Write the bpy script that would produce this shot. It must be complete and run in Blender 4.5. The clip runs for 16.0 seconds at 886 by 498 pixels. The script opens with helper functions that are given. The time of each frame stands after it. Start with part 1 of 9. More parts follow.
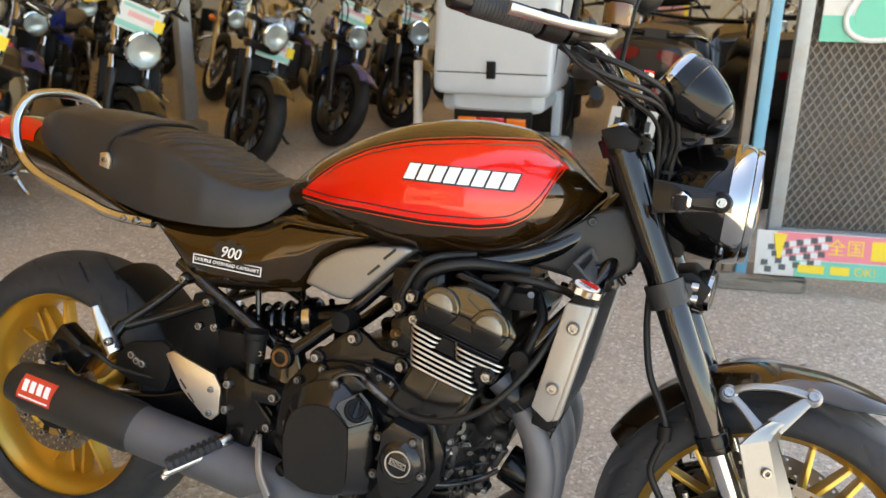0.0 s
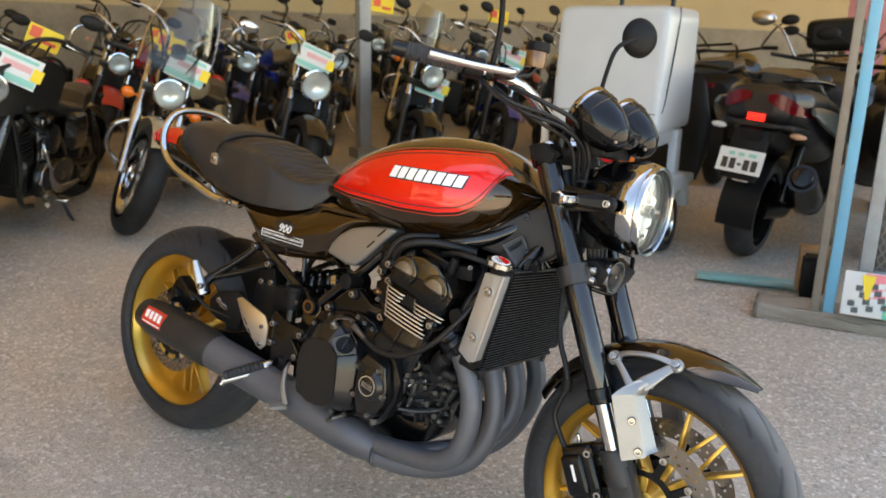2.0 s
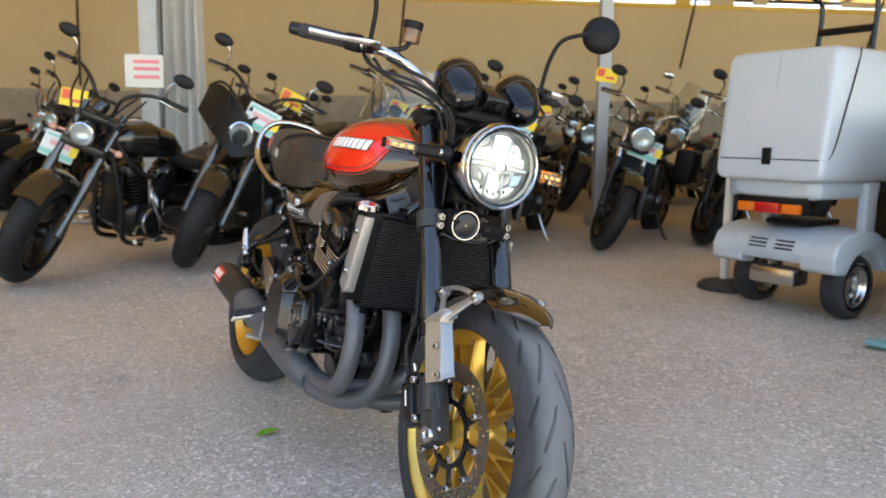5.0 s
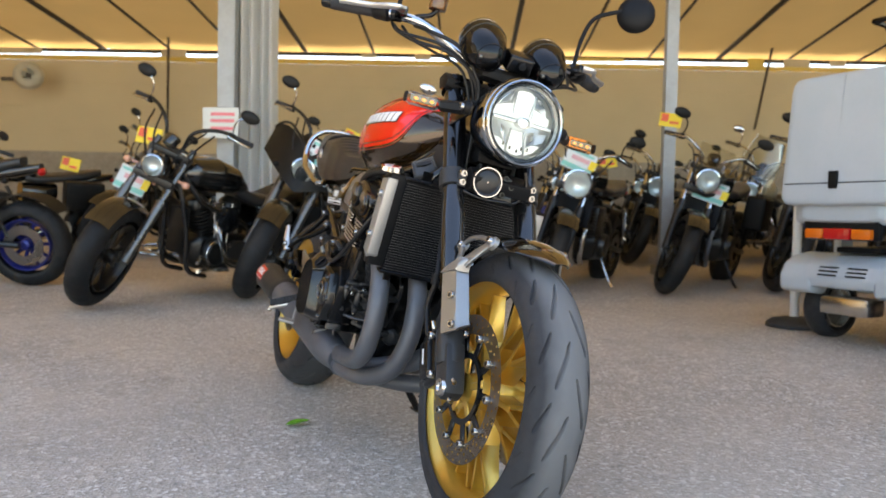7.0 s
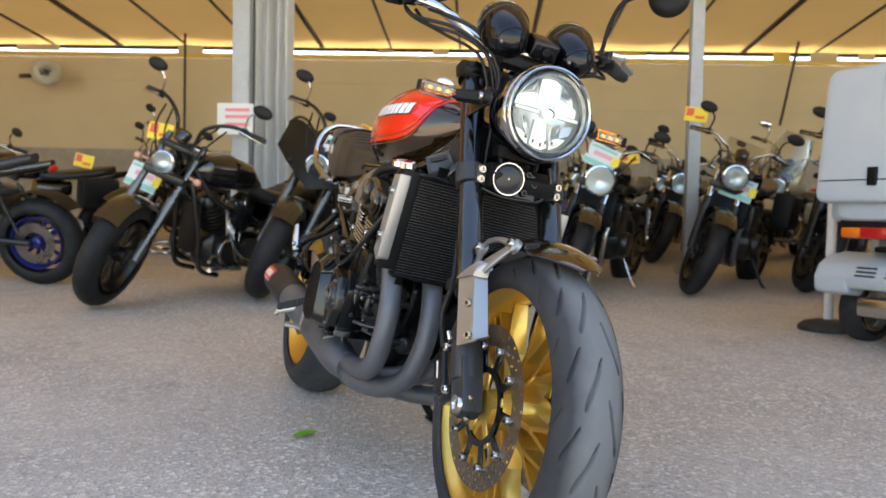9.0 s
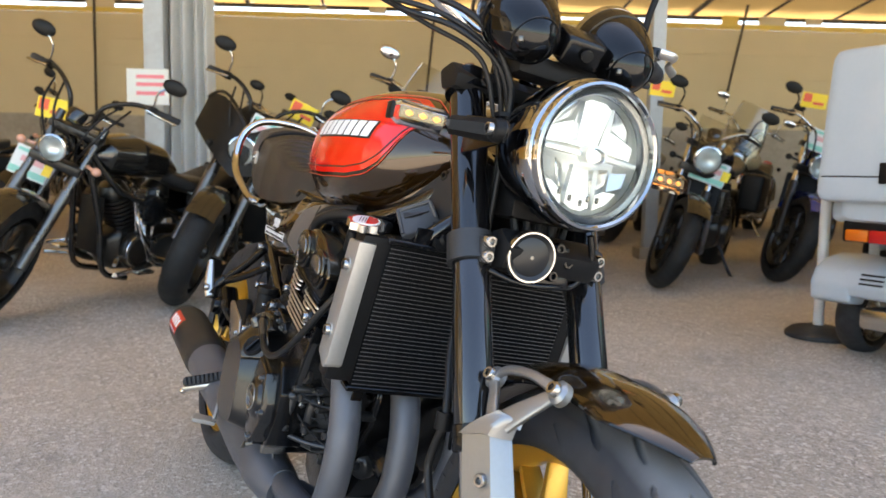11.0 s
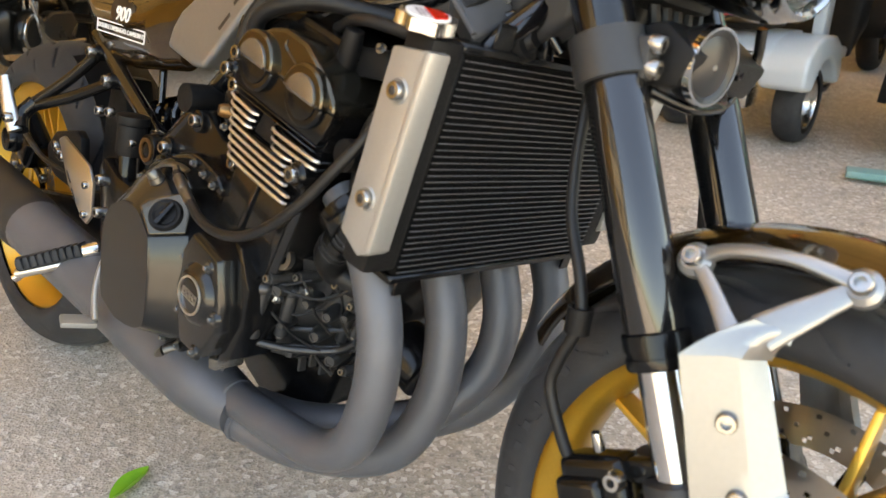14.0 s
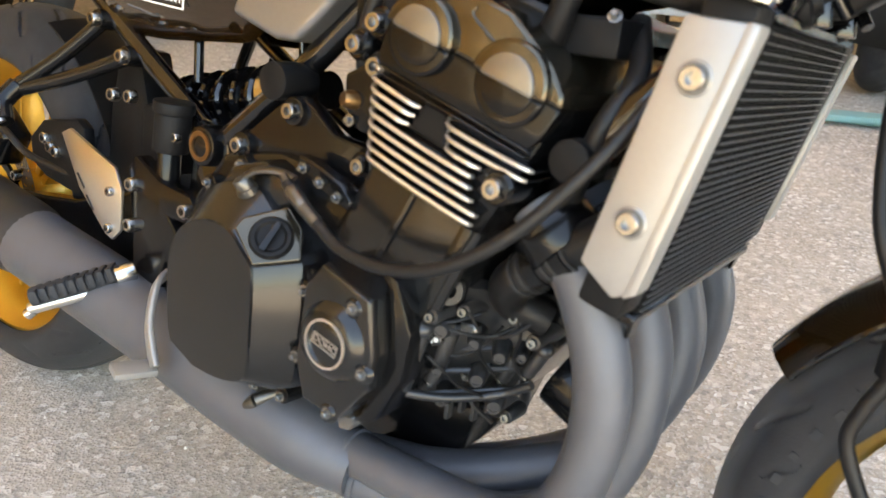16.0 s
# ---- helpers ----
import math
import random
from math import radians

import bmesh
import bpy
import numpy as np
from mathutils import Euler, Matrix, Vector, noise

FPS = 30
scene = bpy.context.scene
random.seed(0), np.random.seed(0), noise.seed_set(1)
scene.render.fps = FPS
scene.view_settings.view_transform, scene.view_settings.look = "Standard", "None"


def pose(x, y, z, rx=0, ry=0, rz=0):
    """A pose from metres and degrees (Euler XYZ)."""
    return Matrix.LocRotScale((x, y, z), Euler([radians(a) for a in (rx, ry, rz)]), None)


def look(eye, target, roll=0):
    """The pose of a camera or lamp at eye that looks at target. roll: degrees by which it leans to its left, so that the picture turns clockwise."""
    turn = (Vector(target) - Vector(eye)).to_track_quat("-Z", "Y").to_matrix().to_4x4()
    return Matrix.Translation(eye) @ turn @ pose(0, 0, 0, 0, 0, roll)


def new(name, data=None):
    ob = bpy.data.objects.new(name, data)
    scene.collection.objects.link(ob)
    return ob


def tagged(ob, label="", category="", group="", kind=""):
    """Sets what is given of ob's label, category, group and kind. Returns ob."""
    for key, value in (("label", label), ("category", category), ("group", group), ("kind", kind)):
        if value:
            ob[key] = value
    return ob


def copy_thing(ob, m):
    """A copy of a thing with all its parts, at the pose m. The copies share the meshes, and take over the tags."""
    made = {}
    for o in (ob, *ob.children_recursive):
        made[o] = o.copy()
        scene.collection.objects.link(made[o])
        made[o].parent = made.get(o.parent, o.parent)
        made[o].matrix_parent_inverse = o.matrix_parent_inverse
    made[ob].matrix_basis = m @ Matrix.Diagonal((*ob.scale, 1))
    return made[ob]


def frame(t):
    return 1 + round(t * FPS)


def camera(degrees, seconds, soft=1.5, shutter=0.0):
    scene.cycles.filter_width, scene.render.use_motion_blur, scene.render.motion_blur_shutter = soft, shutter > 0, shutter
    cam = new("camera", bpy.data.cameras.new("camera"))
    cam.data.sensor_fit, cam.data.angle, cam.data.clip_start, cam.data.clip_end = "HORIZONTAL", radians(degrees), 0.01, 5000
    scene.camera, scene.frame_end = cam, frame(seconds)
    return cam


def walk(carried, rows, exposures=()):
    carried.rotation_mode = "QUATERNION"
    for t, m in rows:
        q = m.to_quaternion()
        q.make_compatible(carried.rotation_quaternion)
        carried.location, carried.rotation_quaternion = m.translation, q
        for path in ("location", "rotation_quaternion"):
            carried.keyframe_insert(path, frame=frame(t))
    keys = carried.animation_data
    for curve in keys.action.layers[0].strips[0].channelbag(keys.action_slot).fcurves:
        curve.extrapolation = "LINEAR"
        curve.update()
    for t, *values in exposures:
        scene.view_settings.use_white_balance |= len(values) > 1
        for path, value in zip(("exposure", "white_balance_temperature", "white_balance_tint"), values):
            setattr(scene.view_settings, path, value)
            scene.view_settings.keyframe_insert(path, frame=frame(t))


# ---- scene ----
cam = camera(59.8, 16.0)
cam.data.dof.use_dof, cam.data.dof.focus_distance, cam.data.dof.aperture_fstop = True, 1.25, 7.0
METRES, EYE, TILT, LEAN, TURN = 3.814, 1.17, -17.69, -0.95, 19.2
ROWS = [
    (0.0, 0.0, 0.0, 0.0, -0.0, 0.0, -0.0),
    (0.5, 0.0272, -0.0335, -0.0082, 3.16, 0.85, -1.02),
    (1.0, 0.0508, -0.0546, -0.0135, 6.49, 1.66, -2.18),
    (1.5, 0.0891, -0.0778, -0.0188, 10.25, 2.2, -3.44),
    (2.0, 0.1314, -0.0956, -0.0275, 14.47, 2.28, -4.87),
    (2.5, 0.1781, -0.0993, -0.0365, 19.12, 1.99, -6.34),
    (3.0, 0.2282, -0.1043, -0.0335, 23.9, 1.63, -7.82),
    (3.5, 0.2774, -0.0941, -0.0349, 28.59, 1.77, -9.11),
    (4.0, 0.3368, -0.0676, -0.044, 32.95, 2.7, -10.21),
    (6.5, 0.4275, 0.022, -0.1388, 44.18, 10.65, -13.07),
    (7.0, 0.4274, 0.0272, -0.1436, 44.97, 10.74, -13.29),
    (7.5, 0.4282, 0.0294, -0.145, 45.76, 10.51, -13.49),
    (8.0, 0.4291, 0.0299, -0.1454, 46.62, 10.18, -13.7),
    (10.5, 0.3034, 0.1098, -0.0797, 43.42, 9.23, -12.94),
    (11.0, 0.2738, 0.1231, -0.0585, 41.48, 8.13, -12.39),
    (11.5, 0.2459, 0.1366, -0.0504, 38.98, 6.57, -11.69),
    (12.0, 0.2202, 0.1451, -0.0417, 35.89, 4.53, -10.73),
    (12.5, 0.1879, 0.1496, -0.0429, 32.18, 2.24, -9.58),
    (13.0, 0.1616, 0.147, -0.0451, 28.31, -0.3, -8.49),
    (13.5, 0.1481, 0.1495, -0.0495, 24.99, -2.8, -7.66),
    (14.0, 0.1314, 0.1518, -0.0511, 22.51, -4.9, -7.11),
    (14.5, 0.1121, 0.1581, -0.0535, 21.04, -6.34, -6.86),
    (15.0, 0.0844, 0.1619, -0.0499, 19.49, -7.38, -6.39),
    (15.5, 0.0644, 0.1661, -0.0509, 18.2, -7.93, -5.96),
    (16.0, 0.0475, 0.1747, -0.0451, 15.26, -8.07, -4.64),
]
walk(cam, [(t, pose(0, 0, EYE, TILT, LEAN, TURN) @ pose(METRES * x, METRES * y, METRES * z, 90 + pitch, roll, yaw)) for t, x, y, z, yaw, pitch, roll in ROWS],
     exposures=[(0.0, 2.48, 8600, 10), (1.0, 2.33, 8500, 10), (2.5, 2.35, 8100, 10), (4.0, 2.42, 7600, 10), (7.0, 2.29, 7400, 10), (10.5, 2.45, 7300, 10), (12.5, 2.65, 8300, 10), (13.5, 2.85, 9100, 10), (14.5, 2.99, 9300, 10), (16.0, 3.24, 8800, 10)])

# ---- light ----
world = bpy.data.worlds.new("sky")
scene.world = world
world.use_nodes = True
_nt = world.node_tree
_sky = _nt.nodes.new("ShaderNodeTexSky")
_sky.sky_type = 'NISHITA'
_sky.sun_disc = False
SUN_EL, SUN_AZ = 68.0, 150.0      # azimuth: degrees from +x, anticlockwise, towards the sun
_sky.sun_elevation = radians(SUN_EL)
_sky.sun_rotation = radians(90.0 - SUN_AZ)
_nt.links.new(_sky.outputs[0], _nt.nodes["Background"].inputs[0])
_nt.nodes["Background"].inputs[1].default_value = 0.15
sun = new("sun", bpy.data.lights.new("sun", "SUN"))
sun.data.energy = 4.6
sun.data.angle = radians(0.6)
sun.data.color = (1.0, 0.95, 0.87)
_d = Vector((math.cos(radians(SUN_AZ)) * math.cos(radians(SUN_EL)), math.sin(radians(SUN_AZ)) * math.cos(radians(SUN_EL)), math.sin(radians(SUN_EL))))
sun.matrix_world = look(_d * 30, (0, 0, 0))


# ---- materials ----
def material(name, color, rough=0.5, metal=0.0, coat=0.0, coat_rough=0.05, vary=0.08, grain=40.0, bump=0.0, bump_scale=200.0,
             stain=None, stain_scale=3.0, stain_amount=0.35, rough_vary=0.08, spec=0.5, emit=None, emit_strength=0.0, trans=0.0, alpha=1.0, ior=1.45, random_tint=0.0):
    """A surface with fine grain, broad stains, uneven gloss and relief."""
    m = bpy.data.materials.new(name)
    m.use_nodes = True
    t = m.node_tree
    n, l = t.nodes, t.links
    b = n["Principled BSDF"]
    co = n.new("ShaderNodeTexCoord")
    fine = n.new("ShaderNodeTexNoise")
    fine.inputs["Scale"].default_value = grain
    fine.inputs["Detail"].default_value = 4
    l.new(co.outputs["Object"], fine.inputs["Vector"])
    broad = n.new("ShaderNodeTexNoise")
    broad.inputs["Scale"].default_value = stain_scale
    broad.inputs["Detail"].default_value = 6
    broad.inputs["Roughness"].default_value = 0.65
    l.new(co.outputs["Object"], broad.inputs["Vector"])
    c = Vector(color)
    ramp = n.new("ShaderNodeMix")
    ramp.data_type = 'RGBA'
    ramp.inputs[6].default_value = (*[max(0, v * (1 - vary)) for v in c], 1)
    ramp.inputs[7].default_value = (*[min(1, v * (1 + vary)) for v in c], 1)
    l.new(fine.outputs["Fac"], ramp.inputs[0])
    out = ramp.outputs[2]
    if stain is not None:
        mp = n.new("ShaderNodeMapRange")
        mp.inputs[1].default_value, mp.inputs[2].default_value = 0.45, 0.75
        mp.inputs[4].default_value = stain_amount
        l.new(broad.outputs["Fac"], mp.inputs[0])
        mx = n.new("ShaderNodeMix")
        mx.data_type = 'RGBA'
        mx.inputs[7].default_value = (*stain, 1)
        l.new(mp.outputs[0], mx.inputs[0])
        l.new(out, mx.inputs[6])
        out = mx.outputs[2]
    if random_tint:
        info = n.new("ShaderNodeObjectInfo")
        hs = n.new("ShaderNodeHueSaturation")
        mr = n.new("ShaderNodeMapRange")
        mr.inputs[3].default_value, mr.inputs[4].default_value = 1 - random_tint, 1 + random_tint
        l.new(info.outputs["Random"], mr.inputs[0])
        l.new(mr.outputs[0], hs.inputs["Value"])
        l.new(out, hs.inputs["Color"])
        out = hs.outputs[0]
    l.new(out, b.inputs["Base Color"])
    rv = n.new("ShaderNodeMapRange")
    rv.inputs[3].default_value, rv.inputs[4].default_value = max(0.01, rough - rough_vary * rough), min(1, rough + rough_vary * rough)
    l.new(broad.outputs["Fac"], rv.inputs[0])
    l.new(rv.outputs[0], b.inputs["Roughness"])
    b.inputs["Metallic"].default_value = metal
    b.inputs["Coat Weight"].default_value = coat
    b.inputs["Coat Roughness"].default_value = coat_rough
    b.inputs["Specular IOR Level"].default_value = spec
    b.inputs["IOR"].default_value = ior
    b.inputs["Transmission Weight"].default_value = trans
    if emit is not None:
        b.inputs["Emission Color"].default_value = (*emit, 1)
        b.inputs["Emission Strength"].default_value = emit_strength
    if bump:
        bt = n.new("ShaderNodeTexNoise")
        bt.inputs["Scale"].default_value = bump_scale
        bt.inputs["Detail"].default_value = 3
        l.new(co.outputs["Object"], bt.inputs["Vector"])
        bp = n.new("ShaderNodeBump")
        bp.inputs["Strength"].default_value = bump
        bp.inputs["Distance"].default_value = 0.002
        l.new(bt.outputs["Fac"], bp.inputs["Height"])
        l.new(bp.outputs[0], b.inputs["Normal"])
    return m


def two_sided_cloth(name, color, through_share, grain=6.0):
    """Thin sheet that lets part of the daylight through."""
    m = bpy.data.materials.new(name)
    m.use_nodes = True
    t = m.node_tree
    n, l = t.nodes, t.links
    n.remove(n["Principled BSDF"])
    co = n.new("ShaderNodeTexCoord")
    nz = n.new("ShaderNodeTexNoise")
    nz.inputs["Scale"].default_value = grain
    nz.inputs["Detail"].default_value = 6
    l.new(co.outputs["Object"], nz.inputs["Vector"])
    mx = n.new("ShaderNodeMix")
    mx.data_type = 'RGBA'
    mx.inputs[6].default_value = (*[v * 0.86 for v in color], 1)
    mx.inputs[7].default_value = (*color, 1)
    l.new(nz.outputs["Fac"], mx.inputs[0])
    d, tr, ms = n.new("ShaderNodeBsdfDiffuse"), n.new("ShaderNodeBsdfTranslucent"), n.new("ShaderNodeMixShader")
    ms.inputs[0].default_value = through_share
    l.new(mx.outputs[2], d.inputs[0])
    l.new(mx.outputs[2], tr.inputs[0])
    l.new(d.outputs[0], ms.inputs[1])
    l.new(tr.outputs[0], ms.inputs[2])
    l.new(ms.outputs[0], n["Material Output"].inputs[0])
    return m


def thin_glass(name, color=(1, 1, 1), gloss=.04):
    """A clear pane: see-through, with reflections that grow at grazing angles."""
    m = bpy.data.materials.new(name)
    m.use_nodes = True
    t = m.node_tree
    n, l = t.nodes, t.links
    n.remove(n["Principled BSDF"])
    tr, gl, ms, fr = n.new("ShaderNodeBsdfTransparent"), n.new("ShaderNodeBsdfGlossy"), n.new("ShaderNodeMixShader"), n.new("ShaderNodeFresnel")
    tr.inputs[0].default_value = (*color, 1)
    gl.inputs["Roughness"].default_value = gloss
    fr.inputs[0].default_value = 1.45
    l.new(fr.outputs[0], ms.inputs[0])
    l.new(tr.outputs[0], ms.inputs[1])
    l.new(gl.outputs[0], ms.inputs[2])
    l.new(ms.outputs[0], n["Material Output"].inputs[0])
    return m


BROWN = material("candy brown paint", (0.034, 0.0165, 0.0036), 0.15, 0.6, 1.0, 0.010, 0.2, 900, spec=0.4)
RED = material("candy red paint", (0.72, 0.009, 0.003), 0.25, 0.0, 1.0, 0.012, 0.08, 900, spec=0.25)
STRIPE_RED = material("red pinstripe", (0.55, 0.03, 0.008), 0.3, 0, 1.0, 0.03)
BLACK_GLOSS = material("gloss black paint", (0.004, 0.004, 0.0045), 0.12, 0.0, 0.9, 0.02, 0.2, 60, spec=0.2)
POD_BLACK = material("deep gloss black pod paint", (0.0028, 0.0028, 0.003), 0.10, 0.0, 0.55, 0.015, 0.1, 60, spec=0.1)
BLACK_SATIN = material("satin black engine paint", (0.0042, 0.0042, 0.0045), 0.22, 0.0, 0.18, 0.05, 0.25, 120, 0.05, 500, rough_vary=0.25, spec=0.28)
BLACK_MATT = material("matt black plastic", (0.007, 0.007, 0.0074), 0.46, 0.0, 0, 0.3, 0.2, 80, 0.2, 900, rough_vary=0.2, spec=0.2)
COVER_BLACK = material("satin black cast cover", (0.0065, 0.0066, 0.0068), 0.22, 0.0, 0.42, 0.10, 0.2, 90, 0.08, 700, rough_vary=0.25, spec=0.35)
RUBBER = material("tyre rubber", (0.026, 0.027, 0.030), 0.58, 0, 0, 0.3, 0.25, 60, 0.25, 600, stain=(0.095, 0.095, 0.096), stain_scale=9, stain_amount=0.45, spec=0.3)
HOSE = material("black rubber hose", (0.009, 0.009, 0.0095), 0.42, 0, 0, 0.3, 0.2, 60, 0.15, 500, spec=0.35)
ALU = material("satin aluminium", (0.62, 0.61, 0.58), 0.32, 1.0, 0, 0.1, 0.05, 200, 0.06, 900, rough_vary=0.2)
ALU_CAST = material("silver painted cast aluminium", (0.265, 0.268, 0.268), 0.32, 0.75, 0.2, 0.2, 0.06, 200, 0.1, 900)
STEEL = material("bright steel", (0.56, 0.55, 0.53), 0.22, 1.0, 0, 0.1, 0.06, 150, rough_vary=0.3)
CHROME = material("chrome", (0.54, 0.54, 0.545), 0.06, 1.0, vary=0.02)
GOLD = material("gold painted cast wheel", (0.66, 0.41, 0.075), 0.34, 0.8, 0.5, 0.15, 0.08, 300, 0.08, 900, rough_vary=0.25)
PIPE = material("grey ceramic coated pipe", (0.100, 0.104, 0.116), 0.42, 0.3, 0, 0.3, 0.12, 30, 0.25, 900, stain=(0.055, 0.056, 0.06), stain_scale=6, rough_vary=0.2)
MUFFLER = material("matt black coated muffler", (0.023, 0.022, 0.021), 0.48, 0.2, 0, 0.3, 0.15, 30, 0.2, 900)
VINYL = material("black seat vinyl", (0.0165, 0.0165, 0.0175), 0.34, 0, 0, 0.3, 0.15, 150, 0.35, 700, rough_vary=0.15, spec=0.6)
GLASS = thin_glass("clear lens", (.97, .99, .98))
LENS_CLEAR = thin_glass("pale amber indicator lens", (.98, .82, .62), .05)
CLEAR_PLASTIC = thin_glass("clear windshield", (.86, .86, .84), .05)
REFLECTOR = material("lamp reflector", (0.86, 0.87, 0.86), 0.12, 1.0, vary=0.03, grain=30)
LAMP_ON = material("lit headlamp element", (1, 1, 1), 0.3, emit=(0.95, 1.0, 0.96), emit_strength=0.085)
AMBER = material("amber lens", (0.80, 0.42, 0.20), 0.2, 0, 0.6, vary=0.05, emit=(1.0, 0.40, 0.09), emit_strength=0.28)
RED_LENS = material("red lens", (0.50, 0.012, 0.012), 0.12, 0, 0.6, vary=0.05)
ORANGE_LENS = material("orange lens", (0.72, 0.15, 0.01), 0.15, 0, 0.5, vary=0.05)
WHITE_INK = material("white lettering", (0.80, 0.80, 0.78), 0.3, 0, 0.5, vary=0.03)
BLACK_INK = material("black outline ink", (0.01, 0.01, 0.01), 0.35, 0, 0.5)
COVER_SILVER = material("silver painted cover", (0.33, 0.32, 0.30), 0.36, 0.5, 0.2, 0.15, 0.05, 200, 0.06, 900)
RIM_CHROME = material("lamp rim chrome", (0.40, 0.405, 0.41), 0.06, 1.0, vary=0.03)
DUSTY = material("dusty tyre rubber", (0.024, 0.025, 0.028), 0.60, 0, 0, 0.3, 0.25, 60, 0.25, 600, stain=(0.07, 0.07, 0.07), stain_scale=7, stain_amount=0.35, spec=0.3)
FORK_GLOSS = material("dark polished fork coating", (0.045, 0.045, 0.047), 0.09, 0.85, 0.5, 0.03, 0.05, 200)
LAMP_BOWL = material("lamp bowl", (0.60, 0.62, 0.61), 0.28, 0.75, vary=0.04, grain=60)
LAMP_RING = material("dark grey lamp ring", (0.20, 0.21, 0.215), 0.25, 0.9, vary=0.04)
BOLT_DULL = material("dull dark steel", (0.13, 0.125, 0.115), 0.34, 0.9, 0, 0.1, 0.12, 150, rough_vary=0.3)
HORN_GREY = material("satin grey horn disc", (0.016, 0.016, 0.017), 0.34, 0.3, 0.1, 0.1, 0.06, 200)
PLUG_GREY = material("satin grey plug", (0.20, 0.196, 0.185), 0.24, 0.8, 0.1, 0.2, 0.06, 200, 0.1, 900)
SMOKE = material("smoked reservoir plastic", (0.20, 0.09, 0.03), 0.15, 0, 0.5, vary=0.1, trans=0.4)
# Warm tone puts the tan reflection on black gloss into the colour.
HEAD_PLATE = material("dark cover paint with reflected tan", (0.078, 0.067, 0.049), 0.13, 0.9, 0.3, 0.05, 0.12, 120, 0.05, 500, rough_vary=0.25)
FIN_BLACK = material("black radiator core", (0.005, 0.005, 0.0055), 0.5, 0.0, spec=0.2, vary=0.3, grain=150)
FIN_EDGE = material("worn radiator fin edge", (0.15, 0.15, 0.155), 0.42, 0.6, vary=0.35, grain=60)
FIN_BRIGHT = material("machined fin edge", (0.60, 0.58, 0.54), 0.30, 0.85, 0, 0.1, 0.08, 200, 0.05, 900)
BRONZE = material("bronze wire end", (0.22, 0.12, 0.05), 0.35, 0.9)
DISC = material("brushed brake disc", (0.38, 0.36, 0.34), 0.28, 1.0, vary=0.12, grain=60, rough_vary=0.3)


# ---- mesh tools ----
def part(name, bm, mat, parent=None, label="", sharp=38.0, m=None):
    """Links a bmesh as one mesh object under a thing or a part."""
    if m is not None:
        bm.transform(m)
    bmesh.ops.recalc_face_normals(bm, faces=bm.faces)
    lim = radians(sharp)
    for e in bm.edges:
        e.smooth = len(e.link_faces) == 2 and e.calc_face_angle(0) < lim
    for f in bm.faces:
        f.smooth = True
    me = bpy.data.meshes.new(name)
    bm.to_mesh(me)
    bm.free()
    for one in (mat if isinstance(mat, (list, tuple)) else [mat]):
        me.materials.append(one)
    ob = new(name, me)
    ob.parent = parent
    if label:
        ob["label"] = label
    return ob


def same(name, me, parent, m=None):
    """Another object on a mesh that already exists."""
    ob = new(name, me)
    ob.parent = parent
    if m is not None:
        ob.matrix_basis = m
    return ob


def join(*bms):
    out = bmesh.new()
    for b in bms:
        me = bpy.data.meshes.new("tmp")
        b.to_mesh(me)
        out.from_mesh(me)
        b.free()
        bpy.data.meshes.remove(me)
    return out


def bevelled(bm, width, segments=2, angle=30):
    es = [e for e in bm.edges if len(e.link_faces) == 2 and e.calc_face_angle(0) > radians(angle)]
    if es and width > 0:
        bmesh.ops.bevel(bm, geom=es, offset=width, segments=segments, profile=0.6, affect='EDGES', clamp_overlap=True)
    return bm


def box(c, s, bevel=0.0, segments=2, m=None):
    bm = bmesh.new()
    bmesh.ops.create_cube(bm, size=1, matrix=Matrix.Translation(c) @ Matrix.Diagonal((*s, 1)))
    bevelled(bm, bevel, segments)
    if m is not None:
        bm.transform(m)
    return bm


def rod(p0, p1, r0, r1=None, seg=20, bevel=0.0):
    p0, p1 = Vector(p0), Vector(p1)
    r1 = r0 if r1 is None else r1
    bm = bmesh.new()
    d = p1 - p0
    q = d.to_track_quat('Z', 'Y').to_matrix().to_4x4()
    bmesh.ops.create_cone(bm, cap_ends=True, segments=seg, radius1=r0, radius2=r1, depth=d.length, matrix=Matrix.Translation((p0 + p1) / 2) @ q)
    return bevelled(bm, bevel, 2, 50)


def curve_points(pts, n):
    """Points along a smooth line through pts."""
    P = [Vector(p) for p in pts]
    P = [P[0] * 2 - P[1]] + P + [P[-1] * 2 - P[-2]]
    out = []
    segs = len(P) - 3
    for i in range(segs):
        a, b, c, d = P[i:i + 4]
        for k in range(n):
            t = k / n
            out.append(0.5 * ((2 * b) + (c - a) * t + (2 * a - 5 * b + 4 * c - d) * t * t + (3 * b - a - 3 * c + d) * t ** 3))
    out.append(P[-2])
    return out


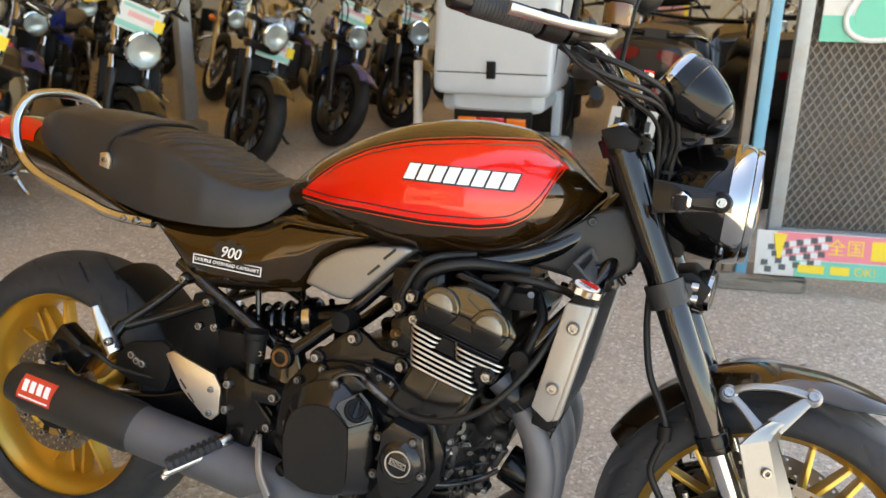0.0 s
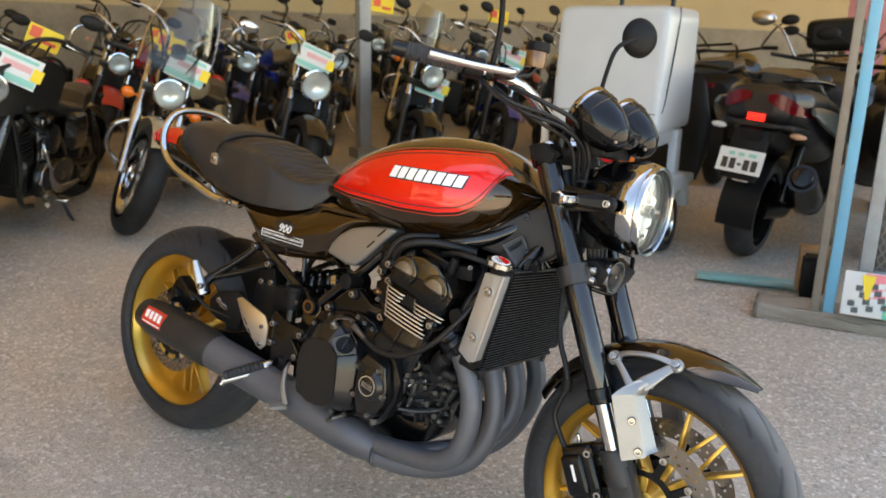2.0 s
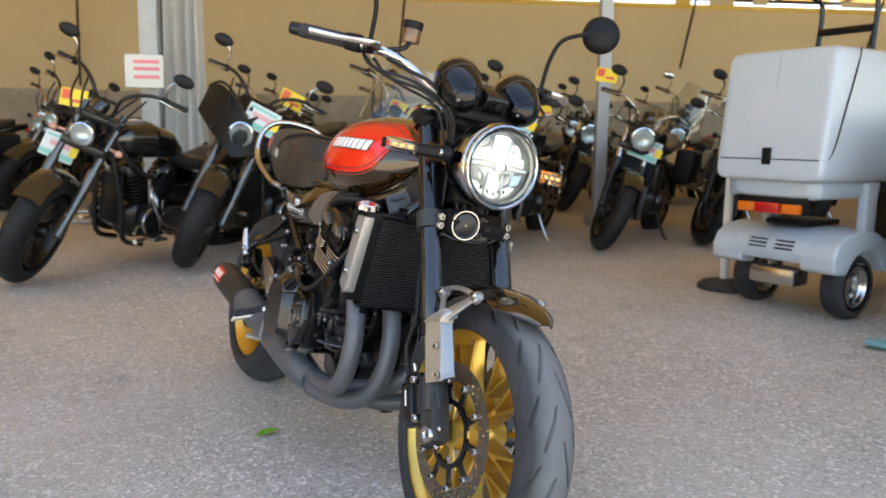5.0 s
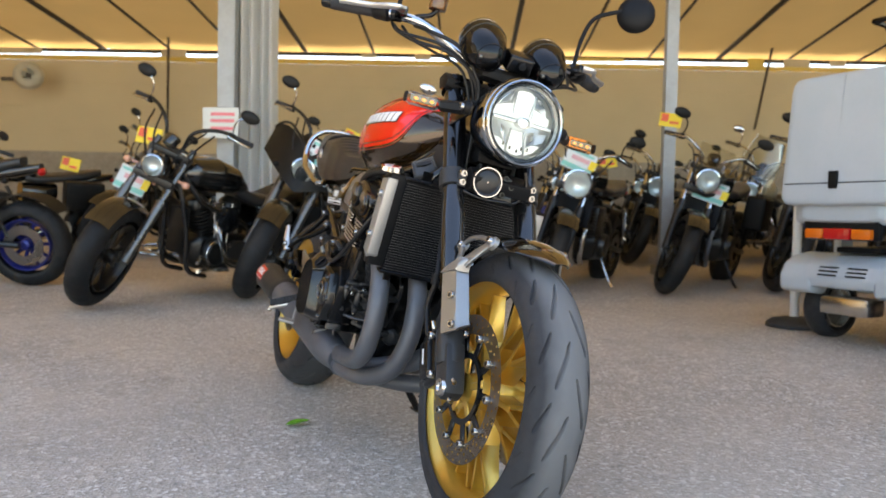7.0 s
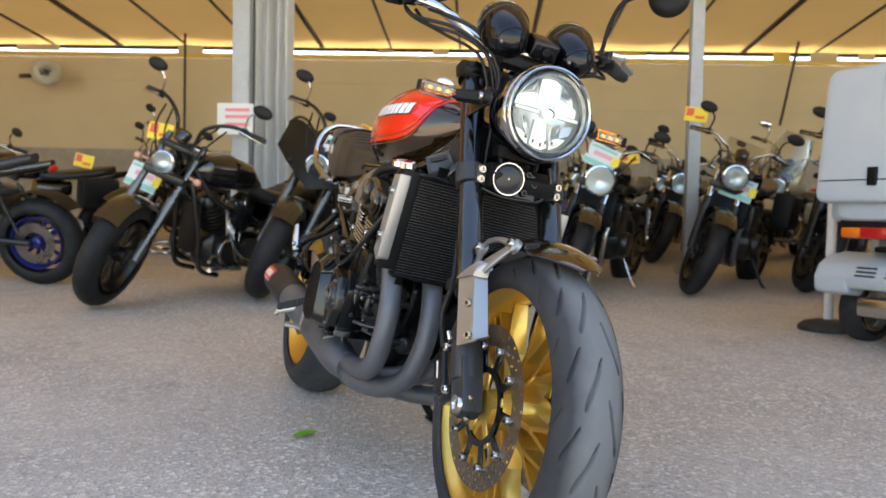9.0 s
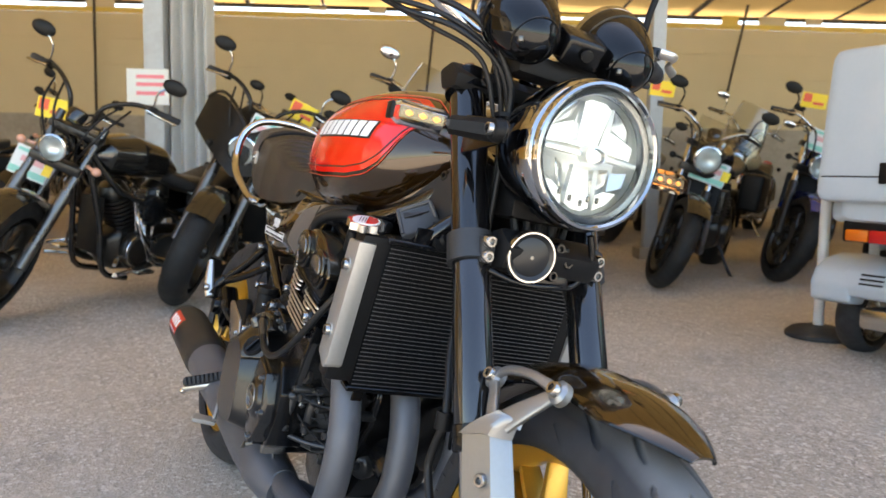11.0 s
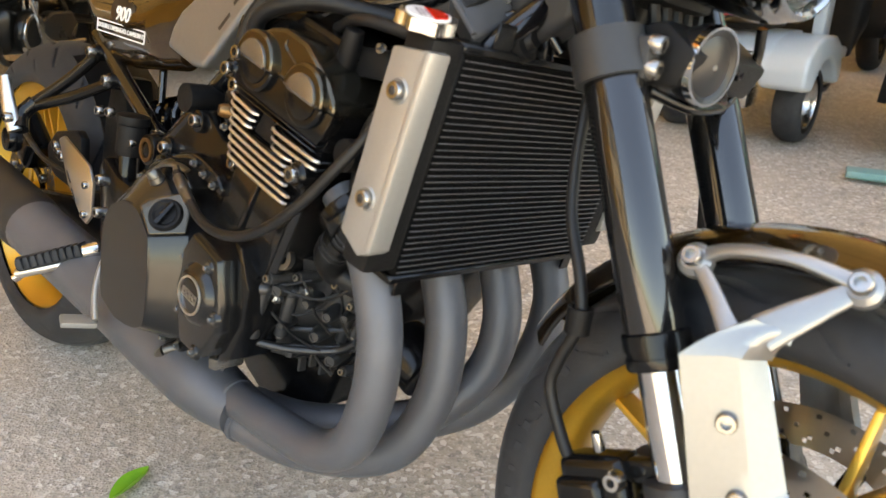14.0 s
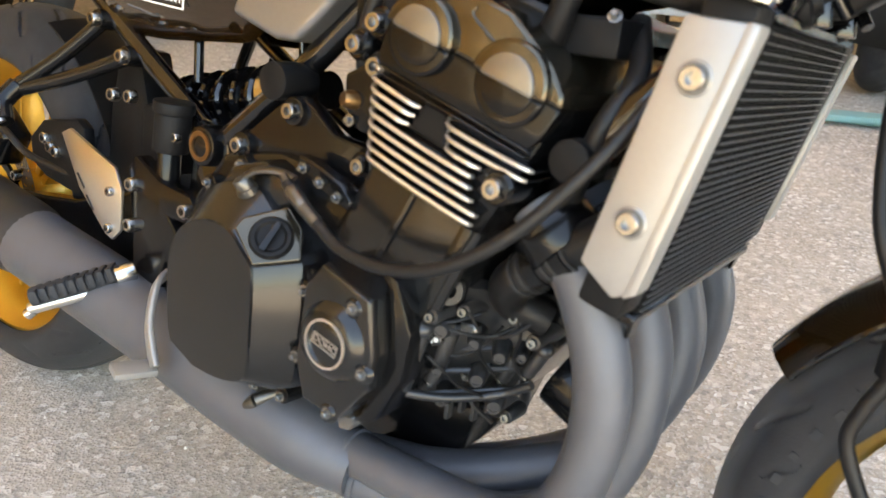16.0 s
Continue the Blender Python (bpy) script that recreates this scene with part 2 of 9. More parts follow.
def tube(pts, r, seg=12, n=8, caps=True, smooth=True, flat=1.0):
    """A pipe swept along a line; r may be a list, one for each of pts."""
    rs = r if isinstance(r, (list, tuple)) else [r] * len(pts)
    if smooth:
        C = curve_points(pts, n)
        R = [rs[min(int(i / n), len(rs) - 1)] * (1 - (i % n) / n) + rs[min(int(i / n) + 1, len(rs) - 1)] * ((i % n) / n) for i in range(len(C))]
    else:
        C, R = [Vector(p) for p in pts], rs
    bm = bmesh.new()
    rings = []
    nrm = None
    for i, p in enumerate(C):
        tan = (C[min(i + 1, len(C) - 1)] - C[max(i - 1, 0)]).normalized()
        if nrm is None:
            nrm = tan.orthogonal().normalized()
        nrm = (nrm - tan * nrm.dot(tan)).normalized()
        bi = tan.cross(nrm)
        rings.append([bm.verts.new(p + (nrm * math.cos(a) + bi * math.sin(a) * flat) * R[i]) for a in [2 * math.pi * k / seg for k in range(seg)]])
    for a, b in zip(rings, rings[1:]):
        for k in range(seg):
            bm.faces.new((a[k], a[(k + 1) % seg], b[(k + 1) % seg], b[k]))
    if caps:
        bm.faces.new(rings[0][::-1])
        bm.faces.new(rings[-1])
    return bm


def strap(pts, widths, thick, out):
    """A flat cast bar along a line, its broad face towards out."""
    C = curve_points(pts, 6)
    bm = bmesh.new()
    rings = []
    for i, p in enumerate(C):
        t = i / 6
        k = min(int(t), len(widths) - 2)
        w = widths[k] + (widths[k + 1] - widths[k]) * (t - k)
        tan = (C[min(i + 1, len(C) - 1)] - C[max(i - 1, 0)]).normalized()
        o = (out - tan * out.dot(tan)).normalized()
        b = tan.cross(o)
        ring = []
        for j in range(16):
            c, s = math.cos(2 * math.pi * j / 16), math.sin(2 * math.pi * j / 16)
            ring.append(bm.verts.new(p + b * (w / 2 * math.copysign(abs(c) ** .45, c)) + o * (thick / 2 * math.copysign(abs(s) ** .6, s))))
        rings.append(ring)
    for a, b in zip(rings, rings[1:]):
        for k in range(16):
            bm.faces.new((a[k], a[(k + 1) % 16], b[(k + 1) % 16], b[k]))
    bm.faces.new(rings[0][::-1])
    bm.faces.new(rings[-1])
    return bm


def prism(outline, y0, y1, bevel=0.0, segments=2, m=None):
    """An outline in x and z, given depth in y."""
    bm = bmesh.new()
    vs = [bm.verts.new((x, y0, z)) for x, z in outline]
    f = bm.faces.new(vs)
    r = bmesh.ops.extrude_face_region(bm, geom=[f])
    bmesh.ops.translate(bm, verts=[v for v in r["geom"] if isinstance(v, bmesh.types.BMVert)], vec=(0, y1 - y0, 0))
    bmesh.ops.recalc_face_normals(bm, faces=bm.faces)
    bevelled(bm, bevel, segments, 25)
    if m is not None:
        bm.transform(m)
    return bm


def lathe(profile, seg=32, m=None, closed=False, caps=True):
    """A profile of (radius, height) turned round the z axis."""
    bm = bmesh.new()
    rings = []
    for r, h in profile:
        if r < 1e-6:
            rings.append([bm.verts.new((0, 0, h))])
        else:
            rings.append([bm.verts.new((r * math.cos(2 * math.pi * k / seg), r * math.sin(2 * math.pi * k / seg), h)) for k in range(seg)])
    pairs = list(zip(rings, rings[1:])) + ([(rings[-1], rings[0])] if closed else [])
    for a, b in pairs:
        for k in range(seg):
            k2 = (k + 1) % seg
            if len(a) == 1 and len(b) == 1:
                continue
            if len(a) == 1:
                bm.faces.new((a[0], b[k], b[k2]))
            elif len(b) == 1:
                bm.faces.new((a[k], a[k2], b[0]))
            else:
                bm.faces.new((a[k], a[k2], b[k2], b[k]))
    if not closed and caps:
        for ring in (rings[0], rings[-1]):
            if len(ring) > 2:
                bm.faces.new(ring)
    if m is not None:
        bm.transform(m)
    return bm


def sheet(fn, nu, nv, thick=0.0):
    """A surface fn(u, v), u and v from 0 to 1, with thickness."""
    bm = bmesh.new()
    g = [[bm.verts.new(fn(i / nu, j / nv)) for j in range(nv + 1)] for i in range(nu + 1)]
    for i in range(nu):
        for j in range(nv):
            bm.faces.new((g[i][j], g[i + 1][j], g[i + 1][j + 1], g[i][j + 1]))
    bmesh.ops.remove_doubles(bm, verts=bm.verts, dist=1e-5)
    bmesh.ops.recalc_face_normals(bm, faces=bm.faces)
    if thick:
        bmesh.ops.solidify(bm, geom=bm.faces[:], thickness=thick)
    return bm


def ball(c, r, scale=(1, 1, 1), seg=20):
    bm = bmesh.new()
    bmesh.ops.create_uvsphere(bm, u_segments=seg, v_segments=seg // 2, radius=r, matrix=Matrix.Translation(c) @ Matrix.Diagonal((*scale, 1)))
    return bm


def axis_matrix(p, d):
    """Puts the z axis along d at p."""
    return Matrix.Translation(p) @ Vector(d).to_track_quat('Z', 'Y').to_matrix().to_4x4()


def lerp_table(table, x):
    """Smooth value of a table of (x, value) rows."""
    if x <= table[0][0]:
        return table[0][1]
    for (a, va), (b, vb) in zip(table, table[1:]):
        if x <= b:
            t = (x - a) / (b - a)
            return va + (vb - va) * t
    return table[-1][1]


def words(text, size, depth=0.0006, shear=0.0, m=None):
    """Text as a mesh, centred, in the x-y plane."""
    cu = bpy.data.curves.new("text", 'FONT')
    cu.body, cu.size, cu.extrude, cu.shear = text, size, depth, shear
    cu.align_x, cu.align_y = 'CENTER', 'CENTER'
    cu.resolution_u = 3
    ob = new("text", cu)
    me = ob.evaluated_get(bpy.context.evaluated_depsgraph_get()).to_mesh()
    bm = bmesh.new()
    bm.from_mesh(me)
    bmesh.ops.remove_doubles(bm, verts=bm.verts, dist=1e-6)
    bpy.data.objects.remove(ob)
    if m is not None:
        bm.transform(m)
    return bm


def thing(name, m, label, category, group="", kind=""):
    ob = new(name)
    ob.empty_display_size = 0.1
    ob.matrix_basis = m
    return tagged(ob, label, category, group, kind)


def bolt_mesh(name, r, h, mat):
    """A socket-head bolt that points along z."""
    bm = lathe([(0, h * 0.1), (r * 0.46, h * 0.1), (r * 0.52, h), (r * 0.85, h), (r, h * 0.75), (r, -h * 0.6), (0, -h * 0.6)], 14)
    ob = part(name, bm, mat)
    me = ob.data
    bpy.data.objects.remove(ob)
    return me


def flange_mesh(name, r, h, mat):
    """A hexagon flange bolt that points along z."""
    a = lathe([(0, h), (r * 0.5, h), (r * 0.62, h * 0.85), (r * 0.62, h * 0.25)], 6)
    b = lathe([(r * 0.55, h * 0.25), (r, h * 0.2), (r, 0), (0, -h * 0.4)], 14)
    ob = part(name, join(a, b), mat, sharp=25)
    me = ob.data
    bpy.data.objects.remove(ob)
    return me


BOLT_STEEL = material("zinc plated bolt steel", (0.36, 0.35, 0.335), 0.27, 1.0, 0, 0.1, 0.1, 150, rough_vary=0.3)
BOLT = bolt_mesh("bolt", 0.0085, 0.007, BOLT_STEEL)
BOLT_SMALL = bolt_mesh("bolt", 0.006, 0.005, BOLT_STEEL)
BOLT_DARK = bolt_mesh("bolt", 0.008, 0.006, BLACK_SATIN)
BOLT_TINY = bolt_mesh("bolt", 0.0046, 0.004, BOLT_DULL)
FLANGE_SMALL = flange_mesh("bolt", 0.0056, 0.006, PLUG_GREY)


def bolt(parent, p, d=(0, -1, 0), me=BOLT):
    return same("bolt", me, parent, axis_matrix(p, d))

# ---- ground ----
ASPHALT = bpy.data.materials.new("worn asphalt")
ASPHALT.use_nodes = True
_t = ASPHALT.node_tree
_n, _l = _t.nodes, _t.links
_b = _n["Principled BSDF"]
_co = _n.new("ShaderNodeTexCoord")


def _noise(scale, detail=5, rough=0.6):
    z = _n.new("ShaderNodeTexNoise")
    z.inputs["Scale"].default_value, z.inputs["Detail"].default_value, z.inputs["Roughness"].default_value = scale, detail, rough
    _l.new(_co.outputs["Object"], z.inputs["Vector"])
    return z


def _mixc(f, a, b):
    x = _n.new("ShaderNodeMix")
    x.data_type = 'RGBA'
    for sock, v in ((6, a), (7, b)):
        if isinstance(v, tuple):
            x.inputs[sock].default_value = (*v, 1)
        else:
            _l.new(v, x.inputs[sock])
    _l.new(f, x.inputs[0])
    return x.outputs[2]


def _range(v, a, b, c=0.0, d=1.0):
    x = _n.new("ShaderNodeMapRange")
    for i, k in enumerate((a, b, c, d)):
        x.inputs[i + 1].default_value = k
    _l.new(v, x.inputs[0])
    return x.outputs[0]


_vor = _n.new("ShaderNodeTexVoronoi")
_vor.inputs["Scale"].default_value = 210
_l.new(_co.outputs["Object"], _vor.inputs["Vector"])
_c = _mixc(_range(_noise(60, 4).outputs["Fac"], .35, .65), (.35, .31, .264), (.485, .435, .372))
_sep = _n.new("ShaderNodeSeparateColor")
_l.new(_vor.outputs["Color"], _sep.inputs[0])
_c = _mixc(_range(_sep.outputs[0], .70, .92, 0, .62), _c, (.66, .61, .54))
_c = _mixc(_range(_sep.outputs[1], .82, .95, 0, .42), _c, (.10, .095, .09))
_big = _n.new("ShaderNodeTexVoronoi")
_big.inputs["Scale"].default_value = 95
_l.new(_co.outputs["Object"], _big.inputs["Vector"])
_sep2 = _n.new("ShaderNodeSeparateColor")
_l.new(_big.outputs["Color"], _sep2.inputs[0])
_c = _mixc(_range(_sep2.outputs[0], .86, .93, 0, .8), _c, (.74, .71, .66))
_c = _mixc(_range(_sep2.outputs[1], .88, .95, 0, .45), _c, (.14, .132, .125))
_c = _mixc(_range(_noise(.8, 6, .65).outputs["Fac"], .42, .62, 0, .45), _c, (.53, .47, .39))
_c = _mixc(_range(_noise(1.1, 7, .7).outputs["Fac"], .5, .72, 0, .35), _c, (.15, .143, .136))
_c = _mixc(_range(_noise(24, 3, .5).outputs["Fac"], .60, .66, 0, .55), _c, (.64, .585, .51))
_c = _mixc(_range(_noise(13, 4, .6).outputs["Fac"], .62, .70, 0, .35), _c, (.17, .155, .14))
_c = _mixc(_range(_noise(4.3, 8, .75).outputs["Fac"], .60, .70, 0, .6), _c, (.58, .545, .50))
_l.new(_c, _b.inputs["Base Color"])
_b.inputs["Roughness"].default_value = 0.85
_bp = _n.new("ShaderNodeBump")
_bp.inputs["Strength"].default_value = 0.55
_bp.inputs["Distance"].default_value = 0.004
_hsum = _n.new("ShaderNodeMath")
_hsum.operation = 'ADD'
_l.new(_vor.outputs["Distance"], _hsum.inputs[0])
_l.new(_big.outputs["Distance"], _hsum.inputs[1])
_l.new(_hsum.outputs[0], _bp.inputs["Height"])
_l.new(_bp.outputs[0], _b.inputs["Normal"])


def ground_z(x, y):
    """The yard is level near the camera and rises gently into the shelter."""
    return .04 * min(max(0.0, -.9 * x + .435 * y - 1.5), 10.5)


_rot = pose(0, 0, 0, 0, 0, 64.2)
_qs = [-400, -120, -40, -15, -6, -2, 0, 1, 1.3, 1.5, 1.7, 2, 3, 5, 8, 11.8, 12.0, 12.2, 16, 40, 120, 400]
_xs = [-400, -120, -40, -15, -6, 0, 6, 15, 40, 120, 400]
_bm = bmesh.new()
_g = [[_bm.verts.new(_rot @ Vector((x, q, .04 * min(max(0.0, q - 1.5), 10.5)))) for q in _qs] for x in _xs]
for _i in range(len(_xs) - 1):
    for _j in range(len(_qs) - 1):
        _bm.faces.new((_g[_i][_j], _g[_i + 1][_j], _g[_i + 1][_j + 1], _g[_i][_j + 1]))
ground = part("ground", _bm, ASPHALT)
tagged(ground, "worn grey asphalt yard with light stone specks", "ground", kind="structure")

# loose pale grit on the asphalt
GRIT = material("pale stone grit", (.62, .58, .52), .8, vary=.2, grain=30)
random.seed(5)
_vs, _fs = [], []
for _k in range(3800):
    gx, gy = random.gauss(-.1, 1.5), random.gauss(.9, 1.3)
    if not (-4.5 < gx < 2.2 and -1.2 < gy < 5.0):
        continue
    gr = random.choice((.0018, .0022, .0028, .0036, .005)) * random.uniform(.7, 1.2)
    ga_, gh, gl_ = random.uniform(0, 6.3), gr * random.uniform(.5, .9), random.uniform(.5, 1)
    gz = ground_z(gx, gy)
    n0 = len(_vs)
    for j in range(5):
        a = ga_ + j * 1.2566 + random.uniform(-.25, .25)
        _vs.append((gx + gr * math.cos(a), gy + gr * gl_ * math.sin(a), gz - .0004))
    _vs.append((gx + random.uniform(-.3, .3) * gr, gy + random.uniform(-.3, .3) * gr, gz + gh))
    _fs += [(n0 + j, n0 + (j + 1) % 5, n0 + 5) for j in range(5)]
_me = bpy.data.meshes.new("grit")
_me.from_pydata(_vs, [], _fs)
_me.materials.append(GRIT)
tagged(new("grit", _me), "loose pale stone grit scattered on the asphalt", "grit", kind="stuff")

# ---- the shelter: X along its back wall, Y into its depth ----
TW = pose(0, 0, 0, 0, 0, 64.2)
CREAM = two_sided_cloth("cream wall sheet", (.56, .47, .31), .027, 2.0)
ROOF_CLOTH = two_sided_cloth("yellowed roof canvas", (.66, .455, .19), .040, 1.2)
END_CLOTH = two_sided_cloth("yellow canvas added for reflections", (.72, .50, .19), .30, 1.2)
CURTAIN = two_sided_cloth("grey white curtain", (.72, .73, .72), .25, 3.0)
CONCRETE = material("old concrete", (.30, .27, .23), .85, vary=.2, grain=20, bump=.6, bump_scale=60, stain=(.12, .10, .08), stain_scale=2, stain_amount=.6)
POST_GREY = material("grey painted steel", (.36, .38, .39), .45, .2, vary=.1, grain=30, stain=(.22, .20, .17), stain_scale=5)
DARK_STEEL = material("brown black roof steel", (.055, .042, .03), .6, .3, vary=.2, grain=20)
YELLOW_BEAM = material("yellow painted beam", (.60, .42, .08), .5, vary=.1, grain=10)
WHITE_STEEL = material("white painted steel", (.70, .71, .70), .45, vary=.06, grain=20, stain=(.4, .38, .34), stain_scale=4)
BLUE_PAINT = material("light blue painted pole", (.12, .38, .55), .4, vary=.08, grain=20, stain=(.25, .3, .32), stain_scale=7)
RUST_STEEL = material("galvanised steel with rust", (.33, .37, .385), .5, .35, vary=.12, grain=20, stain=(.26, .15, .07), stain_scale=6, stain_amount=.5)


def S(name, bm, mat, label, category="", m=TW, kind="structure", sharp=38):
    ob = part(name, bm, mat, None, "", sharp)
    ob.matrix_basis = m
    return tagged(ob, label, category, kind=kind)


WQ, WZ, EAVE = 11.0, 1.57, 3.18
X0, X1, QF = -9.0, 34.0, 0.75
# back wall: block wall below, lapped cream boards above
S("wall_lower", box(((X0 + X1) / 2, WQ + .10, WZ / 2), (X1 - X0, .16, WZ), .01), CONCRETE, "stained concrete block wall", "wall")
rows = bmesh.new()
nb = 8
for k in range(nb):
    z0 = WZ + (EAVE - .16 - WZ) * k / nb
    h = (EAVE - .16 - WZ) / nb
    b = box(((X0 + X1) / 2, WQ + .04 + .012 * (k % 2), z0 + h / 2), (X1 - X0, .02, h * 1.02))
    if k == 0:
        upper = S("wall_upper", b, CREAM, "cream boarded upper wall lit from outside", "wall")
    else:
        part("board", b, CREAM, upper)
S("trim", box(((X0 + X1) / 2, WQ - .02, EAVE - .13), (X1 - X0, .06, .07), .008), YELLOW_BEAM, "yellow painted beam along the eave", "beam")
SLOPE = math.tan(radians(4.8))
random.seed(21)
_x = X0 + .4
while _x < X1 - 2:
    _w = random.choice((.25, .4, .7, 1.1))
    S("eave_flap", box((_x + _w / 2, WQ - .075, EAVE - .045), (_w, .012, random.choice((.05, .09, .12))), .002), random.choice((CREAM, YELLOW_BEAM, CREAM)), "scrap of canvas hanging under the eave", "flap")
    _x += _w + random.choice((.3, .6, 1.2, 1.9))


def roof_z(q):
    return EAVE + .04 + (WQ + .2 - q) * SLOPE


def roof_point(u, v):
    x, q = X0 + (X1 - X0) * u, WQ + .3 + (QF - WQ - .3) * v
    sag = .035 * abs(math.sin(math.pi * (x - X0) / 1.08)) * 1.0
    return Vector((x, q, roof_z(q) + .06 - sag))


S("ceiling", sheet(roof_point, 200, 20), ROOF_CLOTH, "yellowed translucent canvas roof", "roof")
for k in range(40):
    x = X0 + 1.08 * k
    big = k % 3 == 1
    S("roof_rafter", rod((x, WQ + .1, roof_z(WQ + .1) - .02), (x, QF, roof_z(QF) - .02), .035 if big else .02, None, 10), DARK_STEEL, "dark steel roof rafter", "rafter")
for q in (.6,):
    S("roof_purlin", rod((X0, q, roof_z(q) - .06), (X1, q, roof_z(q) - .06), .022, None, 10), DARK_STEEL, "dark steel roof purlin", "purlin")
S("trim_eave", rod((X0, WQ - .05, EAVE - .02), (X1, WQ - .05, EAVE - .02), .03, None, 10), DARK_STEEL, "dark steel eave tube", "beam")
for x, z1 in ((-3.6, 1.62), (1.15, 2.0), (5.6, 2.1), (8.6, 2.3)):
    S("roof_brace", rod((x, WQ - .06, z1), (x + .12, WQ - .35, roof_z(WQ) + .1), .02, None, 8), DARK_STEEL, "dark steel wall brace", "brace")

# unseen end wall, added for what the paint and chrome reflect
S("wall_end", box((X0 - .05, (QF + WQ) / 2 + .5, 1.9), (.10, WQ - QF - 1.0, 3.8), .01), END_CLOTH, "unseen yellow canvas end wall, added for reflections", "wall")
# posts
def post(x, y, s, z1, label, mat=POST_GREY):
    ob = part("post", box((0, 0, z1 / 2), (s, s, z1), .006), mat)
    ob.matrix_basis = pose(x, y, ground_z(x, y) - .02, 0, 0, 64.2)
    tagged(ob, label, "post", kind="structure")
    ft = part("post_foot", box((0, 0, .06), (s * 2.0, s * 2.0, .12), .02), CONCRETE)
    ft.matrix_basis = pose(x, y, ground_z(x, y) - .03, 0, 0, 64.2)
    tagged(ft, "small concrete post footing", "footing", kind="structure")


post(-3.895, 5.13, .105, 3.75, "square grey steel post")
post(-5.95, 1.62, .16, 3.7, "square grey steel post behind the curtain")
post(1.2, 9.3, .105, 3.75, "square grey steel post")


def curtain(u, v):
    a = u * 5.2 * math.pi
    z = .75 + 2.95 * v
    pinch = 1 - .12 * math.sin(math.pi * v)
    return Vector(((u - .5) * .56 * pinch, .055 * math.sin(a * 2) + .03 * math.sin(a * .7 + v), z))


ob = part("curtain", sheet(curtain, 90, 14, .004), CURTAIN)
ob.matrix_basis = pose(-5.98, 1.84, 0, 0, 0, 64.2)
tagged(ob, "bunched grey white curtain tied beside a post", "curtain")

# ---- the motorcycle in front: x ahead, y to its left, z up, leaning on its side stand ----
LEAN_BIKE = 11.2
bike = thing("motorcycle", pose(-1.297, 1.185, 0.003, -LEAN_BIKE, 0, -0.4),
             "glossy brown and red retro motorcycle with gold wheels on its stand", "motorcycle")
STEER = Matrix.Translation((1.19, 0, 0.86)) @ Matrix.Rotation(radians(-1.5), 4, Vector((-0.4, 0, 0.917))) @ Matrix.Translation((-1.19, 0, -0.86))


def P(name, bm, mat, label="", parent=None, sharp=38.0, steer=False):
    return part(name, bm, mat, parent or bike, label, sharp, STEER if steer else None)


# tank
TANK_TOP = [(.53, .822), (.574, .862), (.621, .902), (.679, .931), (.736, .954), (.803, .972), (.858, .980), (.922, .982), (.986, .974), (1.033, .957), (1.071, .931), (1.11, .893), (1.135, .868)]
TANK_LOW = [(.53, .792), (.58, .782), (.635, .772), (.727, .759), (.794, .751), (.858, .748), (.931, .750), (1.0, .760), (1.047, .780), (1.082, .806), (1.107, .832), (1.135, .864)]
TANK_WIDE = [(.53, .075), (.58, .108), (.62, .13), (.7, .166), (.78, .188), (.84, .195), (.9, .195), (.96, .188), (1.02, .170), (1.06, .146), (1.09, .115), (1.115, .078), (1.135, .03)]


def smooth_table(table, x, h=0.016):
    return sum(lerp_table(table, x + d * h) for d in (-1, -.5, 0, .5, 1)) / 5


def tank_section(x):
    zt, zb, w = smooth_table(TANK_TOP, x), smooth_table(TANK_LOW, x), smooth_table(TANK_WIDE, x)
    return zt, zb, w, zb + (zt - zb) * 0.42


def tank_point(x, a, lift=0.0):
    """a: -1 at the lower right edge, 0 on the ridge, 1 at the lower left edge."""
    zt, zb, w, zm = tank_section(x)
    s, a = (-1 if a < 0 else 1), abs(a)
    if a <= 0.6:
        th = a / 0.6 * math.pi / 2
        y, z = w * math.sin(th) ** 0.87, zm + (zt - zm) * max(0, math.cos(th)) ** 0.87
    else:
        ph = (a - 0.6) / 0.4 * math.pi / 2
        wb = w * 0.66
        y, z = wb + (w - wb) * math.cos(ph), zm - (zm - zb) * math.sin(ph)
    return Vector((x, s * (y + lift), z))


def tank_side(x, z, lift, side=-1):
    """The place on the tank's side at x and z."""
    zt, zb, w, zm = tank_section(x)
    if z >= zm:
        c = min(1, max(0, (z - zm) / (zt - zm))) ** (1 / 0.87)
        y = w * math.sqrt(max(0, 1 - c * c)) ** 0.87
        n = Vector((0, 1, 1.6 * (z - zm) / (zt - zm))).normalized()
    else:
        sn = min(1, (zm - z) / (zm - zb))
        y = w * 0.66 + w * 0.34 * math.sqrt(1 - sn * sn)
        n = Vector((0, 1, -0.8 * sn)).normalized()
    return Vector((x, side * (y + lift * n.y), z + lift * n.z))


tank = P("fuel_tank", sheet(lambda u, v: tank_point(.53 + .605 * u, -1 + 2 * v), 72, 64), BROWN, "glossy brown tank with red side panels", sharp=60)
P("tank_seam", tube([tank_point(.55 + .575 * i / 24, -1, 0.002) + Vector((0, 0, 0.001)) for i in range(25)], 0.0045, 8, 2), BROWN, parent=tank)
PANEL_LOW = [(.604, .822), (.68, .815), (.757, .812), (.872, .805), (.961, .806), (1.008, .814), (1.035, .829), (1.055, .853), (1.068, .885), (1.078, .912), (1.082, .93)]
PANEL_TOP = [(.604, .826), (.64, .853), (.69, .885), (.745, .909), (.79, .921), (.845, .932), (.93, .941), (1.028, .946), (1.06, .947), (1.082, .942)]


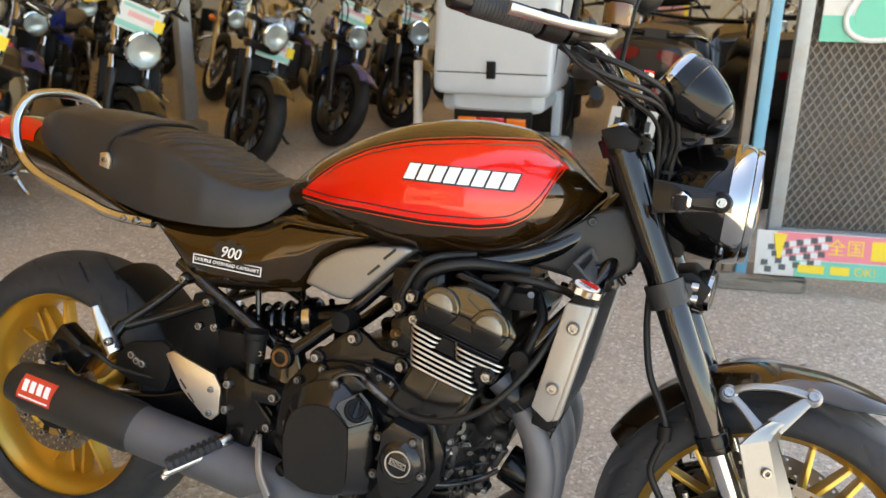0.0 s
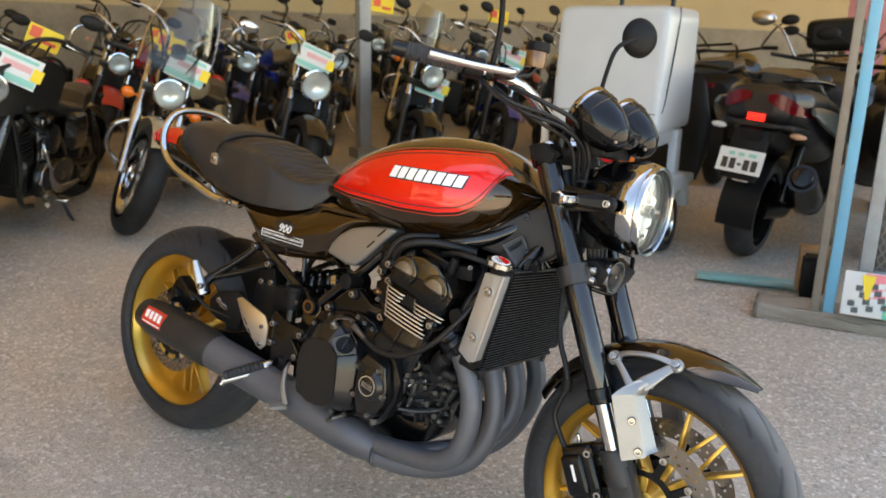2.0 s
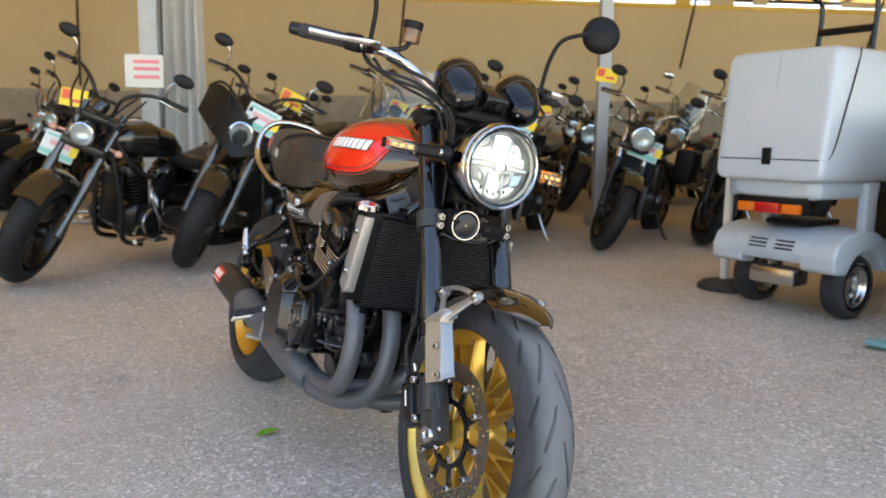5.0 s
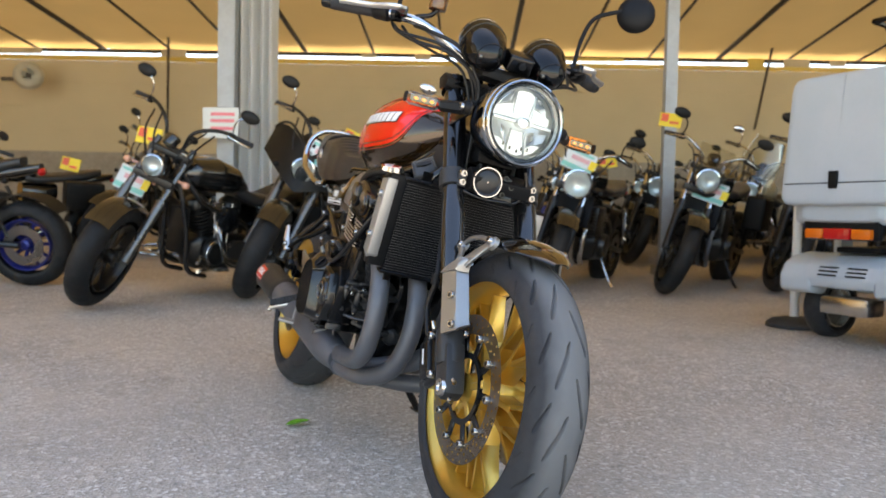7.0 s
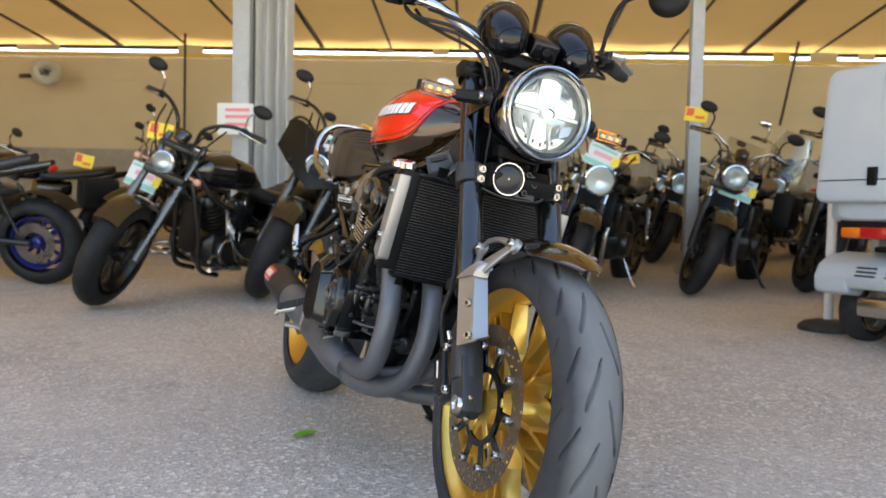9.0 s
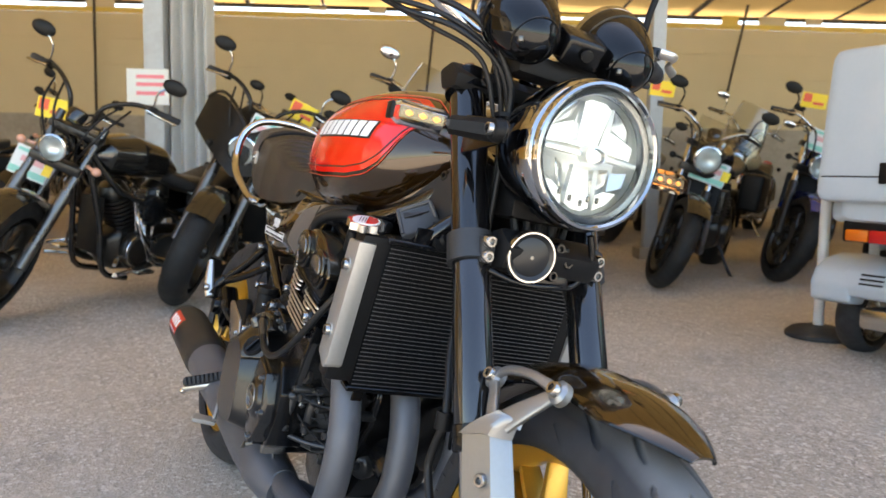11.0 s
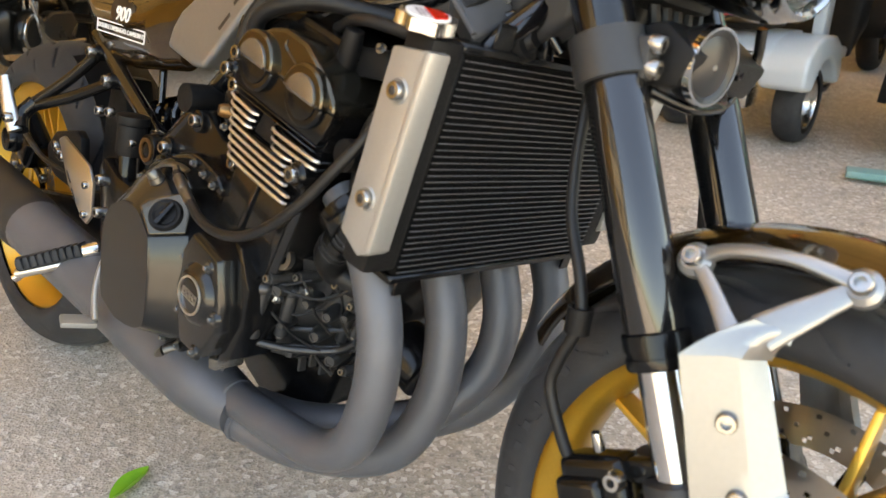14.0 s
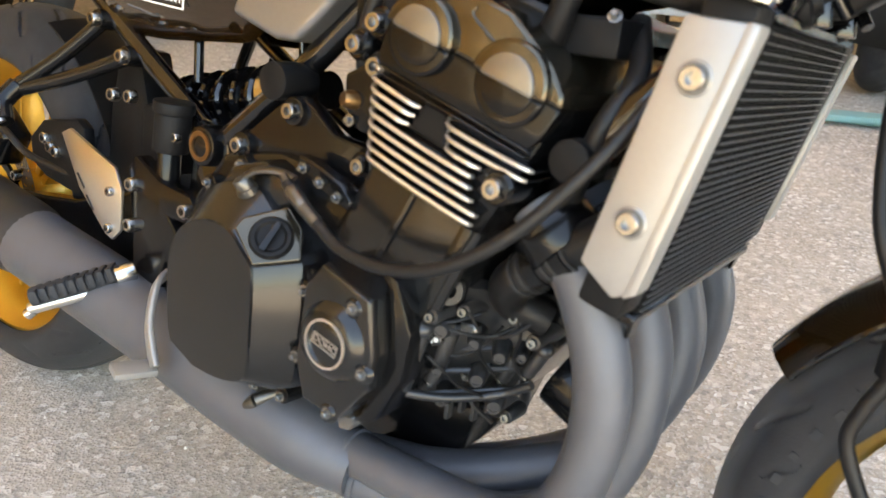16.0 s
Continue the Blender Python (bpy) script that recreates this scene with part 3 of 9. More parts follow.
def panel_low(x):
    return min(smooth_table(PANEL_LOW, x, .006), tank_section(x)[0] - .014)


def panel_top(x):
    return max(min(smooth_table(PANEL_TOP, x, .006), tank_section(x)[0] - .012), panel_low(x) + 0.001)


for side in (-1, 1):
    P("side_panel", sheet(lambda u, v: tank_side(.604 + .478 * u, panel_low(.604 + .478 * u) * (1 - v) + panel_top(.604 + .478 * u) * v, 0.0016, side), 64, 24), RED, "glossy red panel", tank, 60)

    def edge_line(inset, z_shift):
        pts = []
        for i in range(60):
            x = .606 + .472 * i / 59
            pts.append(tank_side(min(x, 1.079 - inset), panel_low(x) + z_shift, 0.0022, side))
        return pts
    P("pinstripe", tube(edge_line(0.010, 0.010), 0.0012, 6, 1, smooth=False, flat=1), BLACK_INK, "", tank)
    P("pinstripe", tube(edge_line(-0.004, -0.006), 0.0010, 6, 1, smooth=False), STRIPE_RED, "", tank)
    P("pinstripe", tube([tank_side(.625 + .44 * i / 40, panel_top(.625 + .44 * i / 40) + 0.005, 0.0015, side) for i in range(41)], 0.0009, 6, 1, smooth=False), STRIPE_RED, "", tank)
    P("pinstripe", tube([tank_side(.66 + .40 * i / 40, panel_top(.66 + .40 * i / 40) - 0.007, 0.002, side) for i in range(41)], 0.0010, 6, 1, smooth=False), BLACK_INK, "", tank)
    # maker's mark: eight slanted plain blocks with a dark edge
    for k in range(8):
        x0, wd = .834 + k * .0232, .0195
        for lift, grow, mt in ((0.0024, 0.0026, BLACK_INK), (0.0042, 0.0, WHITE_INK)):
            def blk(u, v, x0=x0, wd=wd, lift=lift, grow=grow):
                z = .869 - grow + (.025 + 2 * grow) * v - .0035 * (k / 7)
                return tank_side(x0 - grow + (wd + 2 * grow) * u + (v - .5) * .008, z, lift, side)
            P("plain_mark", sheet(blk, 4, 4), mt, "", tank)

# seat
SEAT_TOP = [(-.085, .893), (-.06, .932), (-.01, .946), (.082, .945), (.17, .935), (.255, .925), (.31, .915), (.366, .888), (.421, .857), (.473, .842), (.524, .840), (.573, .846), (.60, .852)]
SEAT_LOW = [(-.085, .876), (.049, .837), (.109, .803), (.181, .773), (.258, .754), (.319, .746), (.385, .742), (.449, .742), (.498, .748), (.534, .764), (.563, .79), (.60, .83)]
SEAT_WIDE = [(-.085, .045), (-.06, .085), (0, .112), (.1, .130), (.2, .142), (.3, .150), (.4, .146), (.47, .130), (.53, .108), (.60, .080)]


def seat_point(u, v):
    x = -.085 + .685 * u
    zt, zb, w = smooth_table(SEAT_TOP, x, .012), smooth_table(SEAT_LOW, x, .012), smooth_table(SEAT_WIDE, x, .012)
    a = -1 + 2 * v
    s, a = (-1 if a < 0 else 1), abs(a)
    if a <= 0.62:
        t = a / 0.62
        y, z = w * 0.93 * t, zt - (zt - zb) * 0.22 * t ** 3.2
        if .25 < x < .53 and t < 0.86:
            z -= 0.0120 * (1 - abs(math.sin((x + 0.045 * t * t) * math.pi / .026))) ** 2.2 * min(1, (0.86 - t) * 7) * min(1, (x - .25) * 25, (.53 - x) * 25)
        z += .010 / (1 + math.exp((x - .216 + .035 * t * t) * 400)) * min(1, (x + .085) * 12) - .003
    else:
        t = (a - 0.62) / 0.38
        y, z = w * (0.93 + 0.07 * math.sin(t * math.pi * .75)), zt - (zt - zb) * (0.22 + 0.78 * t)
    return Vector((x, s * y, z))


seat = P("seat", sheet(seat_point, 260, 48), VINYL, "black ribbed vinyl dual seat", sharp=70)
P("seat_base", prism([(-.06, .87), (.05, .83), (.18, .765), (.32, .738), (.45, .735), (.53, .755), (.56, .80), (.56, .82), (.3, .78), (.1, .86)], -.095, .095, .006), BLACK_MATT, parent=seat)
P("piping", tube([(seat_point((x + .085) / .685, v) + Vector((0, 0, .003))) for x, v in [(.165, .10), (.175, .16), (.200, .22), (.222, .34), (.226, .5), (.222, .66), (.200, .78), (.175, .84), (.165, .90)]], .0035, 8, 6), BLACK_MATT, parent=seat)
for side in (-1, 1):
    P("strap_badge", prism([(.158, .836), (.182, .830), (.186, .852), (.178, .864), (.160, .862)], side * .1385, side * .1455, .002), ALU, "small metal badge on the strap end", seat)
    bolt(seat, (.172, side * .145, .848), (0, side, 0), BOLT_SMALL)

# tail
TAIL_TOP = [(-.235, .905), (-.2, .925), (-.12, .925), (-.03, .90), (.08, .83), (.2, .765), (.29, .738)]
TAIL_LOW = [(-.235, .862), (-.2, .846), (-.10, .816), (.05, .785), (.118, .764), (.207, .737), (.29, .725)]
TAIL_WIDE = [(-.235, .045), (-.2, .065), (-.1, .088), (.0, .102), (.1, .116), (.2, .124), (.29, .128)]


def tail_point(x, a, lift=0.0):
    zt, zb, w = smooth_table(TAIL_TOP, x), smooth_table(TAIL_LOW, x), smooth_table(TAIL_WIDE, x)
    ang = a * 2 * math.pi
    c, s = math.cos(ang), math.sin(ang)
    return Vector((x, (w + lift) * math.copysign(abs(s) ** 0.6, s), (zt + zb) / 2 + ((zt - zb) / 2 + lift) * math.copysign(abs(c) ** 0.6, c)))


tail = P("tail_cowl", sheet(lambda u, v: tail_point(-.235 + .525 * u, v), 36, 40), BROWN, "glossy brown tail with red flash", sharp=60)
for side in (-1, 1):
    P("tail_stripe", sheet(lambda u, v: tail_point(-.215 + .15 * u, side * (.10 + .17 * v - .03 * u), .0015), 16, 10), RED, "red flash", tail, 60)
P("tail_light", ball((-.235, 0, .886), .04, (.45, 1.35, .75)), RED_LENS, "oval red lens", tail)

# grab rail
half = [(.286, -.134, .733), (.191, -.142, .742), (.119, -.147, .766), (.008, -.147, .804), (-.045, -.143, .842), (-.068, -.137, .892), (-.075, -.120, .935), (-.080, -.085, .965), (-.082, -.03, .977)]
P("grab_rail", tube(half + [(x, -y, z) for x, y, z in half[::-1]], .0105, 14, 6), CHROME, "polished tubular grab rail")
for side in (-1, 1):
    bolt(bike, (.255, side * .146, .735), (0, side, 0))
    bolt(bike, (.225, side * .148, .738), (0, side, 0), BOLT_SMALL)

# side covers
COVER_LOW = [(.279, .735), (.30, .708), (.335, .668), (.362, .632), (.385, .622), (.46, .622), (.60, .634), (.632, .660), (.655, .692), (.69, .722), (.756, .752)]
COVER_TOP = [(.279, .740), (.42, .742), (.52, .752), (.556, .766), (.575, .778), (.66, .773), (.75, .765), (.756, .760)]
for side in (-1, 1):
    def cover(u, v, side=side):
        x = .279 + .477 * u
        lo, hi = smooth_table(COVER_LOW, x, .008), smooth_table(COVER_TOP, x, .008)
        lo = min(lo, hi - .002)
        y = .085 + .052 * (math.sin(math.pi * min(1, max(0, .04 + .92 * v))) ** .5) * (math.sin(math.pi * min(1, max(0, .05 + .90 * u))) ** .28)
        if u > .55:
            y -= .010 * max(0, math.sin((u - .55) / .45 * math.pi)) * (1 - v) ** 2
        return Vector((x, side * y, lo + (hi - lo) * v))
    cov = P("side_cover", sheet(cover, 60, 28, -.003), BROWN, "glossy brown side cover", sharp=70)
    P("cover_lip", tube([(x, side * .132, z) for x, z in [(.556, .764), (.58, .772), (.66, .766), (.748, .759)]], .005, 8, 4), BROWN, parent=cov)
    # badge: number over a framed line of words
    fm = Matrix(((1, 0, 0, 0), (0, 0, 1, 0), (0, 1, 0, 0), (0, 0, 0, 1)))
    turn = pose(.460, side * .1385, .672, 0, 0, 0) @ pose(0, 0, 0, 90, 0, 0 if side < 0 else 180) @ pose(0, 0, 0, 0, 0, -3.5 if side < 0 else 3.5)
    fr = bmesh.new()
    for (cx, cy, sx, sy) in ((0, .0085, .150, .0018), (0, -.0085, .150, .0018), (-.075, 0, .0018, .0188), (.075, 0, .0018, .0188)):
        fr = join(fr, box((cx, cy, 0), (sx, sy, .0014)))
    badge = P("badge", join(fr, words("DOUBLE OVERHEAD CAMSHAFT", .0098, .0005)), WHITE_INK, "white framed lettering", cov, 20)
    badge.matrix_basis = turn
    num = P("badge_number", words("900", .030, .0010, .25), WHITE_INK, "white figures", cov, 20)
    num.matrix_basis = turn @ pose(.006, .0235, .0012)
    bk = P("badge_backing", join(*[lathe([(0, .0004), (.0175, .0004), (.0175, -.0008), (0, -.0008)], 20, pose(dx + .006, .026 + dz, 0)) for dx, dz in ((-.021, 0), (0, .005), (.021, 0))]), BLACK_INK, "", cov)
    bk.matrix_basis = turn
    sil = [(.640, .664), (.652, .690), (.672, .712), (.708, .733), (.76, .746), (.828, .752), (.846, .747), (.80, .706), (.759, .666), (.733, .645), (.705, .645)]
    sc = P("intake_cover", prism(sil, side * .10, side * .162, .010, 4), ALU_CAST, "satin silver intake cover")
    for p0, p1 in (((.792, .727), (.812, .745)), ((.762, .694), (.786, .716))):
        c = Vector(((p0[0] + p1[0]) / 2, side * .1615, (p0[1] + p1[1]) / 2))
        P("slot", box(c, (.030, .0024, .0055), .001, 1, Matrix.Translation(c) @ Matrix.Rotation(radians(-42), 4, 'Y') @ Matrix.Translation(-c)), BLACK_INK, parent=sc)

# frame
for side in (-1, 1):
    def F(name, pts, r, **k):
        return P(name, tube([(x, side * y, z) for x, y, z in pts], r, 14, 5), BLACK_GLOSS, **k)
    F("frame_tube", [(.335, .112, .66), (.45, .116, .592), (.585, .122, .520)], .0125)
    F("frame_tube", [(.86, .105, .755), (.82, .118, .722), (.72, .130, .618), (.60, .135, .515)], .014)
    F("frame_tube", [(1.17, .035, .86), (1.08, .09, .775), (.95, .125, .735), (.82, .118, .725)], .018)
    F("frame_tube", [(1.185, .03, .80), (1.15, .11, .72), (1.10, .160, .655), (1.048, .166, .592)], .0145)
    F("frame_tube", [(.35, .105, .66), (.48, .10, .735), (.62, .095, .765)], .012)
    F("frame_strut", [(.497, .085, .66), (.505, .09, .575)], .006)
    P("pivot_plate", prism([(.575, .545), (.625, .535), (.640, .48), (.635, .38), (.60, .30), (.56, .30), (.555, .40), (.565, .48)], side * .115, side * .145, .006), BLACK_GLOSS)
    P("pivot_boss", rod((.598, side * .13, .518), (.598, side * .158, .518), .025, .022, 24, .003), BLACK_SATIN)
    P("pivot_nut", rod((.572, side * .14, .405), (.572, side * .162, .405), .021, .018, 24, .003), BLACK_SATIN)
    P("pivot_washer", lathe([(.012, .002), (.017, .002), (.017, -.004), (.012, -.004)], 20, axis_matrix((.598, side * .158, .518), (0, side, 0)), True), BRONZE)
    P("engine_hanger", prism([(.660, .530), (.685, .552), (.735, .592), (.752, .598), (.770, .590), (.800, .568), (.855, .562), (.860, .540), (.835, .530), (.74, .528), (.690, .520)], side * .150, side * .168, .004), BLACK_SATIN, "triangular black engine hanger plate")
    for p in ((.750, .582), (.680, .536), (.842, .547)):
        P("boss", rod((p[0], side * .15, p[1]), (p[0], side * .174, p[1]), .0165, .014, 20, .002), BLACK_SATIN)
        bolt(bike, (p[0], side * .175, p[1]), (0, side, 0))
    P("frame_cap", rod((.724, side * .13, .607), (.724, side * .178, .607), .0185, .0185, 24, .002), BLACK_MATT, "round black rubber cap")
    P("frame_cap", rod((1.051, side * .15, .595), (1.051, side * .193, .595), .0165, .0165, 24, .002), BLACK_MATT, "round black rubber cap")
CLAMP_GREY = material("dark grey cast clamp", (0.030, 0.031, 0.033), 0.45, 0.2, vary=0.1, grain=200, bump=0.15, bump_scale=900)
P("steering_head", rod((1.215, 0, .80), (1.165, 0, .93), .034), BLACK_SATIN)

# plastic cover below the tank's nose
SHROUD_GREY = material("dark grey moulded shroud", (0.016, 0.0165, 0.018), 0.42, 0, vary=0.1, grain=200, bump=0.12, bump_scale=900, spec=0.4)
# Lighter than the shroud: the tray face's reflection is put into this grey.
TRAY_GREY = material("moulded tray grey with its reflection", (0.055, 0.057, 0.061), 0.38, 0, vary=0.1, grain=200, bump=0.1, bump_scale=900)
for side in (-1, 1):
    sb = prism([(.985, .752), (1.05, .778), (1.095, .812), (1.130, .838), (1.165, .852), (1.195, .850), (1.212, .80), (1.208, .752), (1.175, .728), (1.130, .718), (1.06, .735)], side * .040, side * .128, .010, 3)
    for v in sb.verts:
        if abs(v.co.y) > .08:
            v.co.y = side * (abs(v.co.y) - .048 * min(1, max(0, (v.co.x - 1.0) / .14)))
    sh = P("tank_shroud", sb, SHROUD_GREY, "dark grey plastic shroud")
    tl, tr, br, bl = [Vector((x, side * y, z)) for x, y, z in ((1.116, .1465, .757), (1.137, .106, .781), (1.150, .083, .748), (1.154, .1500, .721))]
    vn = (tr - tl).cross(bl - tl).normalized()
    vn = vn if vn.x > 0 else -vn

    def scoop(pts, h0, h1, bev):
        bq = bmesh.new()
        t_, b_ = [bq.verts.new(p + vn * h1) for p in pts], [bq.verts.new(p + vn * h0) for p in pts]
        bq.faces.new(t_)
        bq.faces.new(b_[::-1])
        for k in range(4):
            bq.faces.new((b_[k], b_[(k + 1) % 4], t_[(k + 1) % 4], t_[k]))
        bmesh.ops.recalc_face_normals(bq, faces=bq.faces)
        return bevelled(bq, bev, 3, 20)
    at = lambda a, b: tl.lerp(tr, a).lerp(bl.lerp(br, a), b)
    P("vent_frame", scoop([tl, tr, br, bl], -.030, .0, .004), TRAY_GREY, parent=sh)
    P("vent_slot", scoop([at(.16, .16), at(.86, .16), at(.84, .36), at(.16, .36)], -.004, .0006, .0), BLACK_INK, parent=sh)
    P("vent_lip", tube([at(.05, .95), at(.03, .08), at(.12, .02), at(.90, .02), at(.97, .08), at(.95, .60)], .0032, 8, 3), TRAY_GREY, parent=sh)
    rb = P("radiator_bracket", join(tube([(1.126, side * .118, .708), (1.134, side * .104, .736), (1.152, side * .088, .750), (1.172, side * .072, .744), (1.190, side * .060, .722)], .0055, 10, 5), prism([(1.136, .712), (1.142, .736), (1.160, .744), (1.178, .736), (1.182, .712)], side * .058, side * .072, .003)), BLACK_GLOSS, "gloss black upper radiator bracket")
    P("rubber_mount", rod((1.150, side * .066, .727), (1.156, side * .084, .727), .0150, .0140, 24, .003), CLAMP_GREY, "grey rubber mount", rb)
    bolt(rb, (1.1565, side * .085, .727), (.3, side, 0), BOLT_DARK)
    P("boss", rod((1.128, side * .070, .823), (1.129, side * .083, .823), .011, .010, 20, .002), BLACK_MATT, parent=sh)
    bolt(sh, (1.1295, side * .0835, .823), (.3, side, 0), BOLT_DARK)

# radiator
RT, RB = Vector((1.164, 0, .705)), Vector((1.115, 0, .487))
r_up = (RT - RB).normalized()
r_n = Vector((r_up.z, 0, -r_up.x))
RM = Matrix((( r_n.x, 0, r_up.x, RB.x), (0, 1, 0, 0), (r_n.z, 0, r_up.z, RB.z), (0, 0, 0, 1)))
rad = P("radiator", box((-.014, 0, .1125), (.022, .335, .226), .003, 1, RM), FIN_BLACK, "black finned radiator")
NF = 34
fin0 = P("radiator_fin", box((.0025, 0, 0), (.0016, .333, .0008), 0, 1), FIN_EDGE, "thin dark cooling fin", rad)
fin0.matrix_basis = RM @ pose(-.001, 0, .006)
for k in range(1, NF):
    same("radiator_fin", fin0.data, rad, RM @ pose(-.001, 0, .006 + .213 * k / (NF - 1)))
core = bmesh.new()
for k in range(110):
    core = join(core, box((-.003, -.163 + .326 * k / 109, .1125), (.0035, .0009, .222), 0, 1, RM))
tagged(P("radiator_core", core, FIN_BLACK, "", rad), kind="stuff")
for z, nm in ((-.003, "lower"), (.229, "upper")):
    P("radiator_bar", box((-.012, 0, z), (.028, .345, .009), .002, 1, RM), BLACK_SATIN, "", rad)
for side in (-1, 1):
    P("radiator_tank", box((-.018, side * .188, .120), (.036, .044, .226), .007, 2, RM), BLACK_MATT, "", rad)
    gl = [(-.042, .214), (.004, .222), (.004, .034), (-.010, .022), (-.042, .036)]
    g = bmesh.new()
    plate = prism(gl, side * .203, side * .2145, .004, 2)
    lip = prism([(-.003, .222), (.006, .222), (.006, .034), (-.003, .026)], side * .190, side * .2165, .003, 2)
    cover = P("radiator_cover", join(plate, lip), COVER_SILVER, "satin aluminium radiator side cover", rad)
    for e in cover.data.vertices:
        e.co = RM @ e.co
    for z in (.180, .078):
        P("cover_dish", lathe([(.0085, .0002), (.0105, .0014), (.0118, 0), (.0118, -.002), (.0085, -.002)], 20, axis_matrix(RM @ Vector((-.019, side * .2150, z)), (0, side, 0)), True), COVER_SILVER, "", rad)
        bolt(rad, RM @ Vector((-.019, side * .2155, z)), (0, side, 0), BOLT)
    P("radiator_foot", box((-.002, side * .150, -.012), (.003, .018, .022), .001, 1, RM), BLACK_SATIN, "", rad)
    P("radiator_tab", box((-.002, side * .120, .243), (.003, .026, .028), .001, 1, RM), BLACK_SATIN, "", rad)
    P("rubber_mount", lathe([(0, .012), (.009, .012), (.012, .006), (.019, .004), (.020, -.008), (0, -.008)], 20, axis_matrix((1.163, side * .085, .727), (.9, side * -.1, .3))), BLACK_MATT, "", rad)
neck = P("filler_neck", lathe([(.0, .03), (.015, .03), (.015, 0), (.016, -.004), (.016, -.012), (0, -.012)], 24, axis_matrix((1.140, -.186, .698), (.18, 0, 1))), BLACK_SATIN, "", rad)
capm = axis_matrix((1.1475, -.204, .727), (.28, -.15, 1))
bmc = bmesh.new()
prof = []
for k in range(48):
    a = 2 * math.pi * k / 48
    prof.append((.0255 + .0022 * math.cos(8 * a), a))
top = [bmc.verts.new((r * math.cos(a), r * math.sin(a), .0065)) for r, a in prof]
low = [bmc.verts.new((r * 1.02 * math.cos(a), r * 1.02 * math.sin(a), -.004)) for r, a in prof]
bmc.faces.new(top)
for k in range(48):
    bmc.faces.new((low[k], low[(k + 1) % 48], top[(k + 1) % 48], top[k]))
bmc.faces.new(low[::-1])
bevelled(bmc, .002, 2, 40)
bmc.transform(capm)
rcap = P("radiator_cap", bmc, STEEL, "fluted steel radiator cap with red and white warning sticker", rad)
P("cap_sticker", lathe([(0, .0075), (.020, .0075), (.020, .0060), (0, .0060)], 28, capm), WHITE_INK, "white sticker", rcap)
P("cap_sticker", prism([(.001, -.018), (.014, -.012), (.018, 0), (.014, .012), (.001, .018)], .0074, .0082, 0, 1, capm @ Matrix(((1, 0, 0, 0), (0, 0, 1, 0), (0, 1, 0, 0), (0, 0, 0, 1)))), RED, "red sticker", rcap)
for k in range(4):
    P("sticker_line", box((-.009 + .004 * k, 0, .0078), (.0012, .022, .0004), 0, 1, capm), BLACK_INK, "", rcap)

# engine
EU, EV = Vector((.959, 0, -.284)), Vector((.284, 0, .959))
EM = Matrix(((EU.x, 0, EV.x, .9775), (0, 1, 0, 0), (EU.z, 0, EV.z, .659), (0, 0, 0, 1)))
engine = P("engine", prism([(.60, .36), (.615, .47), (.66, .525), (.74, .540), (.84, .530), (.90, .485), (.915, .42), (.900, .345), (.86, .300), (.74, .290), (.64, .315)], -.180, .185, .012, 3), BLACK_SATIN, "black four cylinder engine with polished cooling fin edges")
P("crankcase_front", prism([(.88, .50), (1.02, .492), (1.036, .455), (1.020, .405), (.985, .350), (.960, .310), (.90, .290), (.86, .29)], -.080, .12, .012, 3), BLACK_SATIN, parent=engine)
P("oil_pan", prism([(.74, .30), (.95, .31), (.93, .245), (.88, .215), (.80, .215), (.75, .24)], -.075, .09, .012), BLACK_SATIN, parent=engine)
P("cylinder_block", prism([(-.077, -.118), (.048, -.118), (.036, -.235), (-.100, -.235)], -.190, .190, .010, 3, EM), COVER_BLACK, parent=engine)
for side in (-1, 1):
    P("cylinder_rib", prism([(-.030, -.13), (-.022, -.13), (-.036, -.225), (-.044, -.225)], side * .188, side * .1935, .002, 2, EM), COVER_BLACK, parent=engine)
    P("cylinder_rib", prism([(.028, -.13), (.040, -.13), (.030, -.225), (.018, -.225)], side * .188, side * .1925, .002, 2, EM), COVER_BLACK, parent=engine)
CASE_BLACK = material("glossy black case casting", (0.024, 0.0242, 0.025), 0.32, 0.15, 0.35, 0.12, 0.3, 90, 0.15, 500, rough_vary=0.3)
CHORD = -.0080
P("cylinder_head", prism([(-.080, -.13), (-.094, -.04), (-.094, CHORD), (.071, CHORD), (.066, -.034), (.058, -.075), (.048, -.13)], -.196, .196, .004, 2, EM), BLACK_SATIN, parent=engine)
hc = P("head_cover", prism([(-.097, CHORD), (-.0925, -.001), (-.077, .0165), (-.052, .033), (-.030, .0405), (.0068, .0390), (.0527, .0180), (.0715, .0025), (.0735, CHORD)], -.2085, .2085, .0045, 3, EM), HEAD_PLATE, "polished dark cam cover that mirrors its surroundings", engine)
P("head_cover_ridge", prism([(-.070, .036), (.035, .036), (.025, .050), (-.06, .050)], -.17, .17, .006, 2, EM), BLACK_SATIN, "", engine)


def loft_between(top, low):
    """A curved wall between two lines of (x, depth to the right, z), with thickness."""
    t, b = curve_points([(x, -y, z) for x, y, z in top], 5), curve_points([(x, -y, z) for x, y, z in low], 5)
    n = len(t) - 1
    return sheet(lambda u, v: t[round(u * n)].lerp(b[round(u * n)], v) + Vector((0, .006 * math.sin(v * 9), 0)), n, 8, .012)


def half_disc(u, v, r, start, n=18):
    return [(u + r * math.cos(start + math.pi * k / n), v + r * math.sin(start + math.pi * k / n)) for k in range(n + 1)]


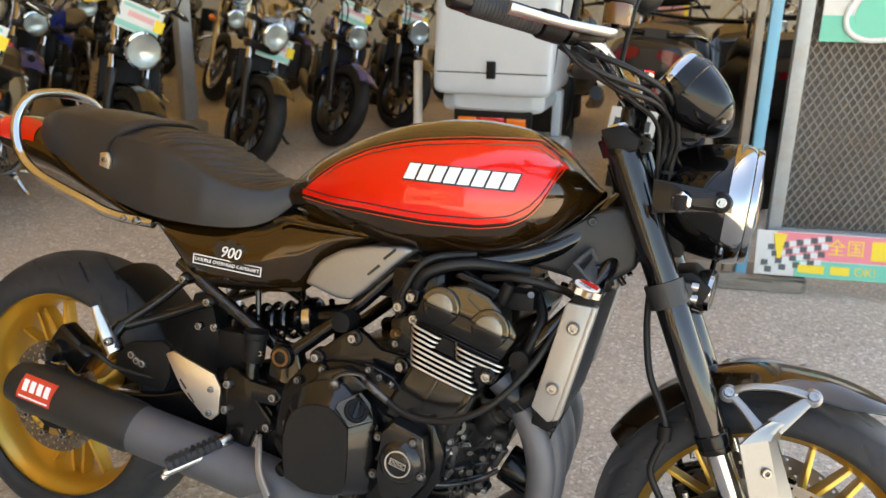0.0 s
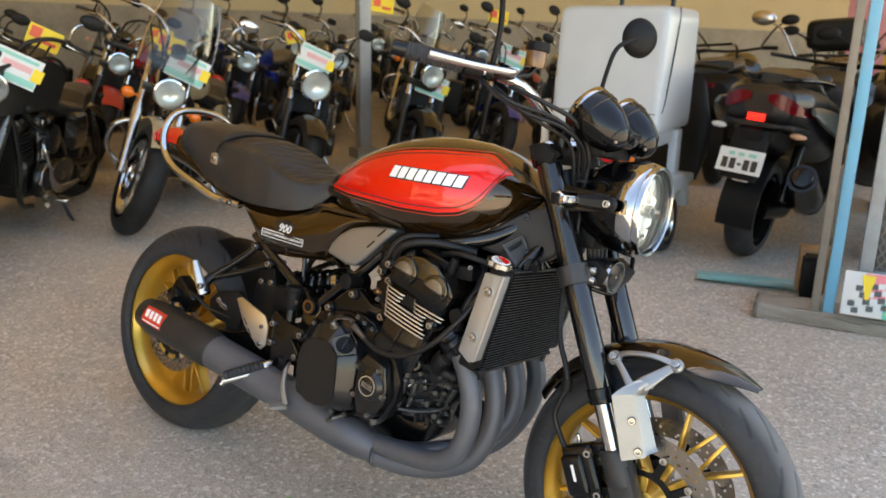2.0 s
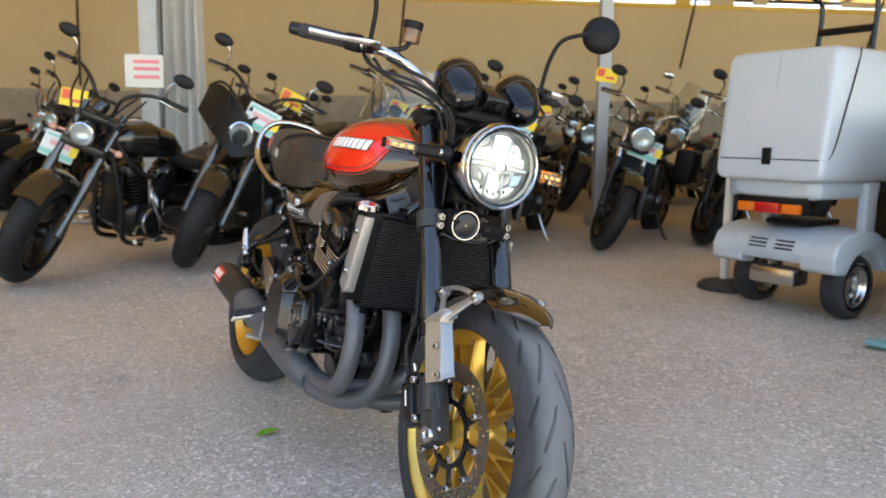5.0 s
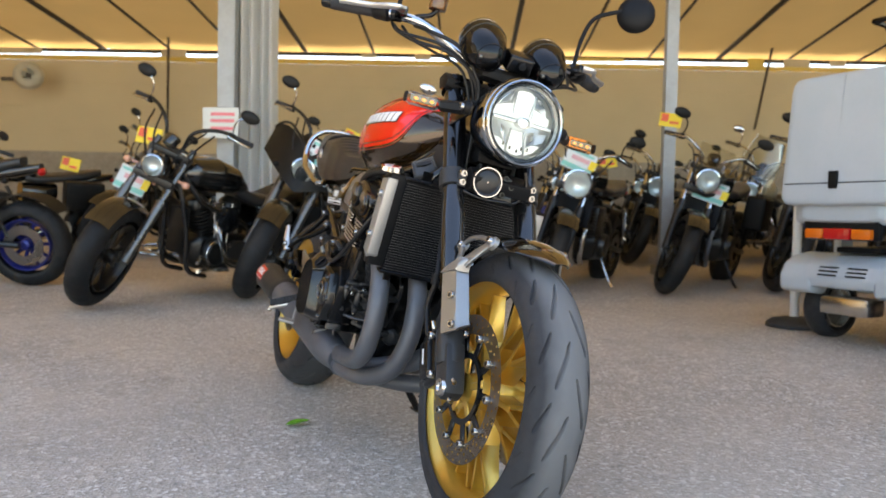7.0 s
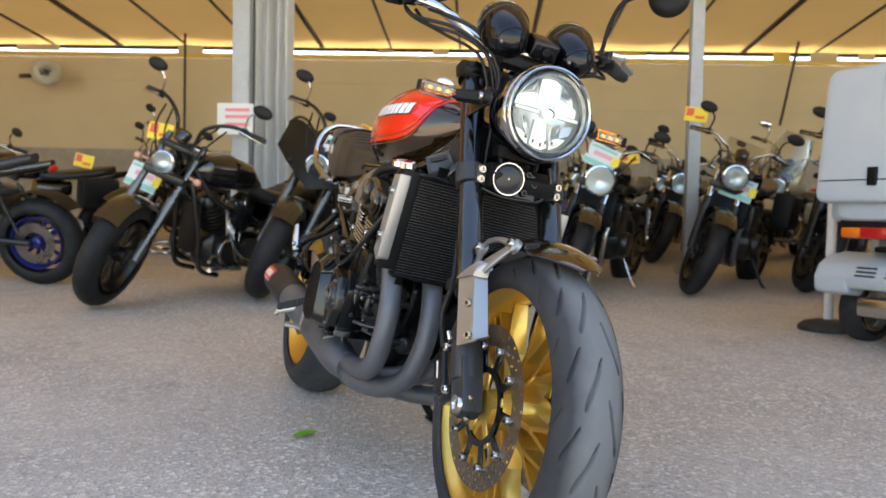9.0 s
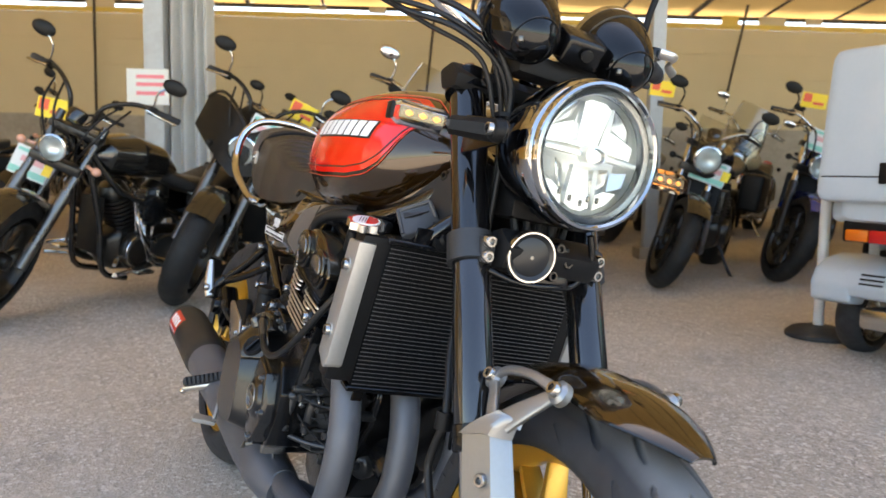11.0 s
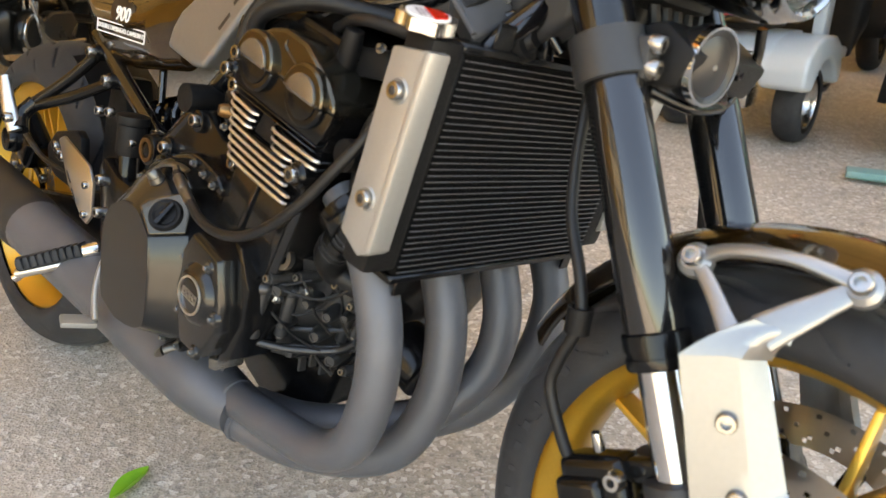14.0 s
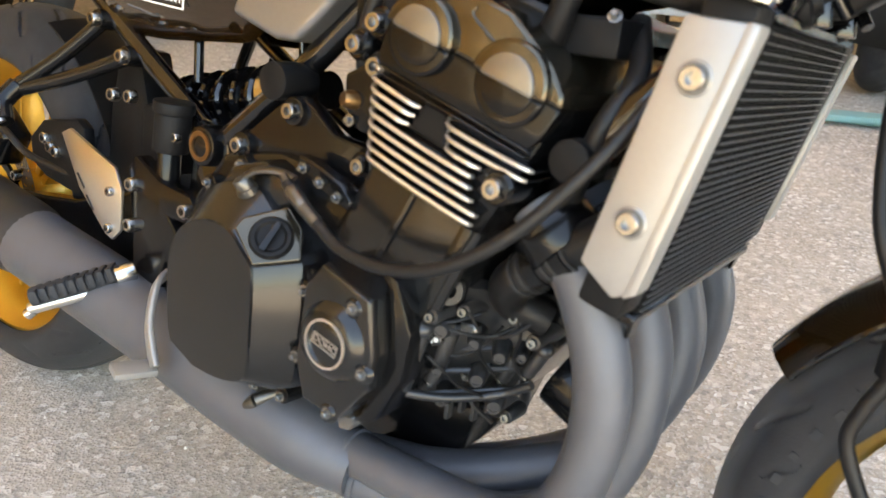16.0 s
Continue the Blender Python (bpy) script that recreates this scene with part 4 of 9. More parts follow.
for side in (-1, 1):
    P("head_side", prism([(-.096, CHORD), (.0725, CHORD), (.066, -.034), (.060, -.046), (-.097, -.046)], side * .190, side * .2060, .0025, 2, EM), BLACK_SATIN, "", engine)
    for v in (-.0445, -.0500):
        P("gasket_lip", prism([(-.098, v - .0016), (-.098, v), (.066 + v * .1, v), (.066 + v * .1, v - .0016)], side * .19, side * .2078, .0006, 1, EM), COVER_BLACK, "", engine)
    # Split at the chord: upper halves take the brighter tones, lower halves black.
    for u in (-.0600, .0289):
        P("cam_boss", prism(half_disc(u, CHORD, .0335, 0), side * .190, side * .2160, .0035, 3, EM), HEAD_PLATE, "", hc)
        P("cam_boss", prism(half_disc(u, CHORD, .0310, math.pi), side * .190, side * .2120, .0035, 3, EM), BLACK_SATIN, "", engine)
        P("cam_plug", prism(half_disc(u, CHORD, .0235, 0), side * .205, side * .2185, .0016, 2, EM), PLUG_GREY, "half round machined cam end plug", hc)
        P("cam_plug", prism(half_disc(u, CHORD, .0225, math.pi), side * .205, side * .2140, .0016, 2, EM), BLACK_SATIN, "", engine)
    P("cover_rib", tube([EM @ Vector((u, side * .2086, v)) for u, v in ((-.022, .031), (-.022, .024), (.002, .0145), (.012, .0115))], .0014, 8, 3), HEAD_PLATE, "", hc)
    for k in range(4):
        bolt(hc, EM @ Vector((-.075 + .05 * k, side * .12, .041)), EV, BOLT_DARK)
# fins: black bodies with bright machined edges; the upper three are cut by a gap
for k in range(8):
    v = -.0590 - .0088 * k
    u0 = -.0990 + .0030 * k
    long_end = (.0716, .0697, .0302, .0273, .0300, .0350, .0440, .0425)[k]
    spans = [(u0, -.041 - .0025 * k), (-.0161 + .0036 * k, long_end)] if k < 3 else [(u0, long_end)]
    fin = join(*[box(((a + b) / 2, 0, v), (b - a, .408, .0032), .0008, 1, EM) for a, b in spans])
    fo = P("cooling_fin", fin, BLACK_SATIN, "", engine)
    for side in (-1, 1):
        for a, b in spans:
            bend = lambda u: v + .35 * (u + .01) ** 2 - .0006
            pts = [(a - .001, side * .190, bend(a) + .0030), (a, side * .198, bend(a) + .0015), (a + .006, side * .2055, bend(a + .006)), (a + .016, side * .2085, bend(a + .016)), ((a + b) / 2, side * .2085, bend((a + b) / 2)), (b - .007, side * .2085, bend(b)), (b, side * .204, bend(b))]
            eb = tube(pts, [.0016, .0017, .0019, .0019, .0019, .0019, .0014], 8, 3)
            eb.transform(EM)
            P("fin_edge", eb, FIN_BRIGHT, "bright machined fin edge", fo)
for side in (-1, 1):
    P("fin_gap", prism([(-.042, -.055), (-.018, -.055), (-.010, -.082), (-.050, -.082)], side * .190, side * .1985, .002, 1, EM), BLACK_MATT, "", engine)
    for x, y, z, mt in ((1.0062, .2115, .567, BLACK_SATIN), (.8375, .187, .654, BLACK_SATIN), (.8600, .190, .674, BLACK_SATIN), (.8700, .196, .639, BLACK_SATIN), (.8420, .168, .549, BLACK_SATIN)):
        p = Vector((x, side * y, z))
        P("boss", lathe([(0, .003), (.0115, .003), (.0140, 0), (.0145, -.03), (0, -.03)], 20, axis_matrix(p, (0, side, 0))), mt, "", engine)
        bolt(engine, p + Vector((0, side * .004, 0)), (0, side, 0))
    P("side_stub", prism([(.822, .628), (.846, .640), (.868, .640), (.868, .575), (.842, .580), (.824, .598)], side * .15, side * .186, .006, 2), BLACK_SATIN, parent=engine)
    P("stub_cap", lathe([(0, .008), (.006, .008), (.008, .004), (.009, -.01), (0, -.01)], 18, axis_matrix((.834, side * .188, .606), (-.4, side, .1))), BRONZE, "bright sensor cap", engine)
    bolt(engine, (.834, side * .187, .588), (0, side, 0), FLANGE_SMALL)


def stepped(outline, c, rings):
    """A casting that narrows towards its face: rings of (y, scale, shift x, shift z)."""
    bm = bmesh.new()
    rows = [[bm.verts.new((c[0] + (x - c[0]) * k + dx, y, c[1] + (z - c[1]) * k + dz)) for x, z in outline] for y, k, dx, dz in rings]
    n = len(outline)
    for a, b in zip(rows, rows[1:]):
        for k in range(n):
            bm.faces.new((a[k], a[(k + 1) % n], b[(k + 1) % n], b[k]))
    bm.faces.new(rows[0][::-1])
    bm.faces.new(rows[-1])
    bmesh.ops.recalc_face_normals(bm, faces=bm.faces)
    return bevelled(bm, .0025, 3, 16)


# clutch cover: rounded shoulder behind, flat face in front; the filler cap's facet has its reflection put into the
# colour
def clutch_ring(pts, y):
    """Smooth round the back and the foot, sharp where the facet meets the front wall."""
    v = [Vector((x, y, z)) for x, z in pts]
    return curve_points([v[-1], v[0]] + v[1:7], 4)[4:-1] + [v[6].lerp(v[7], .12), v[6].lerp(v[7], .95), v[7].lerp(v[8], .05)] + curve_points(v[8:], 4)


face = [(.672, .336), (.664, .395), (.667, .430), (.677, .453), (.696, .468), (.7240, .476), (.752, .4735), (.783, .4455), (.7850, .405), (.784, .345), (.772, .328), (.742, .321), (.708, .321)]
mid = [(.652, .330), (.643, .398), (.648, .440), (.662, .474), (.687, .498), (.718, .510), (.750, .513), (.8155, .4535), (.8170, .405), (.814, .340), (.798, .318), (.750, .308), (.700, .309)]
low = [(.700 + (x - .700) * 1.03, .41 + (z - .41) * 1.03) for x, z in mid]
cbm = bmesh.new()
c_rows = [[cbm.verts.new(p) for p in clutch_ring(o, y)] for o, y in ((low, -.160), (low, -.196), (mid, -.2120), ([(.72 + (x - .72) * 1.012, .40 + (z - .40) * 1.012) for x, z in face], -.2425), (face, -.2455))]
for a, b in zip(c_rows, c_rows[1:]):
    for k in range(len(a)):
        cbm.faces.new((a[k], a[(k + 1) % len(a)], b[(k + 1) % len(a)], b[k]))
cbm.faces.new(c_rows[0][::-1])
cbm.faces.new(c_rows[-1])
clutch = P("clutch_cover", cbm, COVER_BLACK, "black clutch cover with a flat face and rounded shoulders", engine, 24)
facet = [Vector(p) for p in ((.7835, -.2432, .4462), (.8150, -.2128, .4540), (.8085, -.2085, .4860), (.7900, -.2100, .5040), (.7560, -.2330, .4835), (.7545, -.2405, .4745))]
f_mid = sum(facet, Vector()) / 6
f_n = (facet[1] - facet[0]).cross(facet[4] - facet[0]).normalized()
f_n = f_n if f_n.y < 0 else -f_n
fbm = bmesh.new()
tops = [fbm.verts.new(p - f_n * (p - f_mid).dot(f_n) + f_n * .0035) for p in facet]
lows = [fbm.verts.new(p - f_n * .012) for p in facet]
fbm.faces.new(tops)
fbm.faces.new(lows[::-1])
for k in range(6):
    fbm.faces.new((lows[k], lows[(k + 1) % 6], tops[(k + 1) % 6], tops[k]))
bmesh.ops.recalc_face_normals(fbm, faces=fbm.faces)
P("cover_facet", bevelled(fbm, .0025, 3, 20), HEAD_PLATE, "facet round the filler cap, reflection put into its colour", clutch)
cap_at = axis_matrix(f_mid + f_n * .0035 + Vector((.002, 0, -.004)), f_n)
P("oil_cap", lathe([(0, .0035), (.0125, .0035), (.0150, .0055), (.0185, .0055), (.0205, .003), (.0215, 0), (.0215, -.01), (0, -.01)], 32, cap_at), BLACK_MATT, "round black filler cap with a grip bar", clutch)
P("oil_cap_grip", box((0, 0, .0060), (.031, .0065, .008), .0015, 2, cap_at @ Matrix.Rotation(1.15, 4, 'Z')), BLACK_SATIN, "", clutch)
for p, y in (((.642, .332), .190), ((.6345, .41), .190), ((.652, .492), .190), ((.700, .521), .190), ((.8127, .4405), .205), ((.8290, .4330), .2215), ((.8239, .3662), .2215), ((.815, .385), .198), ((.787, .3015), .199), ((.745, .297), .195), ((.690, .300), .192)):
    P("boss", rod((p[0], -.17, p[1]), (p[0], -y + .002, p[1]), .0100, .0088, 16, .001), BLACK_SATIN, parent=clutch)
    bolt(clutch, (p[0], -y, p[1]), (0, -1, 0), FLANGE_SMALL)
P("drain_boss", rod((.640, -.175, .328), (.634, -.200, .322), .0135, .012, 20, .002), BLACK_SATIN, parent=clutch)
P("release_housing", prism([(.690, .500), (.705, .522), (.748, .536), (.772, .528), (.800, .508), (.778, .492), (.735, .494)], -.165, -.207, .006, 3), COVER_BLACK, parent=clutch)
P("release_shaft", lathe([(0, .030), (.0075, .030), (.0090, .028), (.0090, .020), (.0105, .019), (.0105, .013), (.0090, .012), (.0120, .010), (.0120, 0), (0, 0)], 24, axis_matrix((.744, -.208, .492), (-.22, -.45, .85))), BOLT_DULL, "ribbed steel release shaft", clutch)
P("release_arm", strap([(.738, -.219, .519), (.752, -.214, .528), (.772, -.207, .530), (.790, -.205, .527)], [.013, .011, .009, .008], .004, Vector((0, -.4, 1))), BOLT_DULL, "dark steel release arm", clutch)
P("cable_stay", prism([(.782, .548), (.800, .545), (.838, .532), (.852, .519), (.850, .508), (.826, .516), (.790, .530)], -.180, -.196, .002, 1), BLACK_SATIN, "black cable bracket", clutch)
for k in range(3):
    bolt(clutch, (.792 + .022 * k, -.197, .537 - .009 * k), (0, -1, 0), FLANGE_SMALL)
# pickup cover with round badge
hx = [(.834, .370), (.836, .412), (.839, .447), (.858, .4705), (.9140, .4525), (.9235, .402), (.9205, .370), (.888, .328), (.846, .334)]
pick = P("pickup_cover", stepped(hx, (.876, .402), [(-.165, 1.02, 0, 0), (-.224, 1.01, 0, 0), (-.2325, .965, 0, 0)]), COVER_BLACK, "black many sided pickup cover", engine)
P("pickup_dome", lathe([(0, .0085), (.026, .0085), (.0325, .0055), (.038, -.001), (.038, -.004), (0, -.004)], 40, axis_matrix((.876, -.2325, .402), (0, -1, 0))), COVER_BLACK, "", pick)
P("badge_ring", lathe([(.0208, .0), (.0208, .0018), (.0230, .0018), (.0230, 0)], 40, axis_matrix((.876, -.2410, .402), (0, -1, 0)), True), ALU, "silver badge ring", pick)
bw = P("badge_word", words("DOHC", .0092, .0006), ALU, "silver raised letters", pick, 20)
bw.matrix_basis = pose(.876, -.2418, .402, 90, 14, 0)
fr = join(*[box((cx, cy, 0), (sx, sy, .0012)) for cx, cy, sx, sy in ((0, .0050, .0285, .0009), (0, -.0050, .0285, .0009), (-.0143, 0, .0009, .0109), (.0143, 0, .0009, .0109))])
bf = P("badge_frame", fr, ALU, "", pick)
bf.matrix_basis = pose(.876, -.2418, .402, 90, 14, 0)
for p in ((.8970, .4396), (.9140, .3848), (.8790, .3330)):
    P("boss", lathe([(0, .002), (.0075, .002), (.0095, .0), (.0105, -.003), (0, -.003)], 18, axis_matrix((p[0], -.2325, p[1]), (0, -1, 0))), COVER_BLACK, parent=pick)
    bolt(pick, (p[0], -.2335, p[1]), (0, -1, 0), FLANGE_SMALL)
P("case_ridge", prism([(.905, .475), (.925, .468), (.945, .425), (.940, .380), (.915, .330), (.895, .322), (.910, .36), (.925, .41), (.918, .45)], -.15, -.212, .004, 2), BLACK_SATIN, "raised rib in front of the pickup cover", engine)
# recessed front of the crankcase: downward bolts in their bosses, pump with a steel lever, wires
for x, y, z, up, r in ((.9255, .188, .3625, .062, .0085), (.9350, .155, .3620, .058, .0085), (.9790, .100, .3620, .035, .0075), (1.0060, .104, .3780, .030, .0070)):
    P("boss", rod((x, -y, z), (x + .014, -y, z + up), r, r * 1.1, 16, .002), CASE_BLACK, parent=engine)
    P("boss_head", ball((x + .014, -y, z + up), r * 1.35, (1, 1, .8), 14), CASE_BLACK, parent=engine)
    bolt(engine, (x - .001, -y, z - .001), (-.19, 0, -1), FLANGE_SMALL)
for x, y, z, r in ((.948, .190, .438, .0085), (.962, .160, .440, .0085), (1.000, .135, .440, .010), (1.015, .122, .418, .009), (.990, .100, .325, .008), (.968, .112, .345, .007)):
    P("boss", rod((x, -.07, z), (x, -y, z), r, r * .85, 16, .002), CASE_BLACK, parent=engine)
    bolt(engine, (x, -y - .001, z), (.2, -1, .2), BOLT_TINY)
P("case_wall", loft_between([(.915, .190, .455), (.945, .170, .462), (.985, .130, .458), (1.025, .105, .452)], [(.905, .165, .335), (.925, .120, .322), (.955, .092, .330), (.985, .090, .345)]), CASE_BLACK, "", engine)
P("case_flange", tube([(.922, -.178, .352), (.950, -.150, .348), (.985, -.112, .352), (1.015, -.108, .372)], .0045, 10, 5), CASE_BLACK, "", engine)
P("filter_bowl", lathe([(0, .030), (.018, .029), (.024, .024), (.027, .014), (.027, -.03), (0, -.03)], 28, axis_matrix((.955, -.040, .325), (.5, -.8, -.35))), CASE_BLACK, "black oil filter bowl", engine)
for k in range(4):
    P("case_clip", box((.936 + .010 * k, -.118 + .008 * k, .318 + .008 * (k % 2)), (.0045, .010, .018), .0016, 2), CASE_BLACK, "", engine)
for k in range(3):
    P("letter_bar", box((.9365 + .0055 * k, -.1765, .4075 + .0028 * k), (.0038, .0010, .0040), 0), WHITE_INK, parent=engine)
P("letter_base", box((.942, -.172, .410), (.022, .008, .010), .002, 1, Matrix.Translation((.942, 0, .41)) @ Matrix.Rotation(-.47, 4, 'Y') @ Matrix.Translation((-.942, 0, -.41))), CASE_BLACK, parent=engine)
pump = P("water_pump", lathe([(0, .010), (.012, .010), (.018, .004), (.021, .005), (.024, .002), (.027, -.006), (.027, -.05), (0, -.05)], 28, axis_matrix((.957, -.098, .388), (.25, -1, 0))), CASE_BLACK, "black cast pump housing", engine)
P("pump_lever", strap([(.9575, -.110, .395), (.954, -.112, .378), (.949, -.112, .358)], [.013, .010, .016], .004, Vector((.25, -1, 0))), PLUG_GREY, "bright steel lever", pump)
for p in ((.957, -.114, .390), (.9485, -.115, .3585), (.968, -.108, .372)):
    bolt(pump, p, (.25, -1, 0), FLANGE_SMALL)
P("pipe_eye", lathe([(.0075, -.004), (.0135, -.004), (.0135, .004), (.0075, .004)], 24, axis_matrix((.9560, -.178, .4635), (.2, -1, .1)), True), CASE_BLACK, "", engine)
P("pipe_eye_stay", box((.947, -.170, .482), (.014, .008, .035), .003, 2), CASE_BLACK, "", engine)
for pts, r in (([(.940, -.186, .432), (.962, -.172, .425), (.985, -.142, .420), (1.010, -.122, .440)], .0030), ([(.935, -.164, .398), (.955, -.150, .392), (.970, -.128, .402), (.985, -.126, .425)], .0024), ([(.958, -.128, .400), (.975, -.136, .415), (1.000, -.138, .425), (1.025, -.122, .450)], .0034),
               ([(.945, -.112, .352), (.960, -.117, .335), (.980, -.107, .318)], .0036), ([(.920, -.190, .425), (.938, -.185, .440), (.955, -.175, .432), (.975, -.150, .440)], .0026)):
    P("engine_wire", tube(pts, r * .62, 8, 6), HOSE, parent=engine)
for k, (x, y, z, w, h, d) in enumerate(((.952, .176, .425, .020, .014, .018), (.972, .150, .412, .016, .024, .016), (.990, .132, .400, .018, .016, .020), (.944, .160, .378, .014, .018, .014), (.968, .128, .368, .020, .012, .016), (1.006, .120, .402, .014, .022, .016), (.982, .112, .340, .022, .014, .018), (.940, .140, .340, .018, .012, .014))):
    out = Vector((.45, -1, -.05)).normalized()
    P("case_lug", lathe([(0, .006), (w * .30, .006), (w * .42, .002), (w * .48, -.006), (w * .55, -.03), (0, -.03)], 18, axis_matrix(Vector((x, -y, z)), out)), CASE_BLACK, "", engine)
    P("lug_ring", lathe([(w * .20, .0062), (w * .30, .0062), (w * .30, .0075), (w * .20, .0075)], 16, axis_matrix(Vector((x, -y, z)), out), True), CASE_BLACK, "", engine)
for k in range(5):
    z = .345 + .022 * k
    P("case_web", tube([(.930, -.150 + .004 * k, z), (.955, -.128, z + .004), (.985, -.106, z + .010), (1.008, -.098, z + .016)], .0032, 8, 4), CASE_BLACK, "", engine)
for pts in ([(.934, -.176, .398), (.950, -.172, .388), (.958, -.150, .366), (.975, -.125, .350)], [(.968, -.160, .442), (.976, -.150, .420), (.972, -.136, .395), (.980, -.118, .372)], [(1.000, -.140, .446), (1.006, -.130, .424), (.998, -.120, .396), (1.004, -.108, .372)]):
    P("engine_wire", tube(pts, .0016, 8, 6), HOSE, parent=engine)
P("plug_block", box((.966, -.150, .424), (.018, .012, .012), .002, 1), PLUG_GREY, "grey wire plug", engine)
P("oil_filter", rod((1.01, -.03, .36), (1.065, -.03, .335), .036, .036, 28, .005), BLACK_SATIN, parent=engine)
P("sensor_plug", tube([(.762, -.165, .290), (.752, -.185, .283), (.746, -.192, .278)], .0075, 10), BOLT_DULL, "dull steel sensor body", engine)
P("sensor_tip", rod((.746, -.192, .278), (.735, -.196, .268), .0085, .006, 12, .001), BOLT_DULL, "small sensor end", engine)
P("case_tongue", prism([(.866, .318), (.888, .322), (.884, .306), (.870, .302)], -.165, -.205, .002, 1), PLUG_GREY, "", engine)
P("case_pin", rod((.850, -.172, .288), (.862, -.178, .308), .0032, .0032, 10, .001), STEEL, "", engine)
# cam chain side, throttle bodies and hoses above the head
for side in (-1, 1):
    P("coolant_hose", tube([(1.085, side * .170, .548), (1.060, side * .166, .528), (1.030, side * .160, .503), (1.000, side * .150, .478), (.992, side * .130, .455), (1.02, side * .110, .44)], [.016, .0175, .0185, .0185, .018, .017], 18, 6), HOSE, "ribbed black coolant hose")
    for f in (.18, .62):
        c = Vector((1.060, side * .166, .528)).lerp(Vector((1.010, side * .154, .487)), f)
        P("hose_clamp", lathe([(.0185, -.006), (.0212, -.006), (.0212, .006), (.0185, .006)], 24, axis_matrix(c, (-.77, side * -.19, -.61)), True), BLACK_SATIN)
P("clutch_cable", tube([(.800, -.224, .527), (.822, -.228, .514), (.846, -.231, .502), (.880, -.235, .488), (.930, -.238, .486), (.985, -.238, .503), (1.035, -.230, .541), (1.078, -.212, .598), (1.11, -.18, .66), (1.14, -.12, .73)], .0056, 12, 8), HOSE, "black sheathed cable")
P("cable_end", tube([(.792, -.221, .532), (.806, -.2255, .5235), (.808, -.226, .5225), (.826, -.2285, .512), (.828, -.229, .511), (.846, -.231, .502)], [.004, .004, .0068, .0068, .0064, .0062], 12, 3), BOLT_DULL, "steel cable adjuster")
for side in (-1, 1):
    for f in (.05, .30, .42, .80, .95):
        c = Vector((1.060, side * .166, .528)).lerp(Vector((1.010, side * .154, .487)), f)
        P("hose_ring", lathe([(.0175, -.0022), (.0206, -.0016), (.0206, .0016), (.0175, .0022)], 24, axis_matrix(c, (-.77, side * -.19, -.61)), True), CASE_BLACK)
P("throttle_body", box((.86, 0, .685), (.10, .34, .07), .015, 2), BLACK_SATIN)
P("airbox", box((.74, 0, .70), (.16, .20, .11), .02, 2), BLACK_MATT)
for k, pts in enumerate(([(.85, -.165, .66), (.88, -.185, .715), (.95, -.165, .738), (1.04, -.12, .73)], [(.83, -.16, .60), (.838, -.18, .67), (.875, -.175, .735), (.95, -.14, .752)],
                         [(.97, -.15, .715), (1.03, -.17, .725), (1.10, -.16, .715), (1.13, -.19, .712)], [(1.05, -.10, .70), (1.075, -.15, .66), (1.065, -.175, .62), (1.04, -.16, .55)])):
    P("hose", tube(pts, (.0095, .0075, .0065, .009)[k], 12, 8), HOSE)
P("coil", box((1.035, -.13, .685), (.05, .06, .03), .004), BLACK_MATT)
P("sensor", rod((1.005, -.165, .675), (1.02, -.17, .715), .012, .010, 16, .002), BLACK_MATT)
bolt(bike, (1.055, -.165, .700), (0.2, -1, .6), FLANGE_SMALL)

# exhaust
exhaust = P("exhaust", tube([(.850, -.140, .226), (.815, -.147, .232), (.77, -.155, .243), (.68, -.163, .262), (.58, -.170, .284), (.46, -.182, .310), (.36, -.192, .330), (.31, -.196, .340)], [.034, .041, .046, .047, .047, .047, .047, .047], 28, 8), PIPE, "grey four into one exhaust")
HEAD = [[(1.015, -.155, .55), (1.052, -.155, .515), (1.081, -.155, .466), (1.098, -.155, .41), (1.097, -.155, .345), (1.074, -.154, .286), (1.020, -.152, .253), (.930, -.147, .243), (.838, -.143, .240)],
        [(1.015, -.052, .55), (1.052, -.052, .51), (1.081, -.052, .46), (1.099, -.052, .40), (1.098, -.055, .325), (1.066, -.068, .252), (1.000, -.090, .214), (.915, -.120, .202), (.838, -.138, .208)],
        [(1.015, .052, .55), (1.052, .052, .51), (1.081, .052, .46), (1.099, .050, .40), (1.092, .038, .335), (1.055, -.005, .276), (.990, -.050, .246), (.915, -.085, .225), (.840, -.112, .222)],
        [(1.015, .155, .55), (1.052, .155, .515), (1.081, .155, .466), (1.097, .155, .41), (1.084, .148, .33), (1.035, .120, .248), (.970, .060, .206), (.900, -.020, .196), (.838, -.090, .204)]]
for pts in HEAD:
    P("header_pipe", tube(pts, .0240, 22, 8), PIPE, "matt grey header pipe", exhaust)
    P("port_flange", rod((1.028, pts[0][1], .537), (1.048, pts[0][1], .520), .036, .034, 20, .003), BLACK_SATIN, "", exhaust)
for p, d in (((.846, -.1435, .2405), (-1, .04, -.02)), ((.850, -.136, .2065), (-1, -.2, .06))):
    P("pipe_joint", lathe([(.0238, -.004), (.0262, -.003), (.0262, .003), (.0238, .004)], 32, axis_matrix(p, d), True), PIPE, "", exhaust)
M0, M1 = Vector((.31, -.196, .340)), Vector((.035, -.208, .386))
md, ML = (M1 - M0).normalized(), (M1 - M0).length
mm = axis_matrix(M0, md)
MR = .0505
